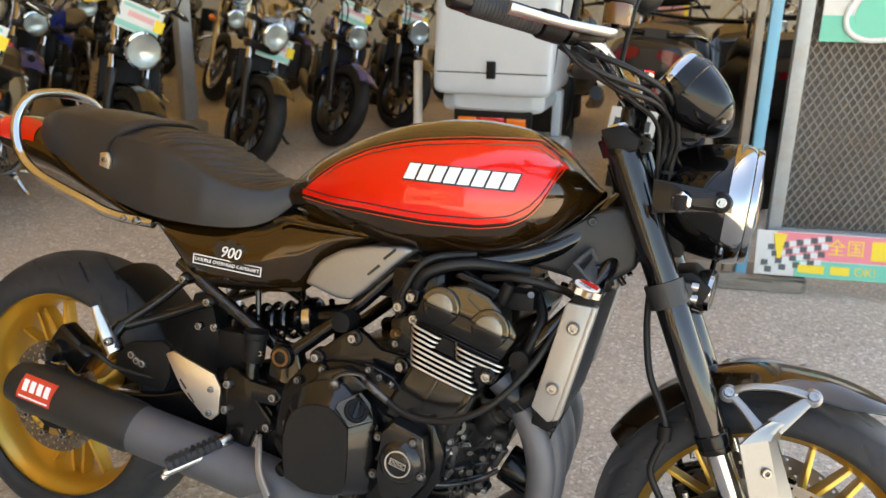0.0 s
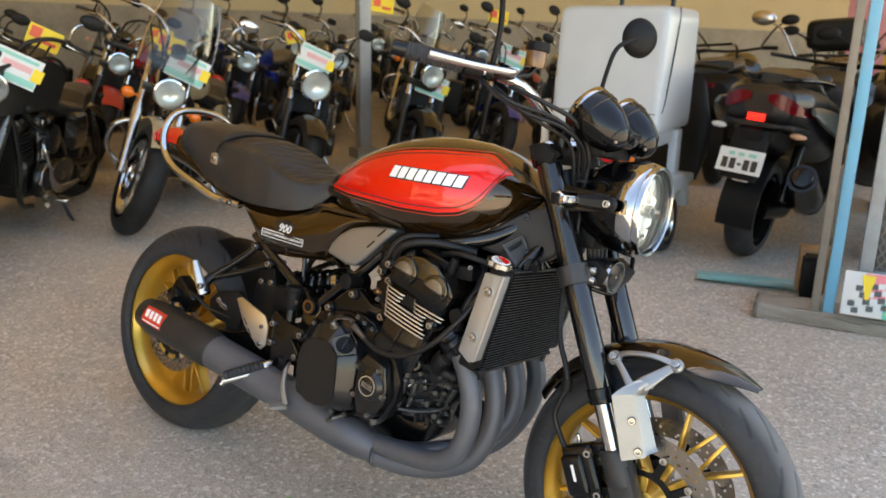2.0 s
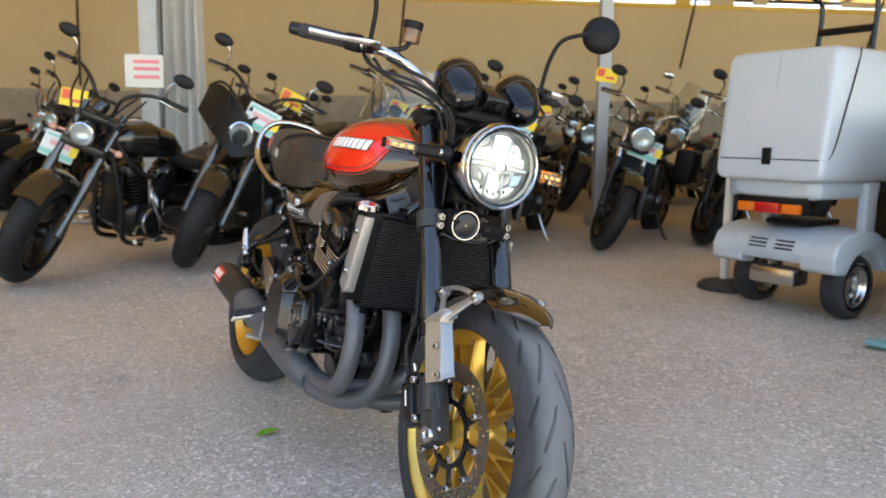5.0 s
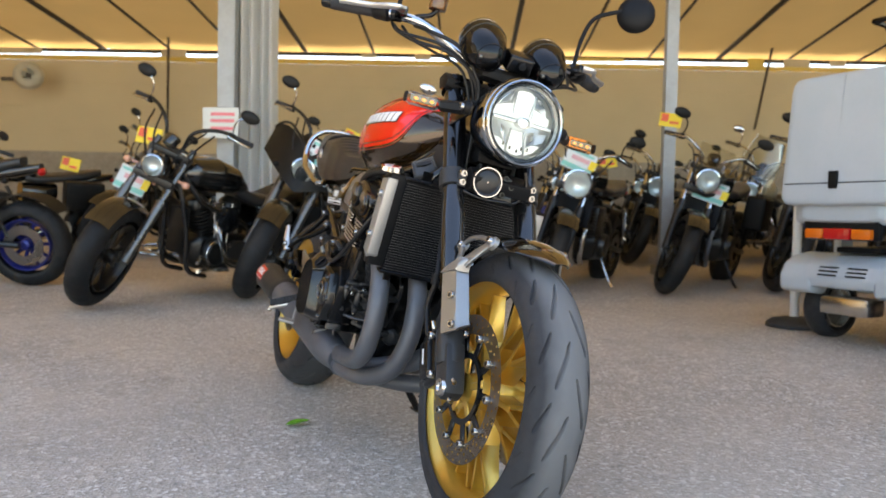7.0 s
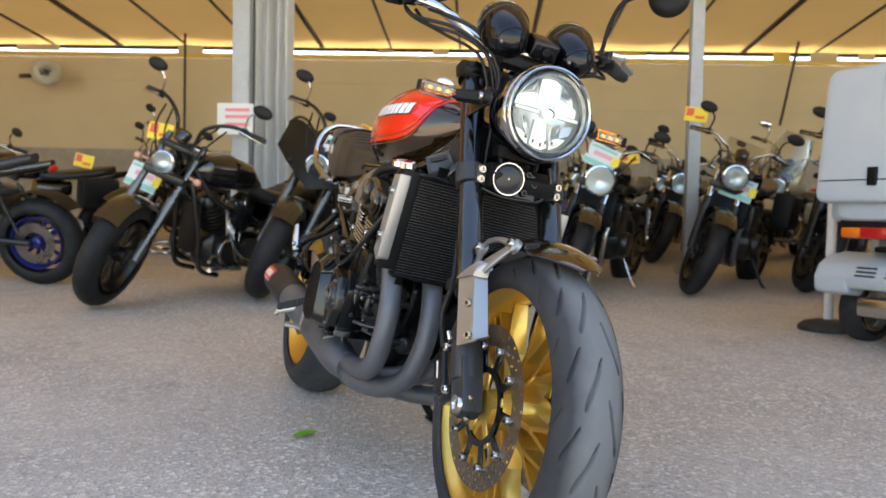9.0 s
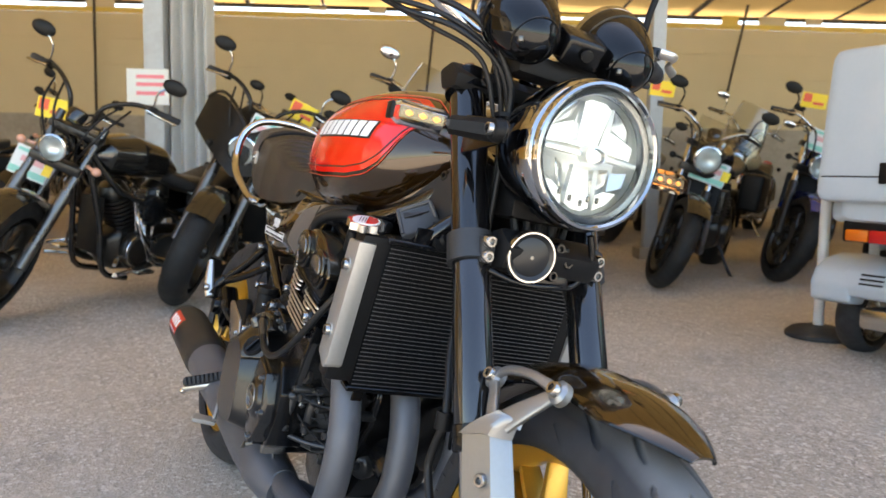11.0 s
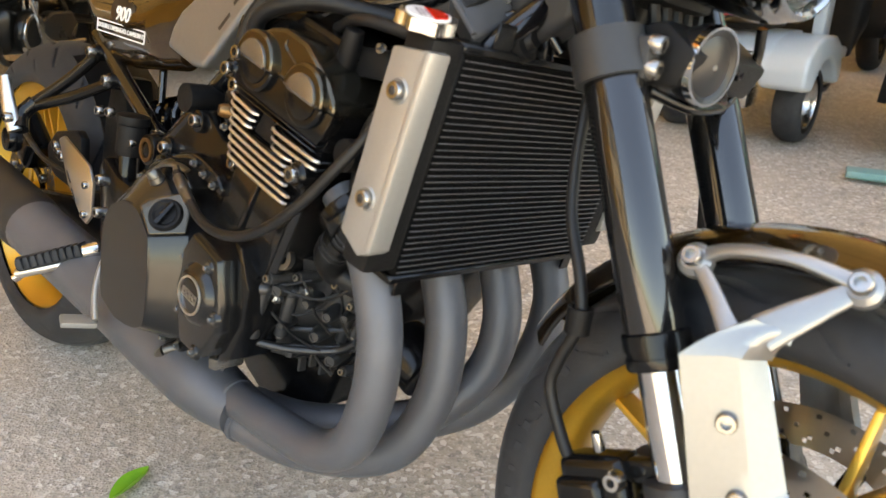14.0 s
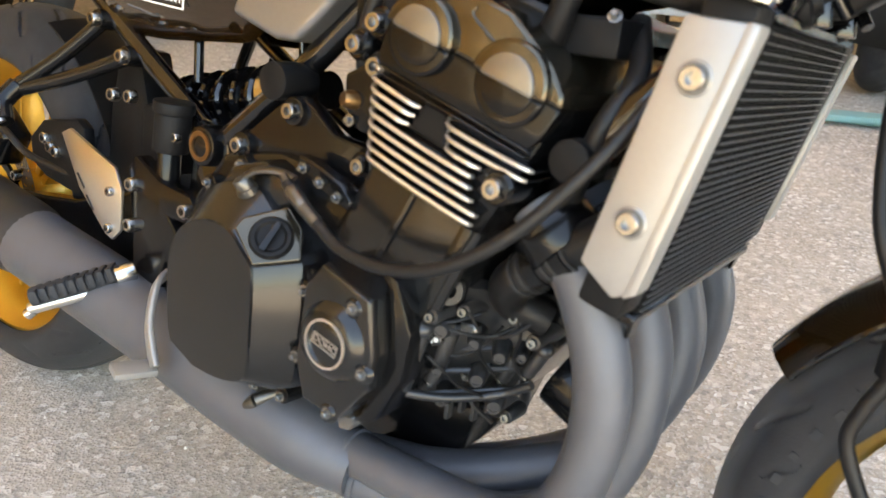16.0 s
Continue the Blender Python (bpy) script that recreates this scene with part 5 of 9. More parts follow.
muf = P("muffler", lathe([(.046, -.015), (.048, -.006), (MR - .001, .0), (MR, .015), (MR, ML - .040), (MR - .0025, ML - .032), (MR - .009, ML + .004), (MR - .013, ML + .008), (MR - .016, ML + .004), (MR - .016, ML - .03), (0, ML - .03)], 40, mm), MUFFLER, "matt black round muffler", exhaust, 50)


def muf_at(l, ang, lift):
    p = mm @ Vector((0, 0, l))
    side = Vector((0, -1, 0))
    up = md.cross(side).normalized()
    up = up if up.z > 0 else -up
    side = up.cross(md).normalized()
    side = side if side.y < 0 else -side
    return p + (side * math.cos(ang) + up * math.sin(ang)) * (MR + lift)


STICKER_RED = material("orange red sticker", (.60, .045, .022), .4, 0, .2, .2, .08, 60)
P("muffler_sticker", sheet(lambda u, v: muf_at(ML - .118 + .080 * u, -.05 + .95 * v, .0008), 8, 10), STICKER_RED, "orange red and white maker's sticker", muf)
P("sticker_band", sheet(lambda u, v: muf_at(ML - .113 + .070 * u, .02 + .07 * v, .0014), 6, 3), WHITE_INK, "", muf)
for k in range(4):
    P("sticker_bar", sheet(lambda u, v: muf_at(ML - .111 + .0170 * k + .012 * u + .004 * v, .28 + .42 * v, .0014), 3, 5), WHITE_INK, "", muf)

# rear suspension, swingarm, hugger
for side in (-1, 1):
    P("swingarm", prism([(.60, .44), (.62, .40), (.60, .36), (.40, .315), (.05, .285), (-.03, .285), (-.045, .32), (-.02, .345), (.08, .352), (.30, .385), (.45, .435)], side * .098, side * .128, .008, 3), BLACK_SATIN, "satin black swingarm")
P("shock_spring", tube([(.43 + .2 * i / 60, -.045 + .034 * math.cos(i * .75), .535 + .045 * i / 60 + .034 * math.sin(i * .75)) for i in range(61)], .0065, 8, 2), BLACK_GLOSS, "black coil spring")
P("shock_body", rod((.40, -.045, .53), (.68, -.045, .592), .022, .022, 20), BLACK_SATIN)
P("shock_collar", lathe([(.018, -.008), (.040, -.008), (.040, .008), (.018, .008)], 24, axis_matrix((.605, -.045, .575), (1, 0, .22)), True), STEEL)
hug = P("hugger", sheet(lambda u, v: Vector((.326 * math.cos(radians(8 + 58 * u)), -.068 + .136 * v, .315 + (.322 + .012 * math.sin(math.pi * v)) * math.sin(radians(8 + 58 * u)))), 20, 12, .003), BLACK_MATT, "matt black rear hugger")
P("hugger_side", prism([(.20, .455), (.235, .485), (.315, .50), (.335, .49), (.338, .43), (.325, .395), (.24, .405), (.205, .42)], -.135, -.118, .006), BLACK_MATT, "", hug)
P("hugger_side", prism([(.36, .60), (.40, .60), (.43, .50), (.42, .42), (.33, .40), (.34, .52)], -.10, -.05, .008), BLACK_MATT, "", hug)
for p in ((.405, .545), (.440, .548), (.248, .462), (.262, .452), (.275, .448)):
    bolt(bike, (p[0], -.137, p[1]), (0, -1, 0))
P("rear_bracket_box", box((.47, -.09, .50), (.07, .06, .08), .008), BLACK_MATT)

# foot controls, right side
P("rearset", prism([(.485, .47), (.50, .49), (.545, .468), (.600, .462), (.615, .445), (.60, .428), (.565, .430), (.59, .405), (.60, .385), (.588, .372), (.56, .375), (.545, .335), (.52, .325), (.498, .335), (.497, .39)], -.150, -.172, .005), BLACK_SATIN, "cast black footrest hanger")
for p in ((.598, .446), (.588, .388), (.500, .455), (.497, .405)):
    bolt(bike, (p[0], -.174, p[1]), (0, -1, 0))
P("heel_guard", prism([(.362, .492), (.380, .500), (.474, .470), (.488, .445), (.486, .395), (.470, .380), (.455, .384), (.40, .43)], -.176, -.181, .002, 2), ALU, "satin silver heel guard plate")
for p0 in ((.405, .440), (.424, .416)):
    c = Vector((p0[0], -.1812, p0[1]))
    P("slot", box(c, (.022, .0012, .003), 0, 1, Matrix.Translation(c) @ Matrix.Rotation(radians(48), 4, 'Y') @ Matrix.Translation(-c)), BLACK_INK)
for p in ((.468, .440), (.466, .394)):
    bolt(bike, (p[0], -.182, p[1]), (0, -1, 0), BOLT_SMALL)
peg = P("foot_peg", rod((.508, -.190, .350), (.436, -.262, .313), .0115, .012, 16, .003), RUBBER, "alloy footpeg with ribbed rubber top")
P("peg_bar", rod((.510, -.188, .338), (.434, -.264, .298), .0075, .0075, 12, .002), ALU, "bare alloy lower bar", peg)
for k in range(9):
    c = Vector((.500, -.199, .351)).lerp(Vector((.442, -.257, .318)), k / 8)
    P("peg_rubber", box((0, 0, 0), (.0070, .029, .017), .002, 2, Matrix.Translation(c) @ (Vector((-.072, -.072, -.04)).to_track_quat('X', 'Z').to_matrix().to_4x4())), RUBBER, "", peg)
P("peg_tip", rod((.440, -.258, .300), (.432, -.266, .290), .006, .007, 12, .002), STEEL, "", peg)
P("peg_joint", rod((.512, -.178, .352), (.505, -.200, .346), .013, .011, 16, .002), STEEL, "", peg)
P("brake_pedal", strap([(.578, -.182, .368), (.592, -.206, .362), (.604, -.222, .328), (.620, -.230, .303), (.632, -.234, .287)], [.014, .013, .014, .015, .016], .0075, Vector((-.3, -1, .2))), COVER_SILVER, "polished brake pedal")
P("brake_pedal_toe", box((.618, -.250, .284), (.024, .046, .009), .003, 2, Matrix.Translation((.618, -.25, .284)) @ Matrix.Rotation(.25, 4, 'Y') @ Matrix.Rotation(-.3, 4, 'Z') @ Matrix.Translation((-.618, .25, -.284))), COVER_SILVER, "polished pedal toe")
mc = P("brake_reservoir", rod((.536, -.150, .500), (.540, -.150, .545), .021, .021, 24, .003), BLACK_MATT, "black rear brake reservoir")
P("reservoir_cap", rod((.540, -.150, .545), (.541, -.150, .558), .0235, .0235, 24, .002), BLACK_MATT, "", mc)
P("master_cylinder", rod((.537, -.152, .40), (.536, -.152, .50), .012, .014, 16, .002), BLACK_SATIN, "", mc)
bolt(bike, (.556, -.158, .520), (0, -1, 0), BOLT_SMALL)
for side in (-1, 1):
    pb = P("passenger_bracket", join(tube([(.42, side * .123, .594), (.33, side * .148, .556), (.255, side * .180, .528)], .0095, 12, 5), tube([(.362, side * .122, .632), (.31, side * .148, .580), (.255, side * .180, .532)], .0095, 12, 5),
           tube([(.258, side * .178, .535), (.252, side * .196, .512), (.268, side * .204, .490)], .013, 12, 5)), BLACK_SATIN, "black passenger footrest bracket")
    for p in ((.42, .594), (.362, .632)):
        P("boss", rod((p[0], side * .112, p[1]), (p[0], side * .134, p[1]), .0135, .012, 16, .002), BLACK_SATIN, "", pb)
        bolt(pb, (p[0], side * .136, p[1]), (0, side, 0))
    P("passenger_peg", tube([(.266, side * .211, .487), (.252, side * .214, .515), (.236, side * .214, .542), (.221, side * .213, .570)], [.012, .013, .0115, .008], 12, 5, flat=.65), ALU, "folded alloy passenger peg", pb)
    bolt(pb, (.262, side * .220, .508), (0, side, 0))
P("side_stand", tube([(.56, .13, .27), (.54, .19, .15), (.53, .265, .055)], .012, 10, 4), BLACK_SATIN, "black side stand")
P("side_stand_foot", box((.53, .272, .053), (.07, .04, .008), .003), BLACK_SATIN)


# wheels
def tyre_mesh(ring_r, half, height, seg, around, groove):
    """A tyre round the y axis; groove(angle, across) gives its depth."""
    bm = bmesh.new()
    rows = []
    for i in range(seg):
        a = 2 * math.pi * i / seg
        row = []
        for j in range(around + 1):
            s = -1 + 2 * j / around
            ph = s * radians(118)
            y = half * math.sin(ph) * (1.0 if abs(ph) < math.pi / 2 else 1.0)
            rr = ring_r + height * (math.cos(ph) if abs(ph) < math.pi / 2 else math.cos(ph) * 0.55)
            rr -= groove(a, s * 118 / 90)
            row.append(bm.verts.new((rr * math.cos(a), y, rr * math.sin(a))))
        rows.append(row)
    for i in range(seg):
        a, b = rows[i], rows[(i + 1) % seg]
        for j in range(around):
            bm.faces.new((a[j], b[j], b[j + 1], a[j + 1]))
    return bm


def slashes(count, lean, reach0, reach1, wide, depth):
    """Plain slanted cuts for tyres that stand far off."""
    def g(a, s):
        for off, sg in ((0, 1), (0.5, -1)):
            if reach0 < s * sg < reach1 and abs((a * count / (2 * math.pi) + off + lean * (s * sg - reach0)) % 1.0 - .5) < wide:
                return depth
        return 0
    return g


def tread(count, arc, radius, depth=.0060, half=.0027):
    """Curved cuts in three ranks on either side; arc is the length of a quarter of the section."""
    ranks = ((.06, .36, .62, .0), (.40, .68, .42, .35), (.74, .98, .26, .72))
    period = 2 * math.pi / count

    def g(a, s):
        d = 0.0
        for off, sg in ((0.0, 1), (0.5, -1)):
            t = s * sg
            for s0, s1, long, shift in ranks:
                if not s0 < t < s1:
                    continue
                f = (s1 - t) / (s1 - s0)
                at = (shift + off + long * (f * .75 + .25 * f * f)) * period
                da = (a - at + period / 2) % period - period / 2
                run, across = long * period * radius, (s1 - s0) * arc
                gap = abs(da) * radius * across / math.hypot(run, across)
                w = half * min(1, 5 * f + .25, 5 * (1 - f) + .25)
                if gap < w * 1.6:
                    d = max(d, depth * min(1, (w * 1.6 - gap) / (w * .8)))
        return d
    return g


def rim_mesh(R, half, seg=72):
    pr = [(R, -half), (R + .0015, -half + .007), (R - .012, -half + .016), (R - .014, half - .016), (R + .0015, half - .007), (R, half),
          (R - .0055, half), (R - .0075, half - .007), (R - .016, half - .016), (R - .026, .35 * half), (R - .028, 0), (R - .026, -.35 * half), (R - .016, -half + .016), (R - .0075, -half + .007), (R - .0055, -half)]
    return lathe(pr, seg, Matrix.Rotation(radians(90), 4, 'X'), True)


def blade(p0, p1, t0, t1, w0, w1):
    """A flat bar from p0 to p1: t its thickness in the wheel's plane, w its width along the axle."""
    d = p1 - p0
    b = box((0, 0, .5), (1, 1, 1))
    for v in b.verts:
        t = v.co.z
        v.co.x *= t0 + (t1 - t0) * t
        v.co.y *= w0 + (w1 - w0) * t
    b.transform(Matrix.Diagonal((1, 1, d.length, 1)))
    bevelled(b, .0022, 2, 40)
    x = d.normalized()
    side = Vector((x.z, 0, -x.x))
    m = Matrix(((side.x, 0, x.x, p0.x), (side.y, 1, x.y, p0.y), (side.z, 0, x.z, p0.z), (0, 0, 0, 1)))
    b.transform(m)
    return b


def spoke_mesh(R, half, count):
    """Stubs from the hub that fork into two thin blades towards the rim."""
    bm = bmesh.new()
    at = lambda r, a: Vector((r * math.cos(a), 0, r * math.sin(a)))
    for k in range(count):
        a = 2 * math.pi * k / count + (.10 if k % 2 else -.10)
        bm = join(bm, blade(at(.030, a), at(.118, a), .015, .012, .056, .046))
        for sg in (-1, 1):
            bm = join(bm, blade(at(.108, a + sg * .02), at(R - .027, a + sg * .155), .009, .0075, .044, .030))
    return bm


def drilled_disc(r0, r1, thick, seg, holes):
    """A flat ring with small holes right through."""
    bm = bmesh.new()
    rings = 9
    rows = [[bm.verts.new(((r0 + (r1 - r0) * j / rings) * math.cos(2 * math.pi * i / seg), 0, (r0 + (r1 - r0) * j / rings) * math.sin(2 * math.pi * i / seg))) for j in range(rings + 1)] for i in range(seg)]
    for i in range(seg):
        for j in range(rings):
            if holes and (i % 6, j) in ((0, 1), (2, 4), (4, 7), (5, 2)):
                continue
            bm.faces.new((rows[i][j], rows[(i + 1) % seg][j], rows[(i + 1) % seg][j + 1], rows[i][j + 1]))
    bmesh.ops.solidify(bm, geom=bm.faces[:], thickness=thick)
    return bm


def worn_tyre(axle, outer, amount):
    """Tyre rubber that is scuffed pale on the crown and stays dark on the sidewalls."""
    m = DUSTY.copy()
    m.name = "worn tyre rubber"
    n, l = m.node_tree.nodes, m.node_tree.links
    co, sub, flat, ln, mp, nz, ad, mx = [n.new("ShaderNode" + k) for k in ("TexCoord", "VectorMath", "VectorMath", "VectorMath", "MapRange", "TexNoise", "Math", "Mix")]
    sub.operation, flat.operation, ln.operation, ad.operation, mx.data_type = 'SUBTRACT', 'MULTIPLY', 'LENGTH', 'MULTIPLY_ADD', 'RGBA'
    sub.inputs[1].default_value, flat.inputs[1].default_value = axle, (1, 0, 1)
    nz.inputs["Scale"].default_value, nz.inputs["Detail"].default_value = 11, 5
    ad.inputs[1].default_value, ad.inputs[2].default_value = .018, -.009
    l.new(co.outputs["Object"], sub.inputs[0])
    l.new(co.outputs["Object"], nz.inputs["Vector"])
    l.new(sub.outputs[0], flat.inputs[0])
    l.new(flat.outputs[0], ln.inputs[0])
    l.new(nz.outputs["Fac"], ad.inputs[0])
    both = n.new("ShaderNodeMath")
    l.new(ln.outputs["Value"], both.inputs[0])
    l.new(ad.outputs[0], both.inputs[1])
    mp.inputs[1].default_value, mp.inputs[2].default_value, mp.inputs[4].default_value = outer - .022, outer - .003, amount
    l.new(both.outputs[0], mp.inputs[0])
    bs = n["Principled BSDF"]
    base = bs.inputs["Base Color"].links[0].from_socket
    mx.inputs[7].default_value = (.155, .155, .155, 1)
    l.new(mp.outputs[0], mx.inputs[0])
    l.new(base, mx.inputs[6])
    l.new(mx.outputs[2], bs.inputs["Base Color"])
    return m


def hero_wheel(name, c, R, half, tyre_args, label, groove, discs, steer):
    W = (STEER if steer else Matrix.Identity(4)) @ Matrix.Translation(c)
    rim = part(name, rim_mesh(R, half), GOLD, bike, label, 40, W)
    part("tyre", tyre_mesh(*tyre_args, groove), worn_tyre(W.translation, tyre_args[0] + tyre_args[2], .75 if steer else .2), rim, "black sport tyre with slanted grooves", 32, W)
    part("spokes", spoke_mesh(R, half, 10), GOLD, rim, "forked gold cast spokes", 40, W)
    part("hub", lathe([(.018, -half * 1.3), (.030, -half * 1.25), (.034, -half * .9), (.040, -half * .6), (.044, 0), (.040, half * .6), (.034, half * .9), (.030, half * 1.25), (.018, half * 1.3)], 36, W @ Matrix.Rotation(radians(90), 4, 'X')), GOLD, rim)
    for y, r0, r1 in discs:
        D = W @ Matrix.Translation((0, y, 0))
        dk = part("brake_disc", drilled_disc(r0, r1, .0045, 180, True), DISC, rim, "drilled steel brake disc", 30, D)
        part("disc_carrier", lathe([(.062, -.003), (.074, -.003), (.074, .003), (.062, .003)], 40, D @ Matrix.Rotation(radians(90), 4, 'X'), True), BLACK_SATIN, dk)
        for k in range(5):
            a = 2 * math.pi * k / 5 + .3
            part("carrier_arm", box((.055, 0, 0), (.05, .005, .016), .002, 1, D @ Matrix.Rotation(-a, 4, 'Y')), GOLD, dk)
        for k in range(10):
            a = 2 * math.pi * k / 10
            rr = (r0 + .074) / 2 if r0 > .08 else .07
            part("carrier_lug", box((rr, 0, 0), (r0 - .066, .005, .017), .002, 1, D @ Matrix.Rotation(-a, 4, 'Y')), BLACK_SATIN, dk)
            bolt(dk, D @ Vector((r0 * math.cos(a), -.004 if y < 0 else .004, r0 * math.sin(a))), (0, -1 if y < 0 else 1, 0), BOLT)
    return rim


FAX = Vector((1.468, 0, .286))
hero_wheel("front_wheel", FAX, .231, .050, (.238, .061, .057, 840, 130), "gold cast front wheel", tread(14, .093, .288), ((-.066, .112, .152), (.066, .112, .152)), True)
front_tyre = [o for o in bpy.data.objects if o.name == "tyre"][0]
for side in (-1, 1):
    for k in range(9):
        a = radians(196 - 6.2 * k)
        mk = STEER @ Matrix.Translation(FAX) @ Matrix.Rotation(-a, 4, "Y") @ Matrix.Translation((.2475, side * .0604, 0)) @ Matrix.Rotation(radians(side * 8), 4, "Z")
        part("sidewall_bar", box((0, 0, 0), (.010, .0014, .010 if k % 3 else .006), .0004, 1, mk), DUSTY, front_tyre)
hero_wheel("rear_wheel", Vector((0, 0, .315)), .231, .076, (.246, .092, .070, 480, 90), "gold cast rear wheel", tread(14, .127, .312, .0045, .003), ((-.085, .09, .125),), False)
P("rear_axle_nut", rod((0, -.115, .315), (0, -.14, .315), .016, .014, 6, .002), STEEL)
rc = P("rear_caliper", box((.085, -.118, .445), (.10, .045, .065), .012, 3, Matrix.Translation((.085, 0, .445)) @ Matrix.Rotation(radians(35), 4, 'Y') @ Matrix.Translation((-.085, 0, -.445))), BLACK_SATIN, "black rear brake caliper")
P("caliper_body", rod((.06, -.135, .44), (.06, -.155, .44), .026, .022, 20, .004), BLACK_SATIN, "", rc)
P("brake_hose", tube([(.12, -.14, .46), (.17, -.15, .455), (.21, -.14, .43), (.3, -.13, .42)], .005, 8, 6), HOSE)

# fork and front end
def fork_x(z):
    return 1.168 + .430 * (.95 - z)


for side in (-1, 1):
    y = side * .094
    pt = lambda z: (fork_x(z), y, z)
    fk = P("fork_leg", rod(pt(.975), pt(.700), .0265, .0265, 32), BLACK_GLOSS, "gloss black upside-down fork leg", steer=True)
    P("fork_sleeve", rod(pt(.712), pt(.506), .0266, .0266, 40, .0004), FORK_GLOSS, "", fk, steer=True)
    P("fork_seal", lathe([(.021, -.001), (.0275, 0), (.0285, .002), (.0285, .010), (.0270, .0105), (.0270, .016), (.0290, .0165), (.0290, .030), (.0268, .032), (.021, .032)], 32, axis_matrix(pt(.478), (-.395, 0, .919))), BLACK_SATIN, "", fk, steer=True)
    P("fork_tube", rod(pt(.50), pt(.335), .0205, .0205, 32), CHROME, "chromed fork tube", fk, steer=True)
    P("fork_foot", join(rod(pt(.392), pt(.325), .031, .030, 28, .004), prism([(fork_x(.36) - .030, .372), (fork_x(.36) + .026, .372), (1.478, .30), (1.485, .275), (1.462, .255), (1.435, .265), (1.42, .30)], y - .022, y + .022, .007)), CLAMP_GREY, "dark grey cast axle foot", fk, steer=True)
    P("axle_end", lathe([(.008, .004), (.011, .008), (.017, .008), (.019, 0), (.019, -.02), (.008, -.02)], 24, axis_matrix((1.462, side * .114, .282), (0, side, 0)), True), STEEL, "", fk, steer=True)
    for z in (.262, .300):
        P("pinch_bolt", rod((1.478, y - .006, z), (1.487, y - .006, z - .004), .006, .005, 10), STEEL, "", fk, steer=True)
    # lower clamp
    cl0 = fork_x(.725)
    P("fork_clamp", join(lathe([(.026, -.020), (.0325, -.020), (.0325, .020), (.026, .020)], 36, axis_matrix((cl0, y, .722), (-.395, 0, .919)), True),
                         box((cl0 + .006, y - side * .030, .724), (.046, .045, .038), .006), box((cl0 + .026, y - side * .006, .726), (.026, .022, .036), .005)), CLAMP_GREY, "dark grey cast lower fork clamp", fk, steer=True)
    for dz in (-.010, .010):
        p = STEER @ Vector((cl0 + .040, side * .090, .728 + dz))
        bolt(fk, p, (1, 0, -.1), BOLT)
    ct = fork_x(.955)
    P("top_clamp", lathe([(.0265, -.014), (.034, -.014), (.034, .014), (.0265, .014)], 32, axis_matrix((ct, y, .955), (-.395, 0, .919)), True), BLACK_SATIN, "", fk, steer=True)
    P("fork_cap", rod((fork_x(.975), y, .975), (fork_x(.985), y, .985), .022, .017, 6, .002), STEEL, "", fk, steer=True)
    P("lamp_bracket", prism([(1.225, .905), (1.335, .893), (1.345, .880), (1.338, .862), (1.228, .850)], side * .112, side * .118, .002), BLACK_SATIN, "", fk, steer=True)
    # front indicator
    ia = P("indicator", tube([(1.326, side * .116, .877), (1.306, side * .136, .877), (1.281, side * .166, .877)], [.0155, .0145, .0125], 6, 4), BLACK_MATT, "slim indicator on a black stalk", steer=True)
    im = axis_matrix((1.279, side * .2065, .877), (0, 0, 1)) @ Matrix.Rotation(radians(side * 3), 4, 'Z')
    lens = bmesh.new()
    hexa = [(-.0135, -.006), (0, -.0165), (.0135, -.006), (.0135, .007), (0, .0165), (-.0135, .007)]
    l_rows = [[lens.verts.new((x * k, side * yy, z * k)) for x, z in hexa] for yy, k in ((-.041, .66), (-.032, 1.0), (.028, .98), (.041, .55))]
    for a, b in zip(l_rows, l_rows[1:]):
        for k in range(6):
            lens.faces.new((a[k], a[(k + 1) % 6], b[(k + 1) % 6], b[k]))
    lens.faces.new(l_rows[0][::-1])
    lens.faces.new(l_rows[-1])
    bmesh.ops.recalc_face_normals(lens, faces=lens.faces)
    bevelled(lens, .0016, 2, 20)
    lens.transform(im)
    for k in range(3):
        P("indicator_bulb", lathe([(0, .009), (.0065, .007), (.0090, 0), (.0065, -.007), (0, -.009)], 14, im @ Matrix.Translation((0, side * (-.020 + .019 * k), 0)) @ Matrix.Diagonal((1, 1.25, 1, 1))), AMBER, "glowing amber lamp", ia, steer=True)
    P("indicator_back", box((-.006, -side * .002, 0), (.003, .062, .016), .001, 1, im), LAMP_RING, "", ia, steer=True)
    P("indicator_collar", box((0, side * -.0425, 0), (.019, .006, .022), .003, 2, im), BLACK_MATT, "", ia, steer=True)
    lens_ob = P("indicator_lens", lens, LENS_CLEAR, "pale amber faceted lens", ia, steer=True)
    lens_ob.visible_shadow = False
    ib = STEER @ Vector((1.330, side * .132, .877))
    P("boss", rod((1.330, side * .118, .877), (1.330, side * .132, .877), .017, .014, 24, .003), BLACK_MATT, "", ia, steer=True)
    bolt(ia, ib, (0, side, 0), BOLT)
    # fender stay
    g_top = [Vector((x, side * y, z)) for x, y, z in ((1.4005, .134, .5085), (1.4405, .1215, .5200), (1.4525, .0990, .5205))]
    g_low = [Vector((x, side * y, z)) for x, y, z in ((1.4385, .129, .3820), (1.4790, .1160, .3980), (1.4965, .0960, .4100))]

    def guard(u, v):
        w = v * 2
        k = 0 if w < 1 else 1
        f = w - k
        a, b = g_top[k].lerp(g_top[k + 1], f), g_low[k].lerp(g_low[k + 1], f)
        p = a.lerp(b, u)
        if u > .86:
            p.z += (1 - math.cos((u - .86) / .14 * 1.2)) * (.012 if v > .5 else .006)
        return p
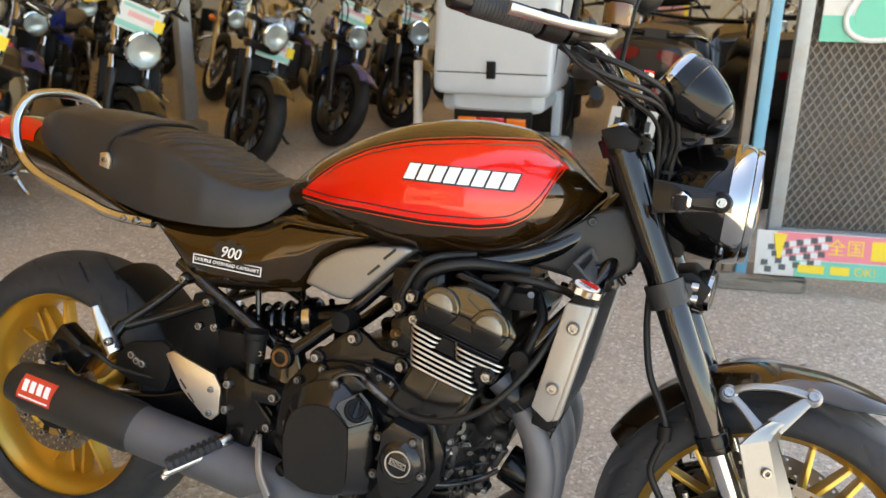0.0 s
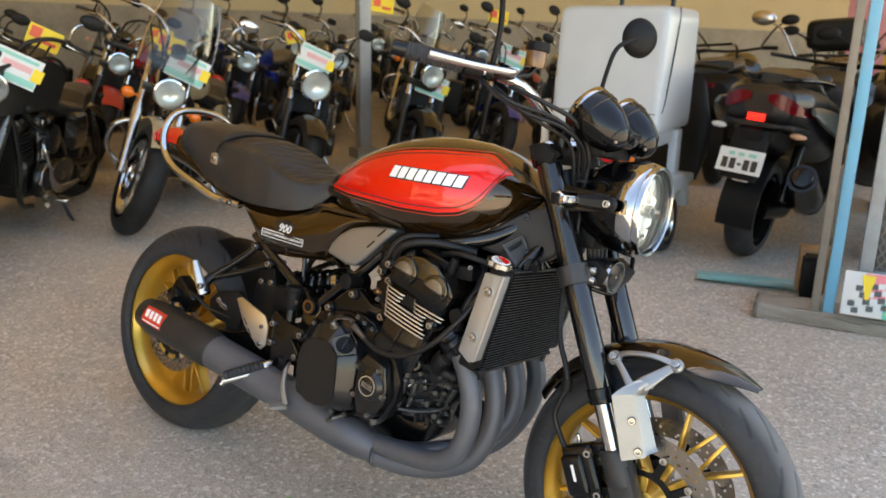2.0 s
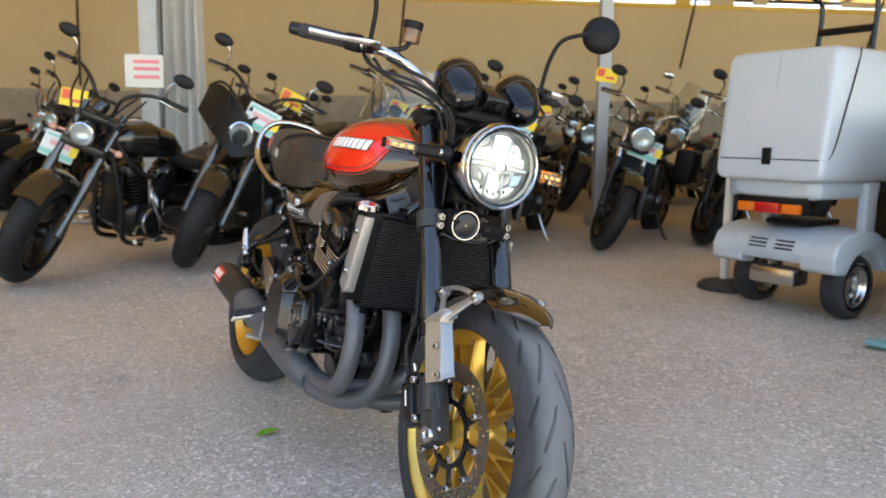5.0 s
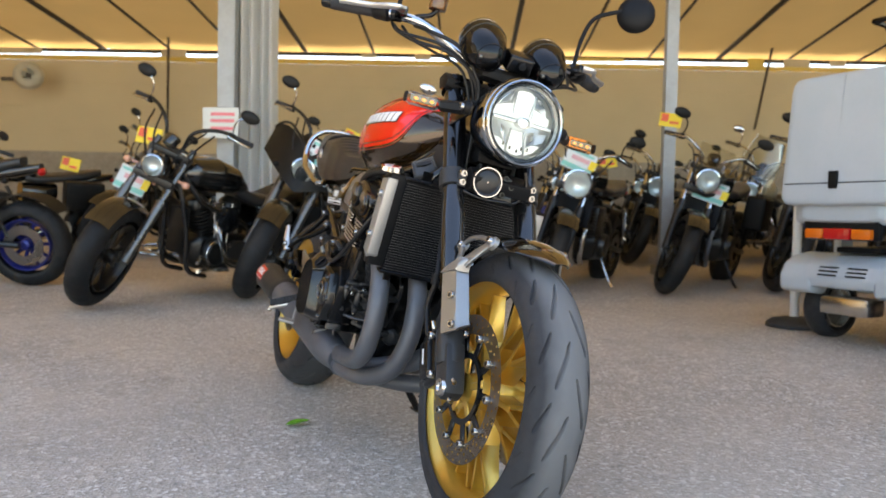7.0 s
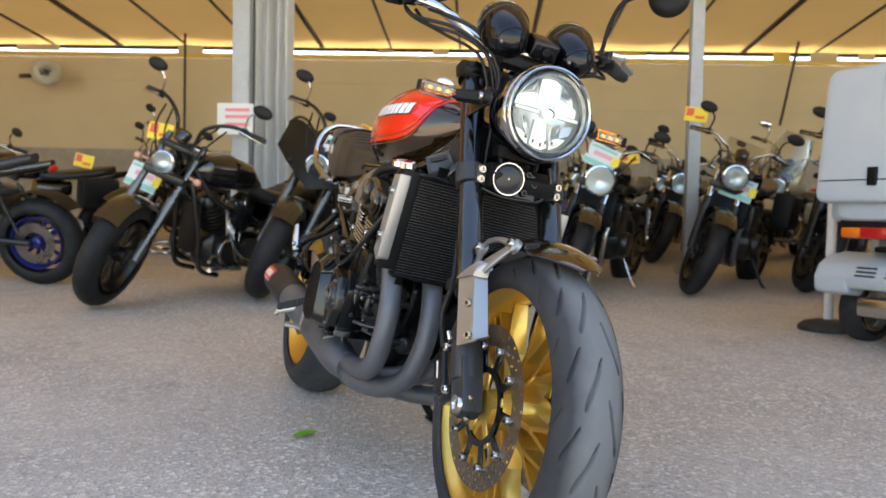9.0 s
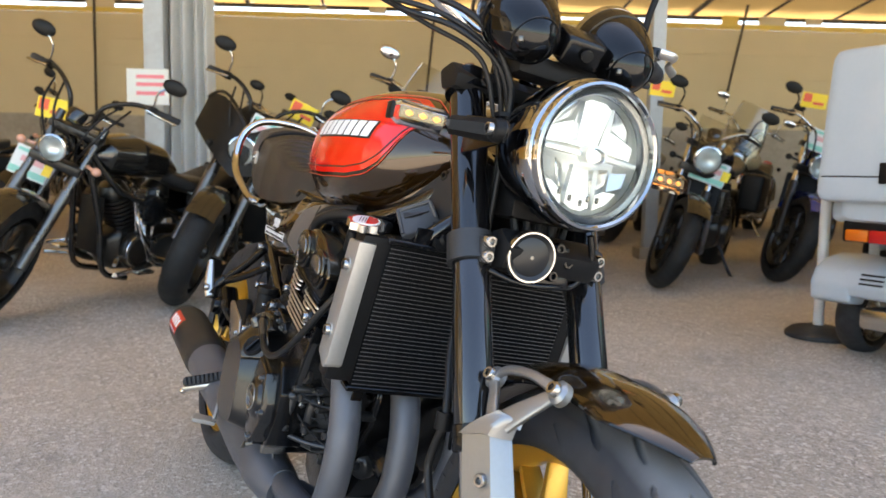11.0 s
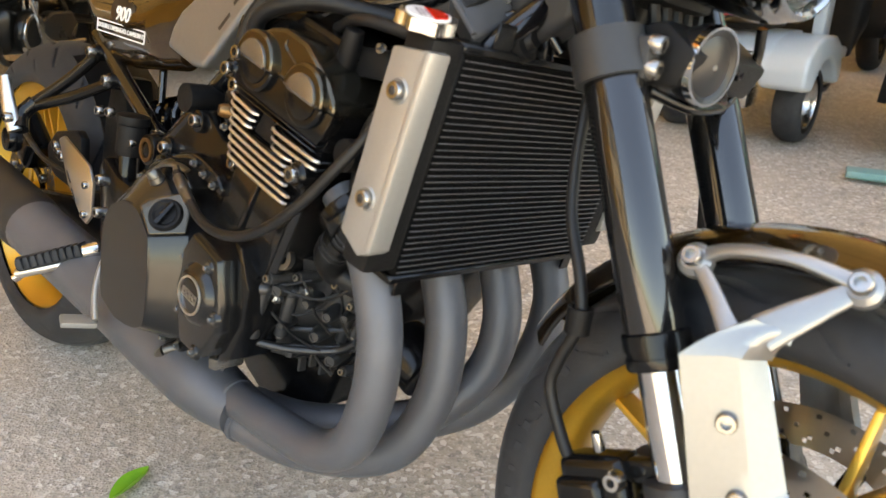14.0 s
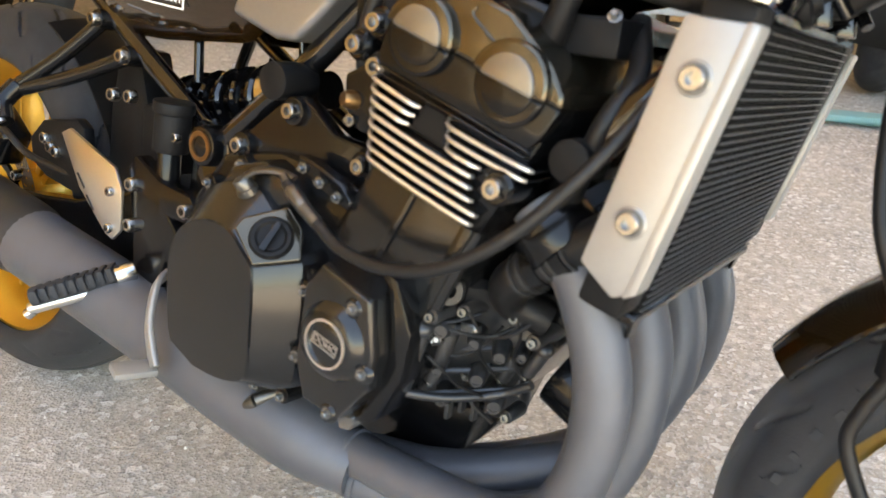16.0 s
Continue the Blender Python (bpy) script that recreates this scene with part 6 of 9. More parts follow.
    gd = P("fork_guard", sheet(guard, 16, 12, .0065), ALU_CAST, "cast silver fender stay", sharp=32, steer=True)
    n_left, n_right = Vector((1.441, side * .1125, .5495)), Vector((1.468, side * .0985, .5400))

    def neck(u, v):
        """The plate runs up into the front arm; its rear edge slopes, its front edge curves."""
        w = v * 2
        k = 0 if w < 1 else 1
        a, b = g_top[k].lerp(g_top[k + 1], w - k), n_left.lerp(n_right, v)
        c = a.lerp(b, .35) + Vector((0, 0, .006 + .010 * v))
        return a * (1 - u) ** 2 + c * (2 * u * (1 - u)) + b * u * u
    P("guard_neck", sheet(neck, 12, 12, .0065), ALU_CAST, "", gd, 50, steer=True)
    for pts, ws in (([(1.433, side * .1165, .526), (1.416, side * .1085, .543), (1.397, side * .0985, .560), (1.379, side * .090, .573)], [.020, .015, .013, .013]),
                    ([(1.448, side * .1090, .538), (1.463, side * .1015, .553), (1.482, side * .0905, .571), (1.498, side * .0820, .586)], [.030, .026, .020, .016])):
        P("guard_arm", strap(pts, ws, .0085, Vector((.25, side, .40))), ALU_CAST, "", gd, steer=True)
    P("guard_arm", strap([(1.378, side * .087, .575), (1.405, side * .0895, .589), (1.452, side * .0875, .595), (1.499, side * .081, .588)], [.014, .011, .011, .014], .009, Vector((0, side, .8))), ALU_CAST, "", gd, steer=True)
    for p in ((1.4440, .1225, .4680), (1.4645, .1195, .4110)):
        bolt(gd, STEER @ Vector((p[0], side * p[1], p[2])), (.31, side * .95, 0), BOLT)
    for p in ((1.377, .090, .574), (1.499, .082, .587)):
        P("guard_eye", lathe([(0, .005), (.010, .005), (.0145, .001), (.0145, -.008), (0, -.008)], 24, axis_matrix((p[0], side * p[1], p[2]), (0, side, .45))), ALU_CAST, "", gd, steer=True)
        bolt(gd, STEER @ Vector((p[0], side * (p[1] + .005), p[2] + .003)), (0, side, .45), BOLT)
    # caliper
    ccm = Matrix.Translation((1.352, side * .088, .322)) @ Matrix.Rotation(radians(-24), 4, 'Y')
    ca = P("brake_caliper", join(box((0, 0, 0), (.070, .040, .120), .012, 3, ccm), box((-.012, -side * .0, .0), (.050, .056, .085), .010, 3, ccm), box((.052, 0, -.040), (.05, .022, .022), .006, 2, ccm), box((.056, 0, .046), (.05, .022, .022), .006, 2, ccm)), BLACK_SATIN, "black radial brake caliper", steer=True)
    P("caliper_mark", box((-.012, side * .0284, .006), (.006, .0008, .034), 0, 1, ccm), WHITE_INK, "", ca, steer=True)
    for dz in (-.042, .042):
        P("caliper_pin", lathe([(.004, .006), (.0075, .006), (.0095, .002), (.0095, -.006), (.004, -.006)], 18, axis_matrix(ccm @ Vector((.030, side * .028, dz)), (0, side, 0)), True), STEEL, "", ca, steer=True)
    P("bleed_nipple", rod((1.335, side * .10, .385), (1.330, side * .105, .402), .0055, .0045, 10, .001), STEEL, "", ca, steer=True)
P("lower_yoke", prism([(1.235, .745), (1.30, .760), (1.335, .735), (1.32, .705), (1.26, .700)], -.075, .075, .008), BLACK_MATT, steer=True)
P("upper_yoke", prism([(1.135, .975), (1.17, .985), (1.20, .965), (1.195, .945), (1.15, .945)], -.13, .13, .006), BLACK_MATT, "black top yoke", steer=True)
P("steering_nut", rod((1.168, 0, .975), (1.163, 0, .995), .020, .018, 6, .002), CHROME, steer=True)
P("front_brake_hose", tube([(1.235, -.06, .735), (1.238, -.075, .66), (1.252, -.088, .585), (1.278, -.095, .530), (1.288, -.098, .490), (1.276, -.100, .450), (1.272, -.100, .420), (1.295, -.098, .375), (1.315, -.098, .352)], .0060, 12, 8), HOSE, "black front brake hose", steer=True)
P("hose_grommet", lathe([(.008, -.012), (.012, -.012), (.012, .012), (.008, .012)], 18, axis_matrix((1.287, -.098, .492), (0, 0, 1)), True), BLACK_MATT, steer=True)
P("front_brake_hose", tube([(1.245, .06, .735), (1.285, .085, .64), (1.30, .092, .56), (1.31, .098, .49), (1.30, .100, .42), (1.32, .098, .352)], .006, 10, 8), HOSE, "black front brake hose", steer=True)

# front fender
def fender_point(u, v):
    a = radians(150 - 92 * u)
    w = .066 * min(1, .62 + u * 2.2) * (1 if u < .82 else 1 - .78 * ((u - .82) / .18) ** 1.6)
    y = -1 + 2 * v
    drop = .026 if u < .82 else .026 - .022 * ((u - .82) / .18)
    r = .318 + .006 * math.sin(math.pi * u) - drop * abs(y) ** 2.6 + (.010 * max(0, u - .7) / .3)
    return Vector((FAX.x + r * math.cos(a), w * y, FAX.z + r * math.sin(a)))


fend = P("front_fender", sheet(fender_point, 60, 24, -.0028), BROWN, "glossy brown front fender", sharp=60, steer=True)
for side in (-1, 1):
    P("fender_edge", tube([fender_point(i / 40, 0 if side < 0 else 1) for i in range(41)], .0026, 8, 1, smooth=False), BLACK_GLOSS, "", fend, steer=True)
P("fender_sticker", sheet(lambda u, v: fender_point(.79 + .036 * (u * 2 - 1) * math.sqrt(max(0, 1 - (2 * v - 1) ** 2)), .33 + .12 * (2 * v - 1)) + Vector((.0012, 0, .0018)), 10, 12), ALU_CAST, "small round silver badge", fend, steer=True)

# horn
hm = axis_matrix((1.330, -.039, .727), (.93, -.12, -.1))
horn = P("horn", lathe([(0, .005), (.007, .0048), (.020, .003), (.026, .001), (.029, .003), (.0325, .004), (.034, -.003), (.0345, -.010), (.030, -.022), (0, -.026)], 40, hm), HORN_GREY, "black disc horn with a chrome rim", steer=True)
P("horn_rim", lathe([(.0315, .0045), (.0340, .0045), (.0352, -.002), (.0335, -.004), (.0315, .002)], 40, hm, True), RIM_CHROME, "chrome rim", horn, steer=True)
P("horn_nut", lathe([(0, .0055), (.0025, .0055), (.0035, .004), (0, .002)], 12, hm), PLUG_GREY, "", horn, steer=True)
P("horn_bracket", box((1.300, -.01, .742), (.05, .07, .012), .003), BLACK_SATIN, steer=True)
for p in ((1.322, .006, .745), (1.326, .020, .728), (1.322, .002, .707)):
    bolt(bike, p, (1, 0, 0), BOLT_DARK)
P("brake_union", box((1.305, .01, .70), (.03, .05, .02), .004), BLACK_SATIN, steer=True)
P("brake_pipe", tube([(1.300, -.08, .700), (1.318, -.04, .690), (1.318, .01, .692), (1.312, .05, .700), (1.325, .062, .735), (1.33, .05, .77)], .005, 10, 6), BLACK_SATIN, steer=True)

# headlamp
HX, HZ = 1.362, .870
hm = axis_matrix((HX, .003, HZ), (1, 0, -.06))
lamp = P("headlamp", lathe([(.0975, -.020), (.0985, -.024), (.0980, -.036), (.0960, -.052), (.0915, -.078), (.0850, -.097), (.0760, -.114), (.0640, -.129), (.0500, -.140), (.0300, -.149), (0, -.152)], 64, hm, caps=False), POD_BLACK, "round headlamp with chrome rim in a gloss black shell", steer=True)
P("lamp_rim", lathe([(.0860, .010), (.0880, .0175), (.0910, .0205), (.0945, .0190), (.0965, .0140), (.0970, .0095), (.0960, .0080), (.0975, .0060), (.0995, .0020), (.1008, -.0080), (.1008, -.0180), (.1000, -.0240), (.0980, -.0250), (.0945, -.0200), (.0880, .0040)], 72, hm, True), RIM_CHROME, "broad chrome rim", lamp, 30, steer=True)
P("lamp_inner_ring", lathe([(.0870, .0095), (.0790, .0080), (.0775, .0040), (.0775, -.0040), (.0870, -.0040)], 64, hm, True), LAMP_RING, "grey inner ring", lamp, 30, steer=True)
P("lamp_reflector", lathe([(.0860, .002), (.0800, -.016), (.064, -.034), (.040, -.046), (0, -.050)], 56, hm, caps=False), LAMP_BOWL, "chrome reflector bowl", lamp, 15, steer=True)


def lamp_facet(outline, tilt_x, tilt_y, depth, mat, label=""):
    """A thin mirror plate inside the lamp; outline in x across and y up."""
    cx, cy = sum(p[0] for p in outline) / len(outline), sum(p[1] for p in outline) / len(outline)
    m2 = hm @ Matrix.Translation((cx, cy, depth)) @ Matrix.Rotation(tilt_x, 4, 'X') @ Matrix.Rotation(tilt_y, 4, 'Y')
    bmf = prism([(x - cx, y - cy) for x, y in outline], -.0012, .0012, .0006, 1)
    bmf.transform(m2 @ Matrix(((1, 0, 0, 0), (0, 0, 1, 0), (0, 1, 0, 0), (0, 0, 0, 1))))
    return P("lamp_facet", bmf, mat, label, lamp, steer=True)


# upper half: three lit plates between two mirror corners
lamp_facet([(-.0235, .010), (.0235, .010), (.0240, .066), (.0120, .0725), (-.0120, .0725), (-.0240, .066)], .30, 0, -.016, LAMP_ON, "lit white plate")
for k in (-1, 1):
    lamp_facet([(k * .0250, .010), (k * .0720, .008), (k * .0700, .026), (k * .0480, .034), (k * .0255, .040)], .22, -k * .28, -.016, LAMP_ON, "lit white plate")
    lamp_facet([(k * .0260, .043), (k * .0480, .037), (k * .0660, .030), (k * .0560, .048), (k * .0400, .061), (k * .0265, .067)], .45, -k * .45, -.014, REFLECTOR, "mirror plate")
    # lower half: side mirrors, small steps
    lamp_facet([(k * .0200, -.013), (k * .0460, -.012), (k * .0420, -.034), (k * .0210, -.048)], -.30, -k * .65, -.020, REFLECTOR, "mirror plate")
    lamp_facet([(k * .0480, -.012), (k * .0730, -.010), (k * .0660, -.032), (k * .0440, -.040)], -.25, -k * .35, -.014, LAMP_BOWL, "mirror plate")
    lamp_facet([(k * .0230, -.050), (k * .0430, -.040), (k * .0600, -.042), (k * .0450, -.058), (k * .0250, -.068)], -.40, -k * .30, -.012, LAMP_ON, "lit white plate")
    P("lamp_divider", box((k * .0240, .041, -.009), (.0012, .052, .010), .0004, 1, hm), LAMP_BOWL, "", lamp, steer=True)
    P("lamp_divider", box((k * .0190, -.042, -.010), (.0012, .052, .010), .0004, 1, hm @ Matrix.Rotation(k * .06, 4, 'Z')), LAMP_BOWL, "", lamp, steer=True)
lamp_facet([(-.0170, -.016), (.0170, -.016), (.0200, -.066), (.0080, -.0730), (-.0080, -.0730), (-.0200, -.066)], -.28, 0, -.015, LAMP_ON, "lit white plate")
for x, y in ((-.014, -.058), (.004, -.062), (.015, -.055), (.030, -.054), (-.032, -.052)):
    P("lamp_stud", box((x, y, -.0075), (.0045, .0085, .004), .001, 1, hm), PLUG_GREY, "", lamp, steer=True)
P("lamp_bar", box((0, 0, -.002), (.148, .0075, .010), .0025, 2, hm), LAMP_BOWL, "slim bar across the lamp", lamp, steer=True)
P("lamp_oval", lathe([(.0135, .0125), (.0170, .0120), (.0185, .0080), (.0190, -.004), (.0140, -.004)], 32, hm @ Matrix.Diagonal((1, .74, 1, 1)), True), LAMP_BOWL, "oval lamp centre", lamp, steer=True)
P("lamp_core", lathe([(0, .0095), (.0125, .0080), (.0140, .0040), (.0140, -.004), (0, -.004)], 24, hm @ Matrix.Diagonal((1, .74, 1, 1))), REFLECTOR, "", lamp, steer=True)
glass = P("lamp_glass", lathe([(.0860, .0100), (.0780, .0165), (.06, .0230), (.03, .0285), (0, .0300)], 56, hm, caps=False), GLASS, "clear domed glass", lamp, steer=True)
glass.visible_shadow = False
P("lamp_mount", box((1.25, 0, .80), (.06, .10, .05), .01), BLACK_MATT, steer=True)

# twin gauges
for side in (-1, 1):
    gm = axis_matrix((1.240, side * .081, 1.060), (.79, 0, -.61))
    ga = P("gauge", lathe([(.0470, -.002), (.0525, -.001), (.0535, .010), (.0535, .018), (.0530, .028), (.0515, .040), (.0485, .053), (.0445, .066), (.0390, .079), (.0320, .090), (.0240, .099), (.0150, .105), (.0070, .1082), (0, .109)], 56, gm), POD_BLACK, "gloss black egg shaped gauge pod", sharp=60, steer=True)
    P("gauge_rim", lathe([(.0440, -.016), (.0505, -.015), (.0530, -.010), (.0530, -.001), (.0500, .0), (.0460, -.010)], 56, gm, True), RIM_CHROME, "chrome dial ring", ga, steer=True)
    P("gauge_band", lathe([(.0525, .0100), (.0552, .0112), (.0552, .0240), (.0528, .0255)], 56, gm, True), BLACK_SATIN, "black clamp band", ga, steer=True)
    P("nose_seam", lathe([(.0330, .0884), (.0345, .0880), (.0340, .0898), (.0325, .0900)], 56, gm, True), BLACK_SATIN, "", ga, steer=True)
    P("gauge_dial", lathe([(0, -.008), (.045, -.008), (.045, -.004), (0, -.004)], 36, gm), BLACK_MATT, "", ga, steer=True)
    bolt(ga, STEER @ (gm @ Vector((-.026, 0, .098))), (.1, 0, -1), BOLT_TINY)
P("bridge_hole", rod((1.314, .0, 1.008), (1.318, .0, 1.005), .0085, .0085, 20), BLACK_INK, steer=True)
P("gauge_bridge", box((1.288, 0, 1.022), (.052, .066, .042), .010, 3, Matrix.Translation((1.288, 0, 1.022)) @ Matrix.Rotation(.6, 4, 'Y') @ Matrix.Translation((-1.288, 0, -1.022))), BLACK_SATIN, "black warning lamp bridge", steer=True)
P("gauge_stay", box((1.255, 0, .985), (.05, .16, .03), .008), BLACK_MATT, steer=True)

# handlebar
BAR = [(1.175, 0, 1.022), (1.172, .05, 1.022), (1.160, .105, 1.040), (1.142, .165, 1.078), (1.120, .215, 1.098), (1.075, .285, 1.108), (.975, .405, 1.122)]
bar = P("handlebar", tube([(x, -y, z) for x, y, z in BAR[::-1]] + BAR[1:], .0125, 16, 6), CHROME, "polished silver handlebar", steer=True)
for side in (-1, 1):
    gv = Vector((-.100, side * .120, .014)).normalized()
    g0 = Vector((1.062, side * .300, 1.110))
    P("grip", lathe([(0, 0)] + [(.0162 + (.0016 if k % 2 else 0), .115 * k / 40) for k in range(41)] + [(0, .115)], 24, axis_matrix(g0, gv)), RUBBER, "black ribbed rubber grip", bar, steer=True)
    P("bar_end", rod(g0 + gv * .115, g0 + gv * .143, .0165, .0150, 20, .003), BLACK_SATIN, "", bar, steer=True)
    sw = g0 - gv * .022
    P("switch_housing", rod(sw - gv * .020, sw + gv * .020, .022, .021, 20, .004), BLACK_MATT, "black switch housing", bar, steer=True)
    P("perch", join(rod(sw - gv * .052, sw - gv * .028, .018, .018, 20, .003), box(sw - gv * .04 + Vector((.028, 0, -.002)), (.045, .022, .022), .006)), BLACK_SATIN, "", bar, steer=True)
    lv = sw - gv * .04 + Vector((.052, 0, -.002))
    P("lever", tube([lv, lv + Vector((.006, side * .03, -.002)), lv + gv * .09 + Vector((.004, 0, -.004)), lv + gv * .165 + Vector((-.004, side * .006, -.004))], [.010, .008, .007, .0085], 12, 6, flat=.55), ALU, "silver lever", bar, steer=True)
    mb = sw - gv * .04 + Vector((0, 0, .016))
    mh = Vector((1.126, side * .400, 1.303))
    mr = P("mirror", tube([mb, mb + Vector((.010, side * .004, .075)), mb + Vector((.018, side * .028, .135)), mh + Vector((.012, side * -.055, -.012))], .0058, 10, 8), BLACK_MATT, "round black mirror on a thin stem", bar, steer=True)
    mm2 = axis_matrix(mh, (.80, -.58, -.05) if side > 0 else (.95, -.30, -.05))
    P("mirror_head", lathe([(0, .016), (.030, .013), (.047, .004), (.0515, -.006), (.050, -.010), (0, -.010)], 40, mm2), BLACK_MATT, "", mr, steer=True)
    P("mirror_glass", lathe([(0, -.0105), (.0475, -.0105), (.0475, -.0125), (0, -.0125)], 36, mm2), CHROME, "", mr, steer=True)
    P("riser", rod((1.168, side * .045, .965), (1.173, side * .045, 1.028), .017, .017, 20, .003), BLACK_SATIN, "", bar, steer=True)
res = P("brake_fluid_cup", rod((1.150, -.172, 1.128), (1.152, -.172, 1.160), .0215, .0225, 28, .002), SMOKE, "smoked brake fluid cup with a black lid", steer=True)
P("cup_lid", rod((1.152, -.172, 1.160), (1.153, -.172, 1.178), .0245, .0245, 28, .002), BLACK_MATT, "", res, steer=True)
P("cup_stay", tube([(1.150, -.172, 1.128), (1.145, -.185, 1.112), (1.125, -.215, 1.104)], .006, 10, 4), BLACK_SATIN, "", res, steer=True)
# cables round the headstock
for k, pts in enumerate(([(1.085, -.255, 1.085), (1.15, -.245, 1.050), (1.215, -.17, 1.03), (1.235, -.10, .99), (1.225, -.060, .90), (1.215, -.05, .80)],
                         [(1.10, -.235, 1.08), (1.17, -.22, 1.035), (1.225, -.155, 1.015), (1.245, -.09, .975), (1.235, -.055, .90), (1.225, -.045, .80)],
                         [(1.120, -.21, 1.085), (1.19, -.19, 1.06), (1.238, -.13, 1.03), (1.252, -.08, .97), (1.245, -.062, .91), (1.24, -.06, .735)],
                         [(1.078, -.262, 1.100), (1.118, -.250, 1.060), (1.185, -.185, 1.020), (1.222, -.11, .985), (1.226, -.07, .90)],
                         [(1.085, .255, 1.085), (1.15, .245, 1.045), (1.215, .17, 1.02), (1.235, .10, .98), (1.222, .06, .88)],
                         [(1.11, .23, 1.085), (1.18, .20, 1.04), (1.235, .13, 1.01), (1.245, .07, .94), (1.235, .06, .80)])):
    P("cable", tube(pts, (.0040, .0040, .0048, .0036, .0040, .0040)[k], 10, 8), HOSE, "black control cable", steer=True)
P("cable_tie", lathe([(.016, -.003), (.0185, -.003), (.0185, .003), (.016, .003)], 20, axis_matrix((1.238, -.060, .915), (0, 0, 1)), True), BLACK_MATT, steer=True)
P("wire_loom", join(*[tube([(1.24 + .008 * k, -.03 + .02 * k, .93), (1.25, -.04 + .025 * k, .85 - .01 * k), (1.262, -.035 + .022 * k, .78), (1.27, -.02 + .015 * k, .72)], .006, 8, 5) for k in range(5)]), HOSE, "bundle of black wires behind the headlamp", steer=True)

# ---- parked motorcycles behind ----
CARD_WHITE = material("white price card", (.64, .66, .64), .4, vary=.03)
CARD_GREEN = material("green printed band", (.22, .52, .44), .4, vary=.05)
CARD_YELLOW = material("yellow printed tag", (.80, .58, .02), .4, vary=.05)
CARD_RED = material("red printed tag", (.70, .10, .03), .4, vary=.05)
PINK_INK = material("pink print", (.66, .36, .36), .4, vary=.05)
BLUE_RIM = material("blue painted rim", (.012, .02, .16), .35, .3, .5)
BLUE_PAINT_BIKE = material("dark blue tank paint", (.01, .025, .16), .25, 0, 1, .03, .1, 400)
CREAM_PAINT = material("cream tank paint", (.34, .275, .165), .3, 0, .8, .05, .08, 200)
RED_PAINT_BIKE = material("red tank paint", (.35, .01, .015), .28, 0, 1, .03, .1, 400)
GREY_PLASTIC = material("dark grey scooter plastic", (.012, .0125, .013), .42, 0, .3, .2, .1, 80)
WHITE_PLASTIC = material("white moulded plastic", (.435, .49, .53), .35, 0, .35, .15, .03, 60, stain=(.60, .62, .63), stain_scale=2, stain_amount=.3)
PEACH = material("pale peach lens", (.60, .30, .20), .2, 0, .5, vary=.05)
TAN = material("tan leather", (.28, .17, .08), .5, vary=.15, grain=60)


# Dust tone also carries the brown light the parked bikes reflect.
PARK_SATIN = material("dusty satin black metal with reflected brown", (.009, .0084, .0078), .30, .2, .10, .12, .25, 40, .1, 300, stain=(.045, .037, .027), stain_scale=9, stain_amount=.3)
PARK_MATT = material("dusty black plastic with reflected brown", (.008, .0077, .0072), .46, 0, 0, .3, .25, 40, .15, 400, spec=.25, stain=(.035, .029, .021), stain_scale=9, stain_amount=.3)
PARK_GLOSS = material("black tank paint with dust and reflected brown", (.006, .0058, .0056), .16, 0, .8, .04, .2, 60, stain=(.035, .03, .022), stain_scale=7, stain_amount=.25)
PARK_FORK = material("dull dark fork metal", (.16, .155, .145), .28, .9, 0, .1, .1, 120, rough_vary=.3)
PARK_TYRE = material("dusty black parked tyre", (.013, .013, .0135), .58, 0, 0, .3, .25, 60, .25, 600, stain=(.05, .047, .042), stain_scale=9, stain_amount=.4, spec=.25)


def simple_wheel(root, c, R, wide, rim_mat, m, spokes, wire, disc_y):
    """Tyre, rim, hub and spokes of a parked motorcycle."""
    r_rim = R - wide * .80
    rim = part("wheel", rim_mesh(r_rim, wide * .42, 40), rim_mat, root, "", 40, m @ Matrix.Translation(c))
    M = m @ Matrix.Translation(c)
    part("tyre", tyre_mesh(R - wide * .5, wide * .5, wide * .5, 110, 14, slashes(22, .6, .1, .95, .12, .005)), PARK_TYRE, rim, "black tyre", 32, M)
    hub = lathe([(.02, -.07), (.035, -.06), (.045, -.02), (.045, .02), (.035, .06), (.02, .07)], 20, Matrix.Rotation(radians(90), 4, 'X'))
    for k in range(spokes):
        a = 2 * math.pi * k / spokes
        off = (.35 if k % 2 else -.35) if wire else 0
        hub = join(hub, rod((.03 * math.cos(a + off), (.03 if k % 2 else -.03) if wire else 0, .03 * math.sin(a + off)), ((r_rim - .02) * math.cos(a), 0, (r_rim - .02) * math.sin(a)), .0028 if wire else .016, .0028 if wire else .012, 6))
    part("spokes", hub, STEEL if wire else rim_mat, rim, "", 30, M)
    if disc_y:
        part("brake_disc", drilled_disc(.075, .14, .005, 60, False), DISC, rim, "", 30, M @ Matrix.Translation((0, disc_y, 0)))
    return rim


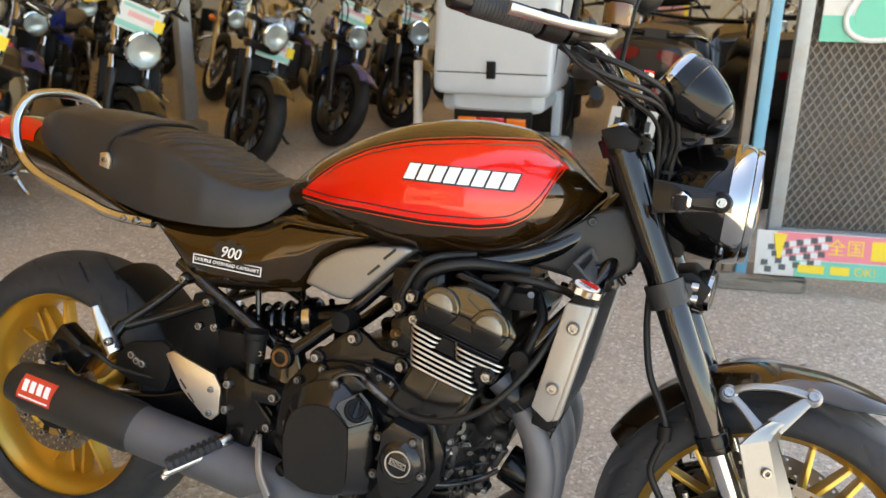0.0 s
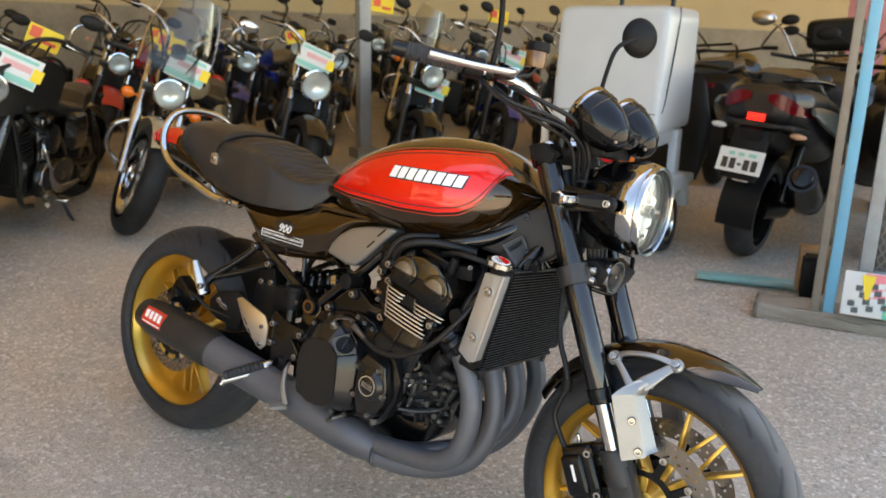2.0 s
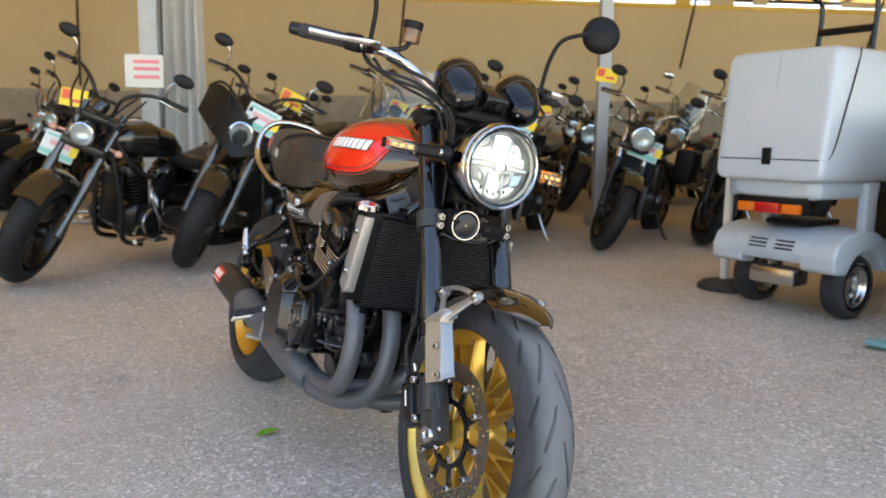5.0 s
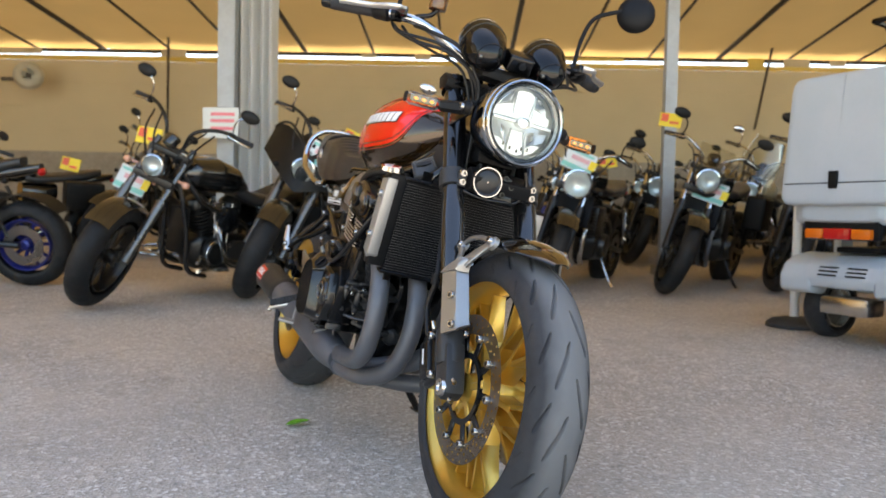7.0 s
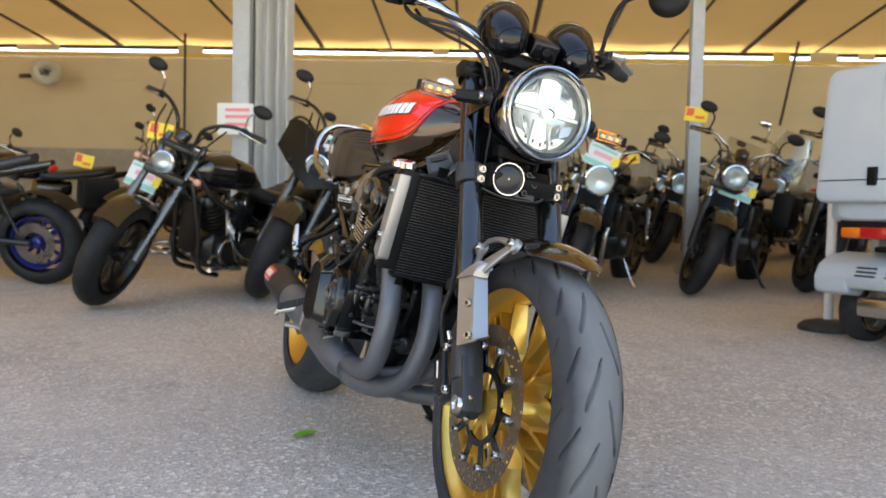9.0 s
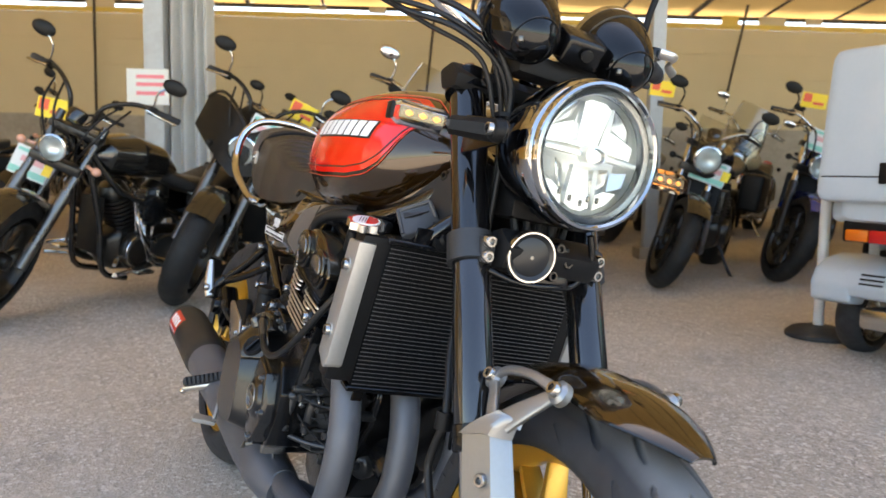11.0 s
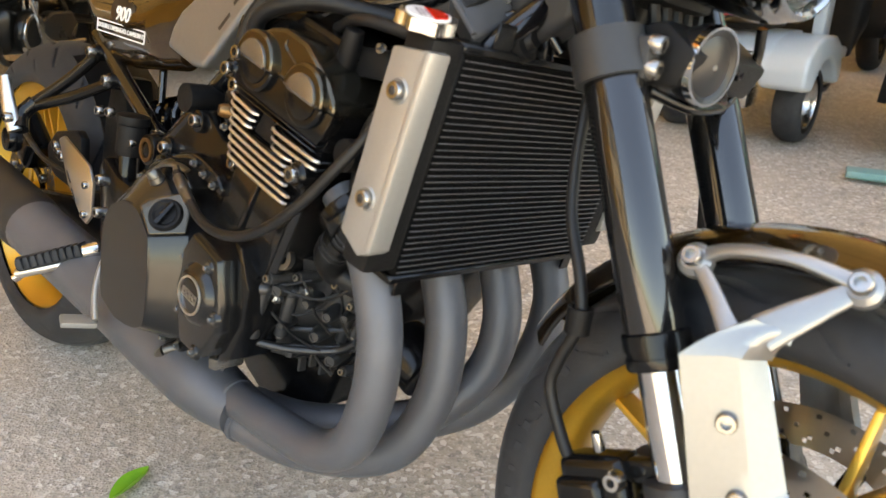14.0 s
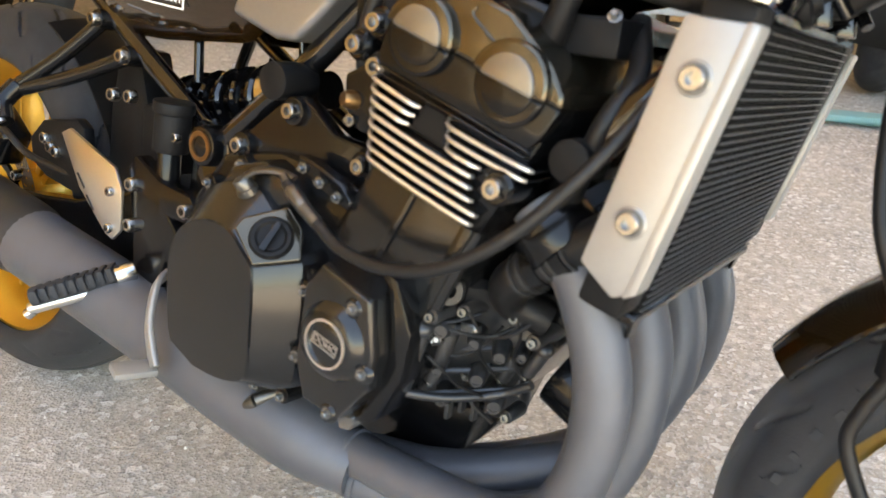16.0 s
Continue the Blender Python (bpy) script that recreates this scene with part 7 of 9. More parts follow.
def loft_body(rows, power=.75, around=20):
    """A rounded body through rows of (x, low z, high z, half width), closed at both ends."""
    ends = [(r[0], (r[1] + r[2]) / 2, (r[1] + r[2]) / 2, 0.0) for r in (rows[0], rows[-1])]
    rows = [ends[0]] + list(rows) + [ends[1]]
    def fn(u, v):
        t = u * (len(rows) - 1)
        i = min(int(t), len(rows) - 2)
        f = t - i
        f = f * f * (3 - 2 * f)
        x, lo, hi, w = [rows[i][k] * (1 - f) + rows[i + 1][k] * f for k in range(4)]
        a = 2 * math.pi * v
        c, s = math.cos(a), math.sin(a)
        return Vector((x, w * math.copysign(abs(s) ** power, s), (lo + hi) / 2 + (hi - lo) / 2 * math.copysign(abs(c) ** power, c)))
    return sheet(fn, (len(rows) - 1) * 5, around)


def parked_bike(label, tank_mat=PARK_GLOSS, rim_mat=PARK_SATIN, wire=False, style="naked", fork_mat=STEEL, lamp_r=.085, bars_mat=STEEL, fat=.12, seed=1, engine="twin"):
    """Origin under the front axle, x ahead. Built once for each kind; steered to its left."""
    rnd = random.Random(seed)
    cruiser = style in ("cruiser", "windshield", "fairing")
    L, R = (1.62, .325) if cruiser else (1.43, .31)
    rake = radians(31 if cruiser else 25)
    root = new("parked_motorcycle")
    root.empty_display_size = .1
    tagged(root, label, "motorcycle", "motorcycles parked in the shelter")
    hx, hz = -.62 * math.tan(rake), R + .62
    st = Matrix.Translation((hx, 0, hz)) @ Matrix.Rotation(radians(30), 4, Vector((-math.sin(rake), 0, math.cos(rake)))) @ Matrix.Translation((-hx, 0, -hz))
    sp = 24 if wire else 10
    I = Matrix.Identity(4)
    simple_wheel(root, Vector((0, 0, R)), R, fat, rim_mat, st, sp, wire, -.06)
    simple_wheel(root, Vector((-L, 0, R - .01)), R - .01, fat + .03, rim_mat, I, sp, wire, .07)

    def Q(name, bm, mat, lab="", steer=False, parent=None, sharp=38):
        return part(name, bm, mat, parent or root, lab, sharp, st if steer else None)
    fx = lambda z: -(z - R) * math.tan(rake)
    for sd in (-1, 1):
        y = sd * (.115 if cruiser else .10)
        fk = Q("fork_leg", rod((fx(R), y, R), (fx(R + .36), y, R + .36), .027, .029, 14), fork_mat if cruiser else PARK_SATIN, "", True)
        Q("fork_tube", rod((fx(R + .34), y, R + .34), (fx(R + .68), y, R + .68), .021, .021, 14), CHROME if fork_mat is STEEL else fork_mat, "", True, fk)
        iz, ir = (R + .40, .036) if style == "windshield" else (R + .5, .024)
        Q("indicator", join(rod((fx(iz), y, iz), (fx(iz) + .02, sd * .17, iz), .008, .008, 8), ball((fx(iz) + .03, sd * .195, iz), ir, (.8, 1, .9), 14)), ORANGE_LENS if style == "windshield" else PEACH if style == "cruiser" else PARK_MATT, "", True)
    Q("fork_yoke", box((fx(R + .62), 0, R + .62), (.07, .27, .04), .01), PARK_SATIN, "", True)
    Q("fork_yoke", box((fx(R + .46), 0, R + .46), (.07, .26, .05), .01), PARK_SATIN, "", True)
    Q("front_fender", sheet(lambda u, v: Vector(((R + .028) * math.cos(radians(45 + 105 * u)), (-.075 + .15 * v), R + (R + .028 - .02 * abs(2 * v - 1) ** 2) * math.sin(radians(45 + 105 * u)))), 16, 8, .003), tank_mat, "", True, None, 60)
    lz = R + (.48 if style == "windshield" else .51 if style == "naked" else .55)
    lm = axis_matrix((fx(lz) + .15, 0, lz), (1, 0, -.05))
    shell = Q("headlamp", lathe([(lamp_r, 0), (lamp_r * 1.02, -.02), (lamp_r * .9, -.07), (lamp_r * .4, -.12), (0, -.125)], 28, lm, caps=False), CHROME if cruiser and fork_mat is STEEL else PARK_GLOSS, "round headlamp", True)
    Q("lamp_face", lathe([(lamp_r * .98, .004), (lamp_r * .8, -.012), (lamp_r * .45, -.03), (0, -.036)], 28, lm, caps=False), LAMP_BOWL, "bright reflector", True, shell)
    Q("lamp_rim", lathe([(lamp_r * .92, .008), (lamp_r * 1.04, .004), (lamp_r * 1.04, -.016), (lamp_r * .98, -.004)], 28, lm, True), CHROME, "", True, shell)
    Q("lamp_glass", lathe([(lamp_r * .95, .005), (lamp_r * .6, .014), (0, .019)], 24, lm, caps=False), GLASS, "", True, shell).visible_shadow = False
    bz = hz + (.20 if cruiser else .13)
    bx = fx(R + .64)
    reach = .40 if cruiser else .37
    half_bar = [(bx, .05, R + .66), (bx + .02, .09, bz - .03), (bx - .05, .22, bz + .04), (bx - .16, reach, bz + .02)]
    bar = Q("handlebar", tube([(x, -y, z) for x, y, z in half_bar[::-1]] + half_bar, .012, 10, 5), bars_mat, "", True)
    for sd in (-1, 1):
        g = Vector((bx - .16, sd * reach, bz + .02))
        d = Vector((bx - .05, sd * .22, bz + .04)) - g
        d.normalize()
        Q("grip", rod(g, g + d * .12, .018, .018, 12, .003), RUBBER, "", True, bar)
        Q("switch_housing", rod(g + d * .125, g + d * .165, .023, .023, 12, .004), PARK_MATT, "", True, bar)
        Q("lever", tube([g + d * .16 + Vector((.04, 0, 0)), g + d * .08 + Vector((.06, 0, -.005)), g + Vector((.05, 0, -.01))], .006, 8, 4), STEEL, "", True, bar)
        mh = g + d * .12 + Vector((.03, sd * .05, .16))
        mi = Q("mirror", tube([g + d * .14, g + d * .14 + Vector((.02, 0, .10)), mh], .006, 8, 4), CHROME if cruiser else PARK_MATT, "", True, bar)
        Q("mirror_head", ball(mh, .055, (.28, 1.15, .72), 16), CHROME if cruiser and seed % 2 else PARK_MATT, "", True, bar)
    Q("gauge", lathe([(0, .012), (.045, .012), (.05, 0), (.04, -.05), (0, -.06)], 20, axis_matrix((bx + .06, 0, hz + .10), (-.5, 0, .85))), PARK_GLOSS, "", True)
    for k in range(4):
        Q("cable", tube([(bx - .02, (-.2, -.15, .15, .2)[k], bz), (bx + .10, (-.16, -.1, .1, .16)[k], hz + .08), (bx + .08, (-.07, -.04, .04, .07)[k], hz - .12), (bx - .06, 0, hz - .22)], .006, 6, 4), HOSE, "", True)
    if cruiser:
        Q("fuel_tank", loft_body([(hx - .06, .80, .86, .04), (hx - .14, .74, .93, .12), (hx - .32, .72, .95, .155), (hx - .50, .72, .90, .13), (hx - .62, .72, .80, .07)]), tank_mat, "teardrop tank", sharp=60)
        Q("seat", loft_body([(hx - .52, .70, .78, .07), (hx - .68, .64, .74, .14), (hx - .86, .62, .72, .16), (hx - .98, .64, .78, .13), (hx - 1.15, .68, .80, .11), (hx - 1.30, .72, .80, .06)], .6), VINYL, "black saddle", sharp=60)
        Q("rear_fender", sheet(lambda u, v: Vector((-L + (R + .05) * math.cos(radians(20 + 150 * u)), -.09 + .18 * v, R + (R + .05 - .03 * abs(2 * v - 1) ** 2) * math.sin(radians(20 + 150 * u)))), 18, 8, .003), tank_mat, "", sharp=60)
        for sd in (-1, 1):
            Q("side_case", loft_body([(hx - .66, .48, .66, .0), (hx - .72, .44, .68, .05), (hx - .90, .44, .68, .05), (hx - .98, .5, .64, .0)]), tank_mat).location = (0, sd * .13, 0)
        for k, ang in ((0, 24), (1, -24)):
            base = Vector((hx - .40 + (.04 if k == 0 else -.04), 0, .40))
            up = Vector((math.sin(radians(ang)), 0, math.cos(radians(ang))))
            cyl = Q("cylinder", rod(base, base + up * .28, .065, .065, 18), PARK_SATIN, "finned black cylinder")
            for j in range(8):
                Q("cooling_fin", rod(base + up * (.05 + .024 * j), base + up * (.064 + .024 * j), .085, .085, 18), PARK_SATIN, "", False, cyl)
            Q("rocker_cover", rod(base + up * .25, base + up * .31, .085, .06, 16, .01), STEEL if seed % 2 else PARK_SATIN, "")
        Q("crankcase", loft_body([(hx - .20, .28, .40, .05), (hx - .25, .22, .45, .10), (hx - .48, .20, .45, .115), (hx - .74, .24, .43, .10), (hx - .80, .28, .40, .05)], .5), PARK_SATIN, sharp=60)
        for sd in (-1, 1):
            for k in range(3):
                Q("pushrod_tube", rod((hx - .34 - .05 * k, sd * .115, .40), (hx - .36 - .03 * k + (.05 if k == 0 else -.05 if k == 2 else 0), sd * .10, .66), .009, .009, 8), STEEL)
            Q("air_cleaner", lathe([(0, .02), (.06, .02), (.085, .008), (.085, -.03), (0, -.03)], 24, axis_matrix((hx - .40, sd * .16, .56), (0, sd, 0))), COVER_BLACK if sd > 0 else STEEL)
            for k in range(5):
                bolt(root, (hx - .32 + .09 * math.cos(1.26 * k), sd * .172, .34 + .09 * math.sin(1.26 * k)), (0, sd, 0), BOLT_SMALL)
        Q("radiator", box((hx - .13, 0, .47), (.035, .15, .30), .010, 2), PARK_MATT, "black radiator between the frame tubes")
        for sd in (-1, 1):
            Q("foot_control", join(tube([(hx - .28, sd * .14, .30), (hx - .16, sd * .20, .33), (hx - .08, sd * .26, .31)], .011, 8, 4), tube([(hx - .36, sd * .16, .24), (hx - .20, sd * .22, .25), (hx - .08, sd * .27, .26)], .013, 8, 4)), STEEL, "bright forward foot control")
        Q("engine_cover", rod((hx - .32, .13, .34), (hx - .32, .17, .34), .11, .10, 24, .01), PARK_SATIN)
        Q("cover_ring", lathe([(.070, .0), (.088, .0), (.090, -.004), (.070, -.004)], 28, axis_matrix((hx - .32, .174, .34), (0, 1, 0)), True), STEEL, "bright ring on the engine cover")
        Q("primary_case", prism([(hx - .42, .27), (hx - .40, .38), (hx - .50, .42), (hx - .70, .41), (hx - .76, .34), (hx - .72, .26)], .115, .165, .012, 3), PARK_FORK, "dull metal primary case")
        for k in range(3):
            Q("side_pipe", tube([(hx - .36 - .04 * k, .10, .60 - .03 * k), (hx - .30 - .02 * k, .16, .50 - .02 * k), (hx - .42, .19, .30 - .02 * k), (hx - .80, .18, .26)], .010, 8, 4), STEEL, "thin bright pipe")
        Q("frame_downtube", join(*[tube([(hx - .03, sd * .03, hz - .06), (hx - .10, sd * .10, .50), (hx - .14, sd * .11, .24), (hx - .30, sd * .11, .18)], .016, 10, 4) for sd in (-1, 1)]), PARK_GLOSS, "black frame downtubes")
        Q("engine_cover", rod((hx - .62, .12, .34), (hx - .62, .16, .34), .09, .08, 24, .01), STEEL)
        for z in (.30, .22):
            Q("exhaust_pipe", tube([(hx - .30, -.10, .48), (hx - .16, -.17, .38), (hx - .26, -.19, z + .02), (hx - .6, -.20, z), (-L - .1, -.21, z + .02)], [.022, .022, .022, .036, .04], 14, 5), CHROME if fork_mat is STEEL else PARK_SATIN, "")
        for sd in (-1, 1):
            Q("footrest", join(tube([(hx - .30, sd * .12, .26), (hx - .22, sd * .28, .27)], .012, 8, 3), box((hx - .22, sd * .30, .275), (.11, .08, .018), .006)), STEEL)
    else:
        Q("fuel_tank", loft_body([(hx - .02, .82, .88, .05), (hx - .10, .76, .96, .12), (hx - .26, .74, .98, .15), (hx - .42, .74, .90, .11), (hx - .52, .76, .84, .06)]), tank_mat, "rounded tank", sharp=60)
        Q("seat", loft_body([(hx - .44, .76, .83, .06), (hx - .58, .74, .82, .12), (hx - .78, .76, .84, .13), (hx - 1.02, .79, .88, .11), (hx - 1.16, .84, .90, .05)], .6), VINYL, "black seat", sharp=60)
        Q("side_cover", loft_body([(hx - .46, .56, .74, .09), (hx - .60, .54, .74, .12), (hx - .76, .60, .74, .09)]), tank_mat, sharp=60)
        Q("tail_piece", loft_body([(hx - .85, .72, .80, .09), (hx - 1.10, .76, .84, .08), (hx - 1.28, .80, .86, .03)]), PARK_GLOSS, sharp=60)
        Q("cylinder_block", box((hx - .22, 0, .56), (.20, .34, .22), .02, 2), PARK_SATIN)
        for j in range(6):
            Q("cooling_fin", box((hx - .21, 0, .50 + .024 * j), (.235, .37, .006), .002, 1), PARK_SATIN)
        Q("crankcase", loft_body([(hx - .10, .32, .44, .08), (hx - .20, .25, .48, .17), (hx - .50, .25, .48, .18), (hx - .66, .32, .46, .10)], .6), PARK_SATIN, sharp=60)
        Q("engine_cover", rod((hx - .36, .15, .38), (hx - .36, .21, .38), .10, .085, 24, .012), PARK_SATIN)
        Q("engine_cover", rod((hx - .36, -.21, .38), (hx - .36, -.15, .38), .085, .10, 24, .012), PARK_SATIN)
        for y in (-.12, -.04, .04, .12):
            Q("header_pipe", tube([(hx - .13, y, .56), (hx - .03, y, .47), (hx - .06, y * .9, .30), (hx - .22, y * .6, .22), (hx - .5, -.06, .22)], .019, 10, 5), STEEL if seed % 2 else PIPE)
        Q("muffler", tube([(hx - .5, -.08, .22), (hx - .75, -.15, .26), (-L + .05, -.19, .33), (-L - .18, -.20, .38)], [.03, .045, .05, .045], 14, 5), PARK_SATIN if seed % 2 else STEEL)
        Q("radiator", box((hx + .02, 0, .62), (.03, .32, .24), .008, 1, Matrix.Translation((hx, 0, .62)) @ Matrix.Rotation(-.2, 4, 'Y') @ Matrix.Translation((-hx, 0, -.62))), FIN_BLACK)
        Q("hugger", sheet(lambda u, v: Vector((-L + (R + .03) * math.cos(radians(30 + 110 * u)), -.09 + .18 * v, R + (R + .03) * math.sin(radians(30 + 110 * u)))), 14, 6, .003), PARK_MATT, sharp=60)
    for sd in (-1, 1):
        Q("frame_tube", tube([(hx, sd * .03, hz - .02), (hx - .2, sd * .12, .66), (hx - .5, sd * .15, .56), (hx - .70, sd * .13, .40)], .017, 10, 4), PARK_GLOSS)
        Q("swingarm", tube([(hx - .68, sd * .12, .38), (-L + .2, sd * .13, .33), (-L, sd * .12, R)], .022, 8, 4), PARK_SATIN)
        Q("shock", join(rod((-L + .06, sd * .14, R + .06), (-L + .20, sd * .13, .68), .013, .013, 10), tube([(-L + .075 + .11 * i / 40, sd * .137 + .024 * math.cos(i * .9), R + .10 + .24 * i / 40 + .024 * math.sin(i * .9) * .3) for i in range(41)], .005, 6, 1)), STEEL if seed % 2 else PARK_SATIN)
        Q("rear_indicator", ball((hx - 1.12, sd * .17, .76), .024, (1, 1, 1), 10), PARK_MATT)
    Q("tail_light", ball((hx - 1.28, 0, .80), .04, (.5, 1.2, .7), 12), RED_LENS)
    Q("side_stand", tube([(hx - .56, .12, .28), (hx - .52, .24, .10), (hx - .50, .30, .055)], .011, 8, 3), STEEL if seed % 2 else PARK_SATIN)
    Q("side_stand_foot", box((hx - .50, .305, .05), (.06, .035, .008), .002), PARK_SATIN)
    if style == "windshield":
        Q("windshield", sheet(lambda u, v: Vector((bx + .16 - .16 * u - .06 * (2 * v - 1) ** 2, (.20 - .05 * u ** 2) * (2 * v - 1), R + .58 + .46 * u)), 8, 12, .004), CLEAR_PLASTIC, "tall clear windshield", True, sharp=60).visible_shadow = False
        for sd in (-1, 1):
            Q("crash_bar", tube([(hx - .02, sd * .03, .62), (hx + .04, sd * .26, .56), (hx + .02, sd * .32, .42), (hx - .02, sd * .24, .30), (hx - .06, sd * .06, .26)], .016, 12, 5), CHROME, "chrome crash bar")
            # Chrome strip stands in for the glint along the clear edge.
            Q("windshield_edge", strap([(bx + .10, sd * .200, R + .58), (bx + .03, sd * .195, R + .80), (bx - .06, sd * .150, R + 1.04)], [.016, .014, .010], .005, Vector((.6, sd, 0))), CHROME, "chrome strip for the glint on the windshield edge", True)
    if style == "fairing":
        Q("fairing", sheet(lambda u, v: Vector((bx + .24 - .30 * abs(2 * v - 1) ** 1.5 - .09 * u, .34 * (2 * v - 1), R + .40 + .13 * abs(2 * v - 1) + (.24 + .12 * abs(2 * v - 1) ** 1.3) * u * (1 - .55 * abs(2 * v - 1) ** 3))), 12, 28, .008), PARK_MATT, "black batwing fairing", True, sharp=60)
        Q("fairing_lip", tube([(bx + .15 - .30 * abs(k / 8) ** 1.5, .34 * k / 8, R + .64 + .25 * abs(k / 8) - .20 * abs(k / 8) ** 4) for k in range(-8, 9)], .010, 8, 2), PARK_SATIN, "", True)
        Q("screen", sheet(lambda u, v: Vector((bx + .13 - .10 * u - .10 * (2 * v - 1) ** 2, .17 * (2 * v - 1) * (1 - .4 * u), R + .66 + .10 * u)), 6, 10, .004), PARK_MATT, "low black screen", True).visible_shadow = False
        for sd in (-1, 1):
            Q("fork_cover", rod((fx(R + .1), sd * .115, R + .06), (fx(R + .46), sd * .115, R + .44), .030, .032, 12), GREY_PLASTIC, "", True)
    if style == "scrambler":
        Q("side_case", box((hx - .95, .22, .66), (.34, .16, .28), .03, 3), PARK_MATT, "black luggage case")
        Q("small_screen", sheet(lambda u, v: Vector((bx + .16 - .10 * u, .13 * (2 * v - 1), R + .62 + .18 * u)), 4, 6, .004), CLEAR_PLASTIC, "", True)
    return root


def place_bike(root, x, y, yaw, lean=10.0):
    root.matrix_basis = pose(x, y, ground_z(x, y), -lean, 0, yaw)
    return root


def price_card(p, yaw, tilt, roll, w=.225, h=.155):
    """A white and green printed card with a small yellow tag."""
    ob = thing("price_card", pose(*p, tilt, roll, yaw), "white and green price card hung on a motorcycle", "card", "price cards on the motorcycles")
    part("card", box((0, 0, 0), (w, .004, h), .001, 1), CARD_WHITE, ob)
    part("print_band", box((0, -.0035, -h * .34), (w * .96, .002, h * .22), 0), CARD_GREEN, ob)
    part("print_bar", box((w * .02, -.0035, h * .08), (w * .60, .002, h * .20), 0), PINK_INK, ob)
    part("print_bar", box((-w * .02, -.0035, h * .36), (w * .84, .002, h * .12), 0), CARD_GREEN, ob)
    part("tag", box((w * .46, -.006, 0), (w * .22, .003, h * .42), .001, 1), CARD_YELLOW, ob, "yellow tag")
    return ob


def bar_tag(p, yaw, tilt=0, roll=0):
    """A folded yellow and red tag on a handlebar."""
    ob = thing("hang_tag", pose(*p, tilt, roll, yaw), "yellow and red printed tag on a handlebar", "tag", "tags on the handlebars")
    part("tag", box((0, 0, 0), (.17, .004, .11), .001, 1), CARD_YELLOW, ob)
    part("print_bar", box((-.045, -.0035, .015), (.055, .002, .06), 0), CARD_RED, ob)
    part("print_bar", box((.03, -.0035, -.02), (.07, .002, .02), 0), CARD_RED, ob)
    return ob


random.seed(7)
cr = place_bike(parked_bike("black cruiser motorcycle with a raked fork on its side stand", style="cruiser", fork_mat=PARK_FORK, bars_mat=PARK_SATIN, lamp_r=.066, fat=.14, seed=2), -3.33, .50, -54)
place_bike(parked_bike("black cruiser motorcycle with a batwing fairing", style="fairing", fork_mat=PARK_FORK, bars_mat=PARK_SATIN, fat=.15, seed=4, lamp_r=.075), -3.375, 1.41, -50)
wc = place_bike(parked_bike("cream touring cruiser with a windshield and chrome bars", style="windshield", tank_mat=CREAM_PAINT, rim_mat=CHROME, wire=True, seed=3, fat=.13), -3.207, 2.32, -52)
n4 = place_bike(parked_bike("black naked motorcycle with a round chrome headlamp", style="naked", lamp_r=.10, seed=5, rim_mat=PARK_SATIN), -3.05, 3.33, -52)
n5 = place_bike(parked_bike("black street motorcycle with a small screen and side case", style="scrambler", seed=6, rim_mat=PARK_SATIN), -2.80, 4.25, -58)
n6 = place_bike(parked_bike("dark blue naked motorcycle on its stand", style="naked", tank_mat=BLUE_PAINT_BIKE, seed=7, rim_mat=PARK_SATIN), -2.66, 5.18, -58)
place_bike(copy_thing(n4, Matrix.Identity(4)), -2.53, 6.12, -58)
bl = place_bike(parked_bike("black motorcycle with blue wheel rims", style="naked", rim_mat=BLUE_RIM, seed=8), -5.15, -1.20, -116)
rd = place_bike(parked_bike("red naked motorcycle on its side stand", style="naked", tank_mat=RED_PAINT_BIKE, seed=9), -5.05, 3.25, -55)
for src, x, y, yaw in ((n5, -5.35, 2.15, -55), (n6, -4.85, 4.35, -58), (n4, -4.70, 5.40, -55), (wc, -4.55, 6.45, -60), (n6, -4.35, 7.45, -57), (rd, -4.15, 8.4, -60), (cr, -6.6, .55, -62),
                       (n4, -6.9, 2.9, -55), (cr, -6.75, 4.2, -60), (n6, -6.6, 5.4, -52), (n4, -6.45, 6.6, -58), (n5, -6.2, 7.8, -60), (n5, -6.4, -.9, -70), (n4, -7.9, .6, -60),
                       (n5, .55, 7.75, -92), (n6, 1.5, 7.4, -88), (n4, -2.7, 7.9, -70), (rd, -1.0, 9.6, -95), (n6, .1, 9.9, -98), (n5, 1.2, 9.7, -92), (n4, 2.3, 9.9, -88), (rd, 1.9, 12.3, -90), (n4, .6, 12.6, -94)):
    place_bike(copy_thing(src, Matrix.Identity(4)), x, y, yaw + random.uniform(-5, 5))
for p, yaw, roll in (((-3.78, .78, .834), 52, 14), ((-3.46, 1.915, 1.02), 50, 20), ((-3.33, 2.83, 1.005), 45, 20), ((-3.113, 3.661, 1.058), 42, 18), ((-2.879, 4.646, .871), 40, 14), ((-2.72, 5.55, 1.08), 40, 16), ((-2.62, 6.5, 1.05), 40, 12)):
    price_card(Vector(p) + Vector((.13, -.09, .0)), yaw, -14, roll + 6)
for p, yaw, roll in (((-3.90, .857, 1.133), 60, 10), ((-3.60, 2.15, 1.16), 50, 25), ((-3.72, 3.02, 1.13), 48, 20), ((-3.326, 4.652, 1.444), 45, 8), ((-2.95, 5.75, 1.40), 45, 10), ((-5.7, .35, 1.02), 60, 12), ((-5.0, 3.9, 1.18), 50, 10), ((-4.6, 5.0, 1.2), 50, -8)):
    bar_tag(Vector(p) + Vector((.08, -.06, 0)), yaw, -8, roll)

# ---- white delivery three-wheeler ----
dz = ground_z(-1.05, 4.07)
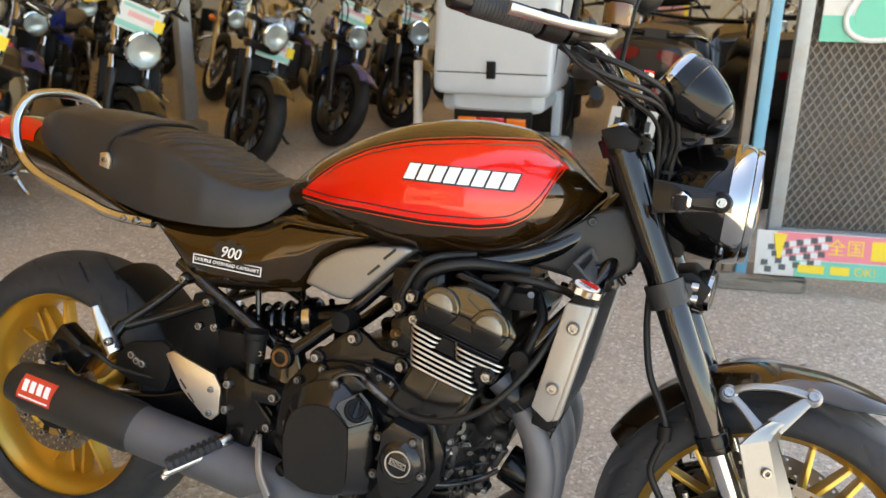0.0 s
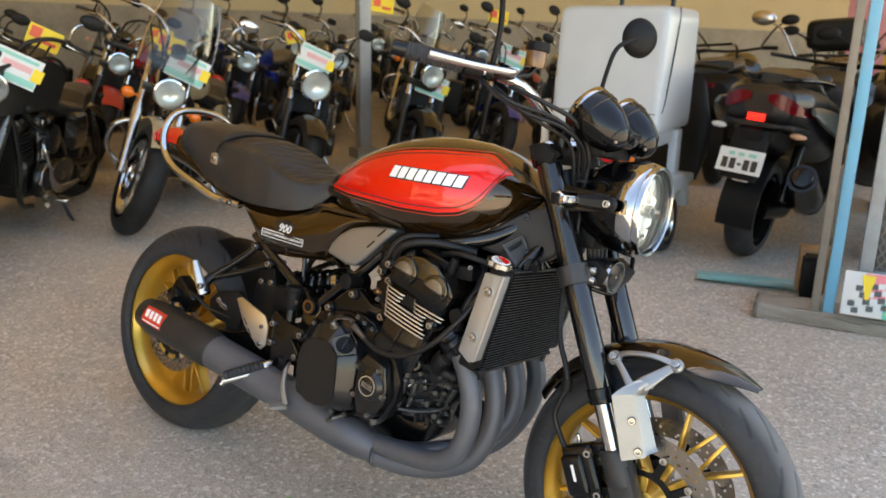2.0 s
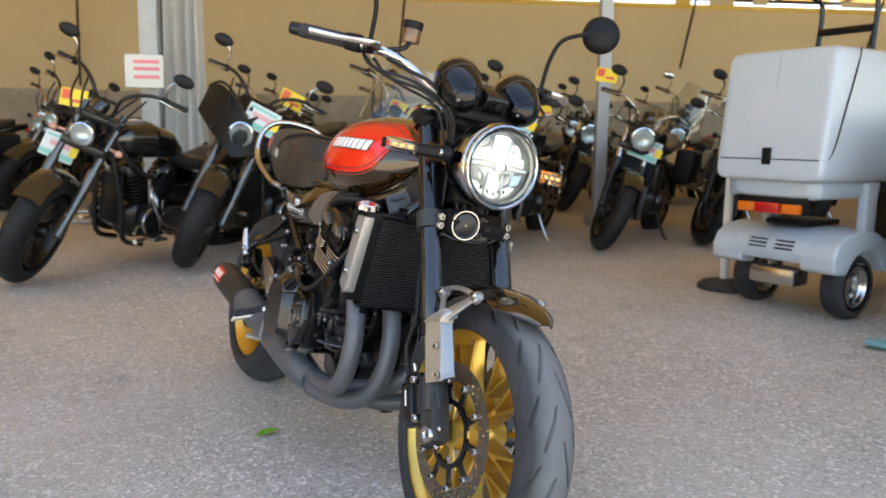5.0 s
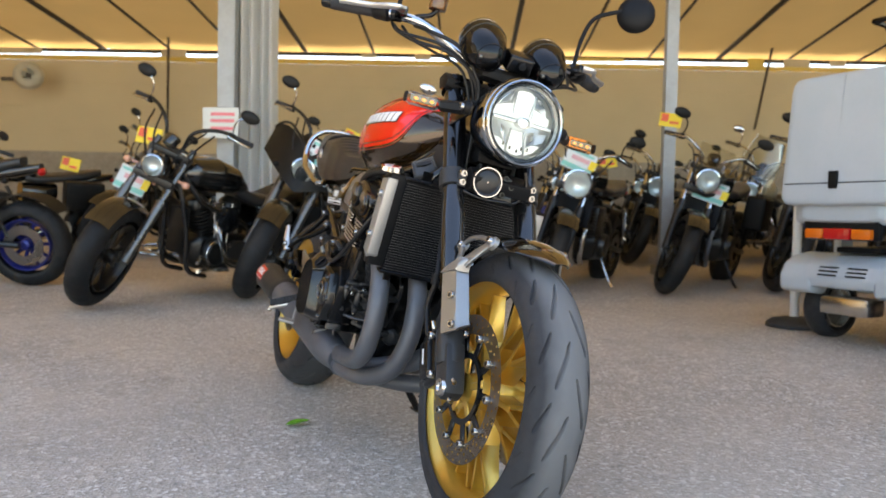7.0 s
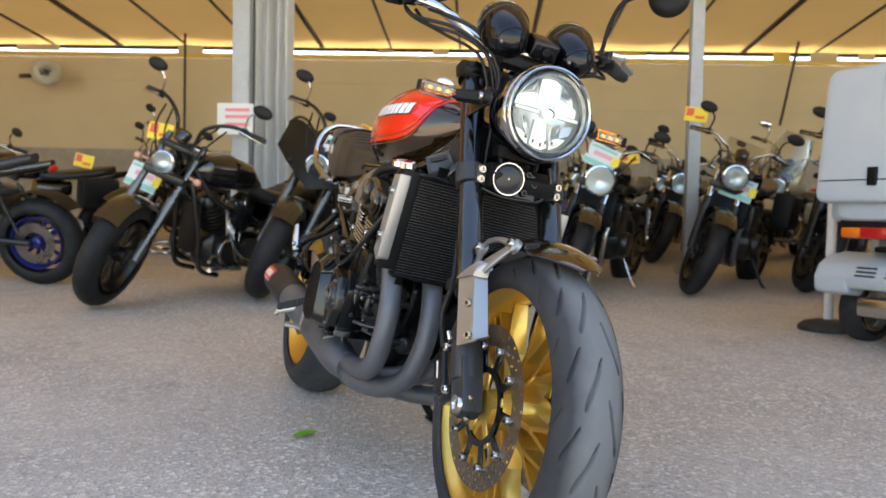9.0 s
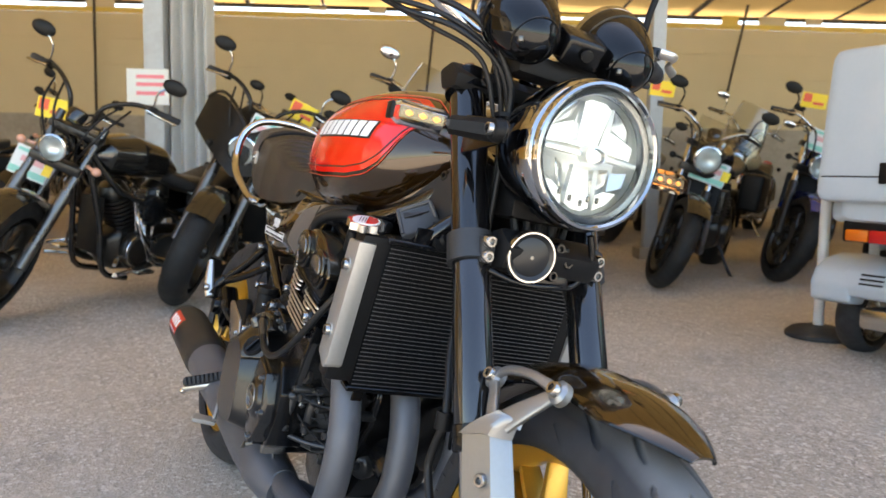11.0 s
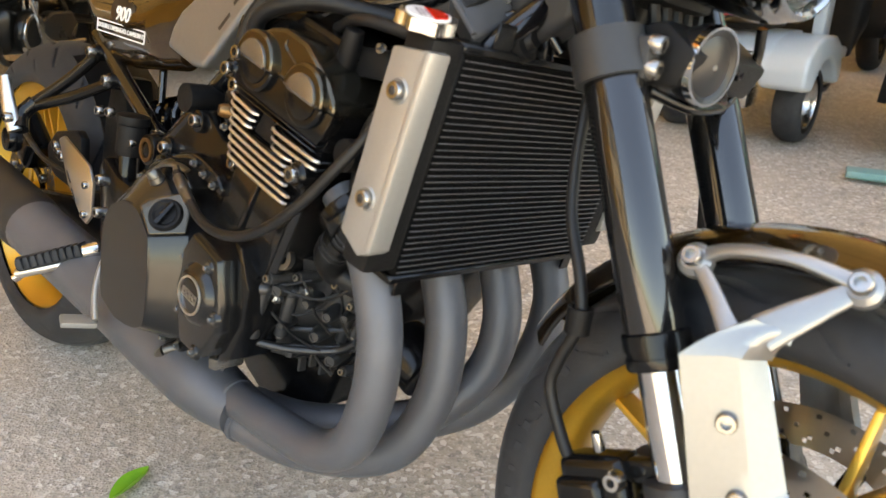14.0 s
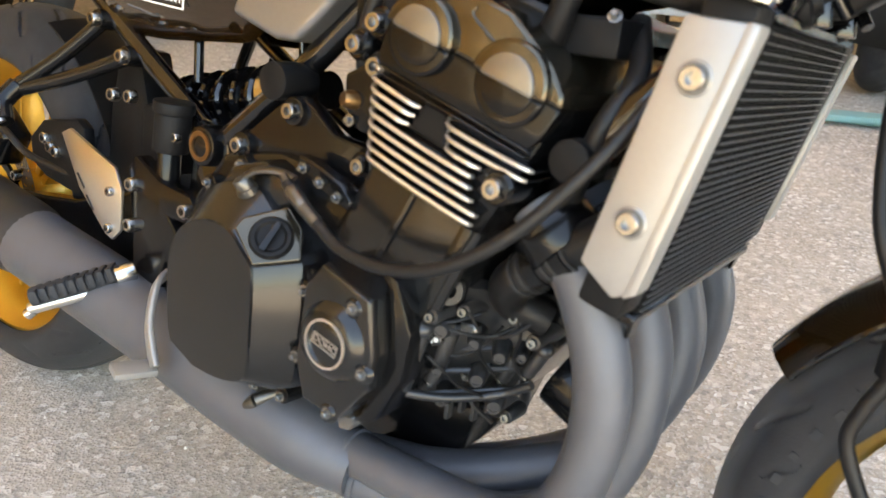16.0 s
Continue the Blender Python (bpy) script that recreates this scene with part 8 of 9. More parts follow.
gyro = thing("delivery_scooter", pose(-1.055, 4.075, dz, 0, 0, 93), "white three-wheeled delivery scooter with a large cargo box", "scooter")
cb = loft_body([(-.374, .714, 1.310, .282), (-.369, .702, 1.325, .291), (-.352, .694, 1.336, .297), (-.315, .690, 1.342, .300), (.0, .69, 1.345, .30), (.24, .69, 1.345, .30), (.27, .70, 1.335, .29)], .13, 64)
for v in cb.verts:
    if v.co.x < 0:
        v.co.x += .105 * (v.co.z - .80) * (-v.co.x / .37)
cargo = part("cargo_box", cb, WHITE_PLASTIC, gyro, "white moulded cargo box", 60)
part("lid_seam", tube([(-.372, -.275, .80), (-.372, .275, .80)], .004, 6, 2), BLACK_MATT, cargo)
for sd in (-1, 1):
    part("lid_seam", tube([(-.368, sd * .288, .80), (-.31, sd * .299, .83), (-.24, sd * .303, 1.02), (-.16, sd * .302, 1.25), (-.12, sd * .29, 1.34)], .004, 6, 6), BLACK_MATT, cargo)
part("latch", box((-.378, .0, .815), (.02, .045, .085), .006), BLACK_MATT, cargo, "black lid latch")
part("box_base", loft_body([(-.33, .62, .71, .20), (-.30, .60, .71, .26), (.20, .60, .71, .27), (.30, .62, .70, .22)], .4, 28), WHITE_PLASTIC, gyro, "", 60)
tl = part("tail_light", box((-.33, 0, .555), (.03, .14, .055), .008), RED_LENS, gyro, "red tail lens")
for sd in (-1, 1):
    part("indicator", box((-.325, sd * .125, .555), (.03, .10, .05), .010), ORANGE_LENS, gyro, "orange indicator lens")
    part("box_frame", box((.10, sd * .27, .48), (.10, .05, .42), .012), WHITE_PLASTIC, gyro)
part("lamp_board", box((-.30, 0, .575), (.03, .40, .10), .01), BLACK_MATT, gyro)
shell = [(-.262, .250), (-.292, .262), (-.298, .335), (-.268, .395), (-.20, .436), (-.08, .455), (.08, .445), (.19, .395), (.235, .30), (.235, .235), (.192, .235)]
arch = [(.188 * math.cos(radians(a)), .165 + .188 * math.sin(radians(a))) for a in range(24, 160, 12)]
cw = part("rear_cowl", prism([(-.285, .285), (-.298, .335), (-.268, .398), (-.20, .440), (-.08, .458), (.10, .455), (.20, .40), (.20, .285)], -.20, .20, .014, 3), WHITE_PLASTIC, gyro, "white rounded rear cowl", 60)
for sd in (-1, 1):
    part("wheel_arch", prism(shell + arch, sd * .165, sd * .350, .030, 4), WHITE_PLASTIC, cw, "white rounded wheel arch", 70)
part("cowl_pad", box((-.02, 0, .475), (.30, .24, .03), .012), BLACK_MATT, gyro, "black seat pad on the cowl")
for sd in (-1, 1):
    for k in range(3):
        part("vent_slot", box((-.2915 + .009 * k, sd * .075, .350 + .019 * k), (.012, .10, .0075), 0), BLACK_MATT, cw)
    wl = part("wheel", rim_mesh(.105, .05, 28), STEEL, gyro, "", 40, Matrix.Translation((0, sd * .255, .165)))
    part("tyre", tyre_mesh(.135, .06, .034, 48, 12, lambda a, s: 0), RUBBER, wl, "", 40, Matrix.Translation((0, sd * .255, .165)))
    part("wheel_plate", lathe([(0, -.02), (.05, -.02), (.06, .01), (.10, .0), (.10, -.01)], 24, Matrix.Translation((0, sd * .27, .165)) @ Matrix.Rotation(radians(90), 4, 'X')), STEEL, wl)
part("axle_box", box((-.20, 0, .20), (.14, .26, .09), .02), STEEL, gyro, "grey axle housing")
part("seat", loft_body([(.20, .66, .78, .12), (.36, .64, .76, .15), (.60, .62, .72, .12)], .6), VINYL, gyro, "", 60)
part("floor_board", box((.75, 0, .28), (.62, .36, .06), .02), WHITE_PLASTIC, gyro)
part("leg_shield", loft_body([(1.02, .25, .30, .20), (1.10, .28, .80, .24), (1.18, .50, .98, .18), (1.22, .80, .96, .08)], .6), PARK_MATT, gyro, "dark leg shield", 60)
part("handlebar", tube([(1.06, -.32, 1.0), (1.12, -.12, 1.02), (1.12, .12, 1.02), (1.06, .32, 1.0)], .012, 8, 5), BLACK_SATIN, gyro)
fw = part("wheel", rim_mesh(.115, .045, 28), STEEL, gyro, "", 40, Matrix.Translation((1.30, 0, .18)))
part("tyre", tyre_mesh(.145, .05, .036, 48, 12, lambda a, s: 0), RUBBER, fw, "", 40, Matrix.Translation((1.30, 0, .18)))
part("roof_rack", join(*[tube([(.22, sd * .15, 1.33), (.24, sd * .15, 1.62), (.10, sd * .15, 1.66)], .014, 8, 3) for sd in (-1, 1)], rod((.235, -.15, 1.48), (.235, .15, 1.48), .02, .02, 10), rod((.10, -.15, 1.66), (.10, .15, 1.66), .016, .016, 10)), BLACK_SATIN, gyro, "black tubular rack behind the box")
# weighted pole beside it
pl = thing("pole_stand", pose(-1.56, 4.08, ground_z(-1.56, 4.08)), "white pole on a black weighted base", "pole")
part("pole", rod((0, 0, .03), (0, 0, .80), .025, .025, 16, .005), WHITE_STEEL, pl)
part("base", lathe([(0, .06), (.05, .06), (.12, .045), (.15, .02), (.15, 0), (0, 0)], 28), RUBBER, pl)

# ---- black maxi scooter seen from behind ----
DARK_LENS = material("dark red lens", (.13, .003, .008), .12, 0, .35, vary=.05, spec=.25)
TAIL_GREY = material("satin charcoal plastic", (.009, .0095, .0105), .34, 0, .2, .2, .15, 60, .1, 400)
WING_GREY = material("dark silver green paint", (.10, .115, .108), .3, .3, .5, .05, .06, 200)
CLEAR_ORANGE = material("pale orange lens", (.62, .36, .22), .15, 0, .6, vary=.05)
mz = ground_z(-.39, 4.33)
mx = thing("maxi_scooter", pose(-.386, 4.372, mz, 5, 0, 86), "black maxi scooter with red tail lights and a number plate", "scooter")
rw = part("wheel", rim_mesh(.185, .06, 36), BLACK_SATIN, mx, "", 40, Matrix.Translation((0, 0, .285)))
part("tyre", tyre_mesh(.225, .078, .062, 90, 16, slashes(18, .6, .1, .9, .08, .005)), RUBBER, rw, "", 32, Matrix.Translation((0, 0, .285)))
part("tail_body", loft_body([(-.315, .83, .945, .075), (-.285, .795, .980, .165), (-.16, .75, .995, .225), (.15, .62, .965, .250), (.55, .50, .90, .24), (.8, .5, .7, .16)], .6, 32), TAIL_GREY, mx, "dark grey tail body", 60)
part("tail_lip", loft_body([(-.325, .775, .800, .10), (-.28, .765, .805, .18), (-.10, .74, .80, .22), (.05, .70, .78, .20)], .6, 24), TAIL_GREY, mx, "", 60)
part("plate_shroud", loft_body([(-.36, .70, .76, .06), (-.26, .66, .79, .10), (-.05, .60, .78, .12), (.10, .60, .74, .10)], .6, 20), BLACK_MATT, mx, "black plastic above the plate", 60)
part("seat", loft_body([(-.15, .96, 1.04, .12), (.1, .94, 1.06, .16), (.35, .86, .95, .17), (.7, .80, .88, .14)], .6), VINYL, mx, "", 60)
for sd in (-1, 1):
    part("tail_light", sheet(lambda u, v: Vector((-.338 + .03 * u + .17 * u ** 4, sd * (.045 + .198 * u), .926 - .085 * u ** 1.6 + (.012 + .062 * math.sin(math.pi * min(1, u + .08)) ** .8) * (v - .5))), 16, 6, .010), DARK_LENS, mx, "dark red tail lens")
    part("indicator_stalk", rod((-.22, sd * .10, .770), (-.24, sd * .17, .750), .010, .010, 10), BLACK_MATT, mx)
    part("indicator", ball((-.245, sd * .205, .745), .026, (.8, 1.7, .65), 14), CLEAR_ORANGE if sd < 0 else WHITE_STEEL, mx)
    part("grab_handle", tube([(-.20, sd * .06, 1.015), (-.16, sd * .14, 1.020), (-.02, sd * .190, 1.015), (.20, sd * .215, .995)], .015, 10, 5), BLACK_SATIN, mx)
    part("mirror", join(tube([(1.0, sd * .22, 1.10), (1.02, sd * .33, 1.25), (1.02, sd * .42, 1.30)], .008, 8, 4), ball((1.02, sd * .47, 1.32), .07, (.3, 1.2, .7), 14)), STEEL, mx)
    part("side_wing", loft_body([(-.22, .86, .90, .010), (-.12, .80, .90, .018), (.10, .70, .87, .020), (.40, .64, .80, .016), (.55, .66, .74, .006)], .7), WING_GREY, mx, "dark silver green side panel", 60, Matrix.Translation((0, sd * .262, 0)) @ Matrix.Translation((0, 0, .85)) @ Matrix.Rotation(radians(sd * 30), 4, "X") @ Matrix.Translation((0, 0, -.85)))
    part("rear_shock", rod((-.02, sd * .14, .35), (.1, sd * .15, .66), .028, .028, 12, .005), BLACK_SATIN, mx)
part("stop_light", box((-.325, 0, .822), (.02, .090, .038), .006), material("lit stop lens", (.6, .02, .02), .2, emit=(1, .02, .015), emit_strength=.45), mx, "lit red stop lens")
part("plate_bracket", prism([(-.42, .50), (-.40, .50), (-.28, .76), (-.34, .76)], -.09, .09, .006), BLACK_MATT, mx)
pm = Matrix.Translation((-.436, 0, .600)) @ Matrix.Rotation(radians(18), 4, 'Y')
npl = part("number_plate", box((0, 0, 0), (.006, .23, .125), .003), CARD_WHITE, mx, "white plate with dark green bars", m=pm)
for y, z, w, h in ((-.055, .035, .04, .018), (.0, .035, .03, .018), (.05, .035, .03, .018), (-.075, -.018, .03, .055), (-.035, -.018, .03, .055), (.0, -.018, .02, .012), (.035, -.018, .03, .055), (.075, -.018, .03, .055)):
    part("plate_bar", box((-.0042, y, z), (.002, w, h), 0), CARD_GREEN if z > 0 else BLACK_INK, npl, m=pm)
part("mudguard", sheet(lambda u, v: Vector((.33 * math.cos(radians(70 + 120 * u)), -.10 + .20 * v, .285 + .33 * math.sin(radians(70 + 120 * u)))), 14, 6, .004), BLACK_MATT, mx, "", 60)
part("reflector", box((-.37, 0, .50), (.01, .08, .03), .004), WHITE_STEEL, mx)
part("muffler", tube([(.35, -.16, .26), (.10, -.24, .38), (-.24, -.27, .54)], [.03, .085, .075], 18, 5), BLACK_SATIN, mx, "fat black muffler")
part("muffler_cap", rod((-.24, -.27, .54), (-.26, -.272, .55), .060, .05, 18, .004), BLACK_SATIN, mx)
part("engine_case", loft_body([(-.1, .24, .36, .10), (.2, .20, .42, .15), (.5, .22, .40, .12)], .6), BLACK_SATIN, mx, "", 60)
part("leg_shield", loft_body([(.9, .30, .40, .2), (1.0, .32, .98, .21), (1.12, .5, 1.04, .17), (1.2, .7, .95, .08)], .6), GREY_PLASTIC, mx, "", 60)
part("backrest", loft_body([(.40, .93, 1.00, .10), (.46, .92, 1.05, .15), (.54, .90, 1.04, .14), (.60, .90, .98, .08)], .6), VINYL, mx, "black rider backrest", 60)
part("handlebar", tube([(.95, -.36, 1.10), (1.02, 0, 1.08), (.95, .36, 1.10)], .013, 8, 5), BLACK_SATIN, mx)
fw = part("wheel", rim_mesh(.19, .05, 30), BLACK_SATIN, mx, "", 40, Matrix.Translation((1.45, 0, .29)))
part("tyre", tyre_mesh(.235, .06, .055, 60, 12, lambda a, s: 0), RUBBER, fw, "", 32, Matrix.Translation((1.45, 0, .29)))


def dark_scooter(loaded):
    """A black touring scooter from behind, with a case on its rack; origin under the rear axle, x ahead."""
    ob = thing("touring_scooter", Matrix.Identity(4), "black touring scooter with a flat top case on its rack" if loaded else "black touring scooter with an empty rear rack", "scooter", "black scooters behind")
    for x, r in ((0, .29), (1.42, .28)):
        w = part("wheel", rim_mesh(r - .10, .055, 30), BLACK_SATIN, ob, "", 40, Matrix.Translation((x, 0, r)))
        part("tyre", tyre_mesh(r - .055, .065, .055, 60, 12, lambda a, h: 0), PARK_TYRE, w, "", 32, Matrix.Translation((x, 0, r)))
    part("body", loft_body([(-.34, .66, .84, .12), (-.26, .58, .90, .22), (.10, .46, .92, .27), (.55, .34, .84, .26), (.80, .30, .60, .22)], .6, 28), PARK_MATT, ob, "black body", 60)
    part("seat", loft_body([(-.20, .90, 1.00, .15), (.10, .90, 1.03, .19), (.45, .82, .93, .18), (.72, .78, .88, .14)], .6, 24), VINYL, ob, "", 60)
    part("leg_shield", loft_body([(.86, .28, .42, .24), (.98, .30, 1.00, .27), (1.14, .5, 1.06, .21), (1.24, .7, .98, .10)], .6, 24), PARK_GLOSS, ob, "", 60)
    part("mudguard", sheet(lambda u, v: Vector((.33 * math.cos(radians(60 + 130 * u)), -.10 + .20 * v, .29 + .33 * math.sin(radians(60 + 130 * u)))), 14, 6, .004), PARK_MATT, ob, "", 60)
    rack = part("rack", join(*[tube([(.02, sd * .14, .98), (-.10, sd * .15, 1.10), (-.34, sd * .14, 1.12)], .010, 8, 4) for sd in (-1, 1)], rod((-.30, -.14, 1.12), (-.30, .14, 1.12), .010, .010, 8)), PARK_SATIN, ob)
    if loaded:
        case = part("top_case", loft_body([(-.44, 1.16, 1.32, .15), (-.41, 1.13, 1.34, .19), (-.22, 1.13, 1.36, .205), (-.02, 1.14, 1.33, .18), (.02, 1.18, 1.28, .14)], .35, 32), PARK_MATT, ob, "flat black top case", 60)
        part("case_seam", box((-.21, 0, 1.225), (.44, .412, .008), .002, 1), BLACK_SATIN, case)
    part("tail_light", sheet(lambda u, v: Vector((-.345 + .10 * (2 * u - 1) ** 2, .17 * (2 * u - 1), .80 + .035 * v)), 12, 3, .008), DARK_LENS, ob, "dark red tail lens")
    for sd in (-1, 1):
        part("mirror", join(tube([(.98, sd * .22, 1.10), (1.00, sd * .32, 1.24), (1.00, sd * .40, 1.30)], .008, 8, 4), ball((1.00, sd * .45, 1.32), .065, (.3, 1.2, .7), 14)), PARK_MATT, ob)
        part("grip", rod((.93, sd * .24, 1.09), (.90, sd * .37, 1.08), .018, .018, 12, .003), PARK_MATT, ob)
    part("handlebar", tube([(.93, -.26, 1.09), (1.0, 0, 1.07), (.93, .26, 1.09)], .013, 8, 5), PARK_SATIN, ob)
    part("muffler", tube([(.35, -.18, .26), (.10, -.25, .32), (-.25, -.26, .42)], [.03, .06, .055], 16, 5), PARK_SATIN, ob)
    return ob


tourer = dark_scooter(True)
for k, (x, y, yaw) in enumerate(((-.33, 6.85, 95), (-1.12, 6.35, 97), (.36, 4.95, 99))):
    d_sc = tourer if k == 0 else dark_scooter(False) if k == 1 else copy_thing(d_sc, Matrix.Identity(4))
    d_sc.matrix_basis = pose(x, y, ground_z(x, y), -4, 0, yaw)
PINK_BOARD = material("faded pink board", (.62, .27, .30), .5, vary=.12, grain=8)
bd = thing("banner_stand", pose(-.78, 11.75, ground_z(-.78, 11.75), 0, 0, 4), "faded pink banner board with a yellow edge on feet", "sign")
part("board", box((0, 0, 1.45), (.50, .03, 2.7), .006), PINK_BOARD, bd, "faded pink board")
part("board_edge", box((.285, 0, 1.45), (.06, .035, 2.7), .004), CARD_YELLOW, bd, "yellow edge strip")
for sd in (-1, 1):
    part("board_foot", box((sd * .2, 0, .05), (.05, .5, .10), .01), BLACK_MATT, bd)

# ---- gate posts, mesh panel and signs ----
def upright(name, x, y, sx, sy, z1, mat, label):
    ob = part(name, box((0, 0, z1 / 2), (sx, sy, z1), .004), mat)
    ob.matrix_basis = pose(x, y, 0, 0, 0, 8)
    tagged(ob, label, "post", kind="structure")


OLD_STEEL = material("weathered brown steel", (.24, .215, .18), .55, .3, vary=.15, grain=20, stain=(.16, .09, .05), stain_scale=6, stain_amount=.5)
upright("gate_post", .198, 3.455, .045, .045, 3.9, BLUE_PAINT, "light blue painted steel gate post")
upright("gate_post_rail", .142, 3.465, .035, .05, 3.9, OLD_STEEL, "weathered steel channel beside the gate post")
upright("gate_post_grey", .312, 3.525, .055, .05, 3.9, RUST_STEEL, "galvanised steel gate post with rust")
SIGN_GREEN = material("green sign paint", (.10, .48, .36), .4, vary=.05)
SIGN_PINK = material("pink sign paint", (.75, .20, .24), .4, vary=.05)
gate = new("gate_panel")
gate.matrix_basis = pose(.345, 3.555, 0, 0, 0, 8)
tagged(gate, "grey expanded metal gate panel in a steel frame", "gate")
GW, GZ0, GZ1, PW, PH = 1.9, .26, 2.3, .034, .026
nx, nz = int(GW / PW), int((GZ1 - GZ0) / PH)
verts, faces = [], []
for i in range(nx):
    for j in range(nz):
        cx, cz = i * PW + (PW / 2 if j % 2 else 0), GZ0 + j * PH
        for dx in (-1, 1):
            a, b = (cx, cz), (cx + dx * PW / 2, cz + PH)
            k = len(verts)
            for (px, pz) in (a, b):
                verts += [(px - .003, 0, pz), (px + .003, 0, pz), (px + .003, .004, pz), (px - .003, .004, pz)]
            faces += [(k, k + 1, k + 5, k + 4), (k + 1, k + 2, k + 6, k + 5), (k + 2, k + 3, k + 7, k + 6), (k + 3, k, k + 4, k + 7)]
me = bpy.data.meshes.new("mesh")
me.from_pydata(verts, [], faces)
GATE_STEEL = material("grimy galvanised mesh", (.20, .19, .175), .6, .2, vary=.15, grain=20, stain=(.15, .10, .06), stain_scale=4, stain_amount=.6)
me.materials.append(GATE_STEEL)
lm = new("metal_mesh", me)
lm.parent = gate
tagged(lm, "fine expanded metal mesh", kind="stuff")
part("gate_frame", join(box((GW / 2, .004, GZ0 - .02), (GW, .03, .04), .004), box((GW / 2, .004, GZ1), (GW, .03, .04), .004), box((GW, .004, 1.28), (.04, .03, 2.1), .004)), RUST_STEEL, gate)
part("back_sheet", box((GW / 2, .09, 1.28), (GW, .01, 2.1), .002), material("grimy plastic sheet", (.13, .12, .108), .6, vary=.2, grain=5, stain=(.05, .042, .035), stain_scale=2.5, stain_amount=.7), gate, "grimy grey plastic sheet behind the mesh")
# low pink, green and checkered banner
sg = thing("banner_sign", pose(.253, 3.378, .012, -14, 0, 8), "pink and green shop banner with a checkered flag", "sign")
part("board", box((.70, 0, .172), (1.40, .01, .19), .002), CARD_WHITE, sg)
part("pink_field", box((.74, -.0065, .207), (1.32, .003, .112), 0), SIGN_PINK, sg, "pink upper field")
part("green_field", box((.78, -.0065, .112), (1.24, .003, .070), 0), SIGN_GREEN, sg, "green lower band")
for i in range(9):
    for j in range(4):
        x = .025 + .028 * i + .012 * j
        z = .095 + .034 * j + .006 * i
        if z < .255:
            part("check", box((x, -.0085, z), (.027, .0015, .024), 0), BLACK_INK if (i + j) % 2 else CARD_WHITE, sg)
part("trophy_mark", prism([(.085, .15), (.10, .15), (.108, .20), (.12, .255), (.065, .255), (.077, .20)], -.0098, -.0112), CARD_YELLOW, sg)
for tx, s, x, z, mt in (("全国", .074, .357, .205, CARD_YELLOW), ("OK!", .050, .437, .112, CARD_YELLOW)):
    w = part("lettering", words(tx, s, .0008), mt, sg, "yellow lettering", 20)
    w.matrix_basis = pose(x, -.0085, z, 90, 0, 0)
part("letter_block", box((.225, -.0085, .112), (.105, .002, .034), 0), CARD_YELLOW, sg)
part("letter_block", box((.339, -.0085, .112), (.075, .002, .034), 0), CARD_YELLOW, sg)
part("letter_block", box((.53, -.0085, .205), (.15, .002, .08), 0), CARD_YELLOW, sg)
part("letter_block", box((.78, -.0085, .205), (.22, .002, .07), 0), CARD_YELLOW, sg)
part("letter_block", box((.70, -.0085, .112), (.34, .002, .036), 0), CARD_WHITE, sg)
# white and green sign above
gs = thing("shop_sign", pose(.372, 3.515, 0, 0, 0, 8), "white shop sign with a green band and swoosh", "sign")
part("board", box((.55, 0, 1.50), (1.10, .01, .90), .002), CARD_WHITE, gs)
part("green_band", box((.55, -.0065, 1.10), (1.10, .003, .10), 0), SIGN_GREEN, gs)
part("swoosh", lathe([(.0, .004), (.16, .004), (.16, 0), (0, 0)], 36, pose(.30, -.006, 1.22, 90, 0, 0) @ Matrix.Rotation(.5, 4, 'Z') @ Matrix.Diagonal((1.25, .62, 1, 1))), SIGN_GREEN, gs, "green oval")
part("swoosh_line", tube([(.30 + .235 * math.cos(a) * math.cos(.5) - .125 * math.sin(a) * math.sin(.5), -.013, 1.215 + .235 * math.cos(a) * math.sin(.5) + .125 * math.sin(a) * math.cos(.5)) for a in [math.pi * (.7 + 1.2 * k / 20) for k in range(21)]], .011, 8, 1), CARD_WHITE, gs)
part("dot", lathe([(0, .004), (.07, .004), (.07, 0), (0, 0)], 28, pose(.13, -.006, 1.30, 90, 0, 0)), SIGN_PINK, gs, "pink dot")

# ---- things on the ground by the gate ----
random.seed(11)
b = box((0, 0, .033), (.57, .21, .066), .02, 3)
bmesh.ops.subdivide_edges(b, edges=b.edges[:], cuts=3, use_grid_fill=True)
for v in b.verts:
    v.co += Vector((random.uniform(-1, 1), random.uniform(-1, 1), random.uniform(-1, 1))) * .006
kerb = part("kerb_stone", b, CONCRETE)
kerb.matrix_basis = pose(.172, 3.51, 0, 0, 0, 9)
tagged(kerb, "rough broken concrete kerb stone on the asphalt", "kerb")
pk = part("plank", join(box((0, 0, .035), (.54, .09, .022), .004), box((0, .015, .012), (.54, .02, .024), .003)), material("weathered teal painted wood", (.18, .40, .40), .55, vary=.15, grain=20, stain=(.35, .36, .33), stain_scale=8, stain_amount=.7))
pk.matrix_basis = pose(-.205, 3.815, ground_z(-.2, 3.82), 0, 0, 17)
tagged(pk, "weathered teal painted plank lying on the ground", "plank")
bx1 = part("wooden_crate", box((0, 0, .11), (.13, .12, .22), .006), TAN)
bx1.matrix_basis = pose(.062, 3.80, .05, 0, 0, 12)
tagged(bx1, "small tan wooden crate beside the gate post", "crate")
# Black box added to stand for the dark inside of the open crate.
bx2 = part("battery_box", join(box((0, 0, .09), (.09, .12, .18), .008), box((0, 0, .185), (.07, .10, .02), .005)), BLACK_MATT)
bx2.matrix_basis = pose(.078, 3.70, .055, 0, 0, 12)
tagged(bx2, "black box for the dark inside of the open crate", "box")
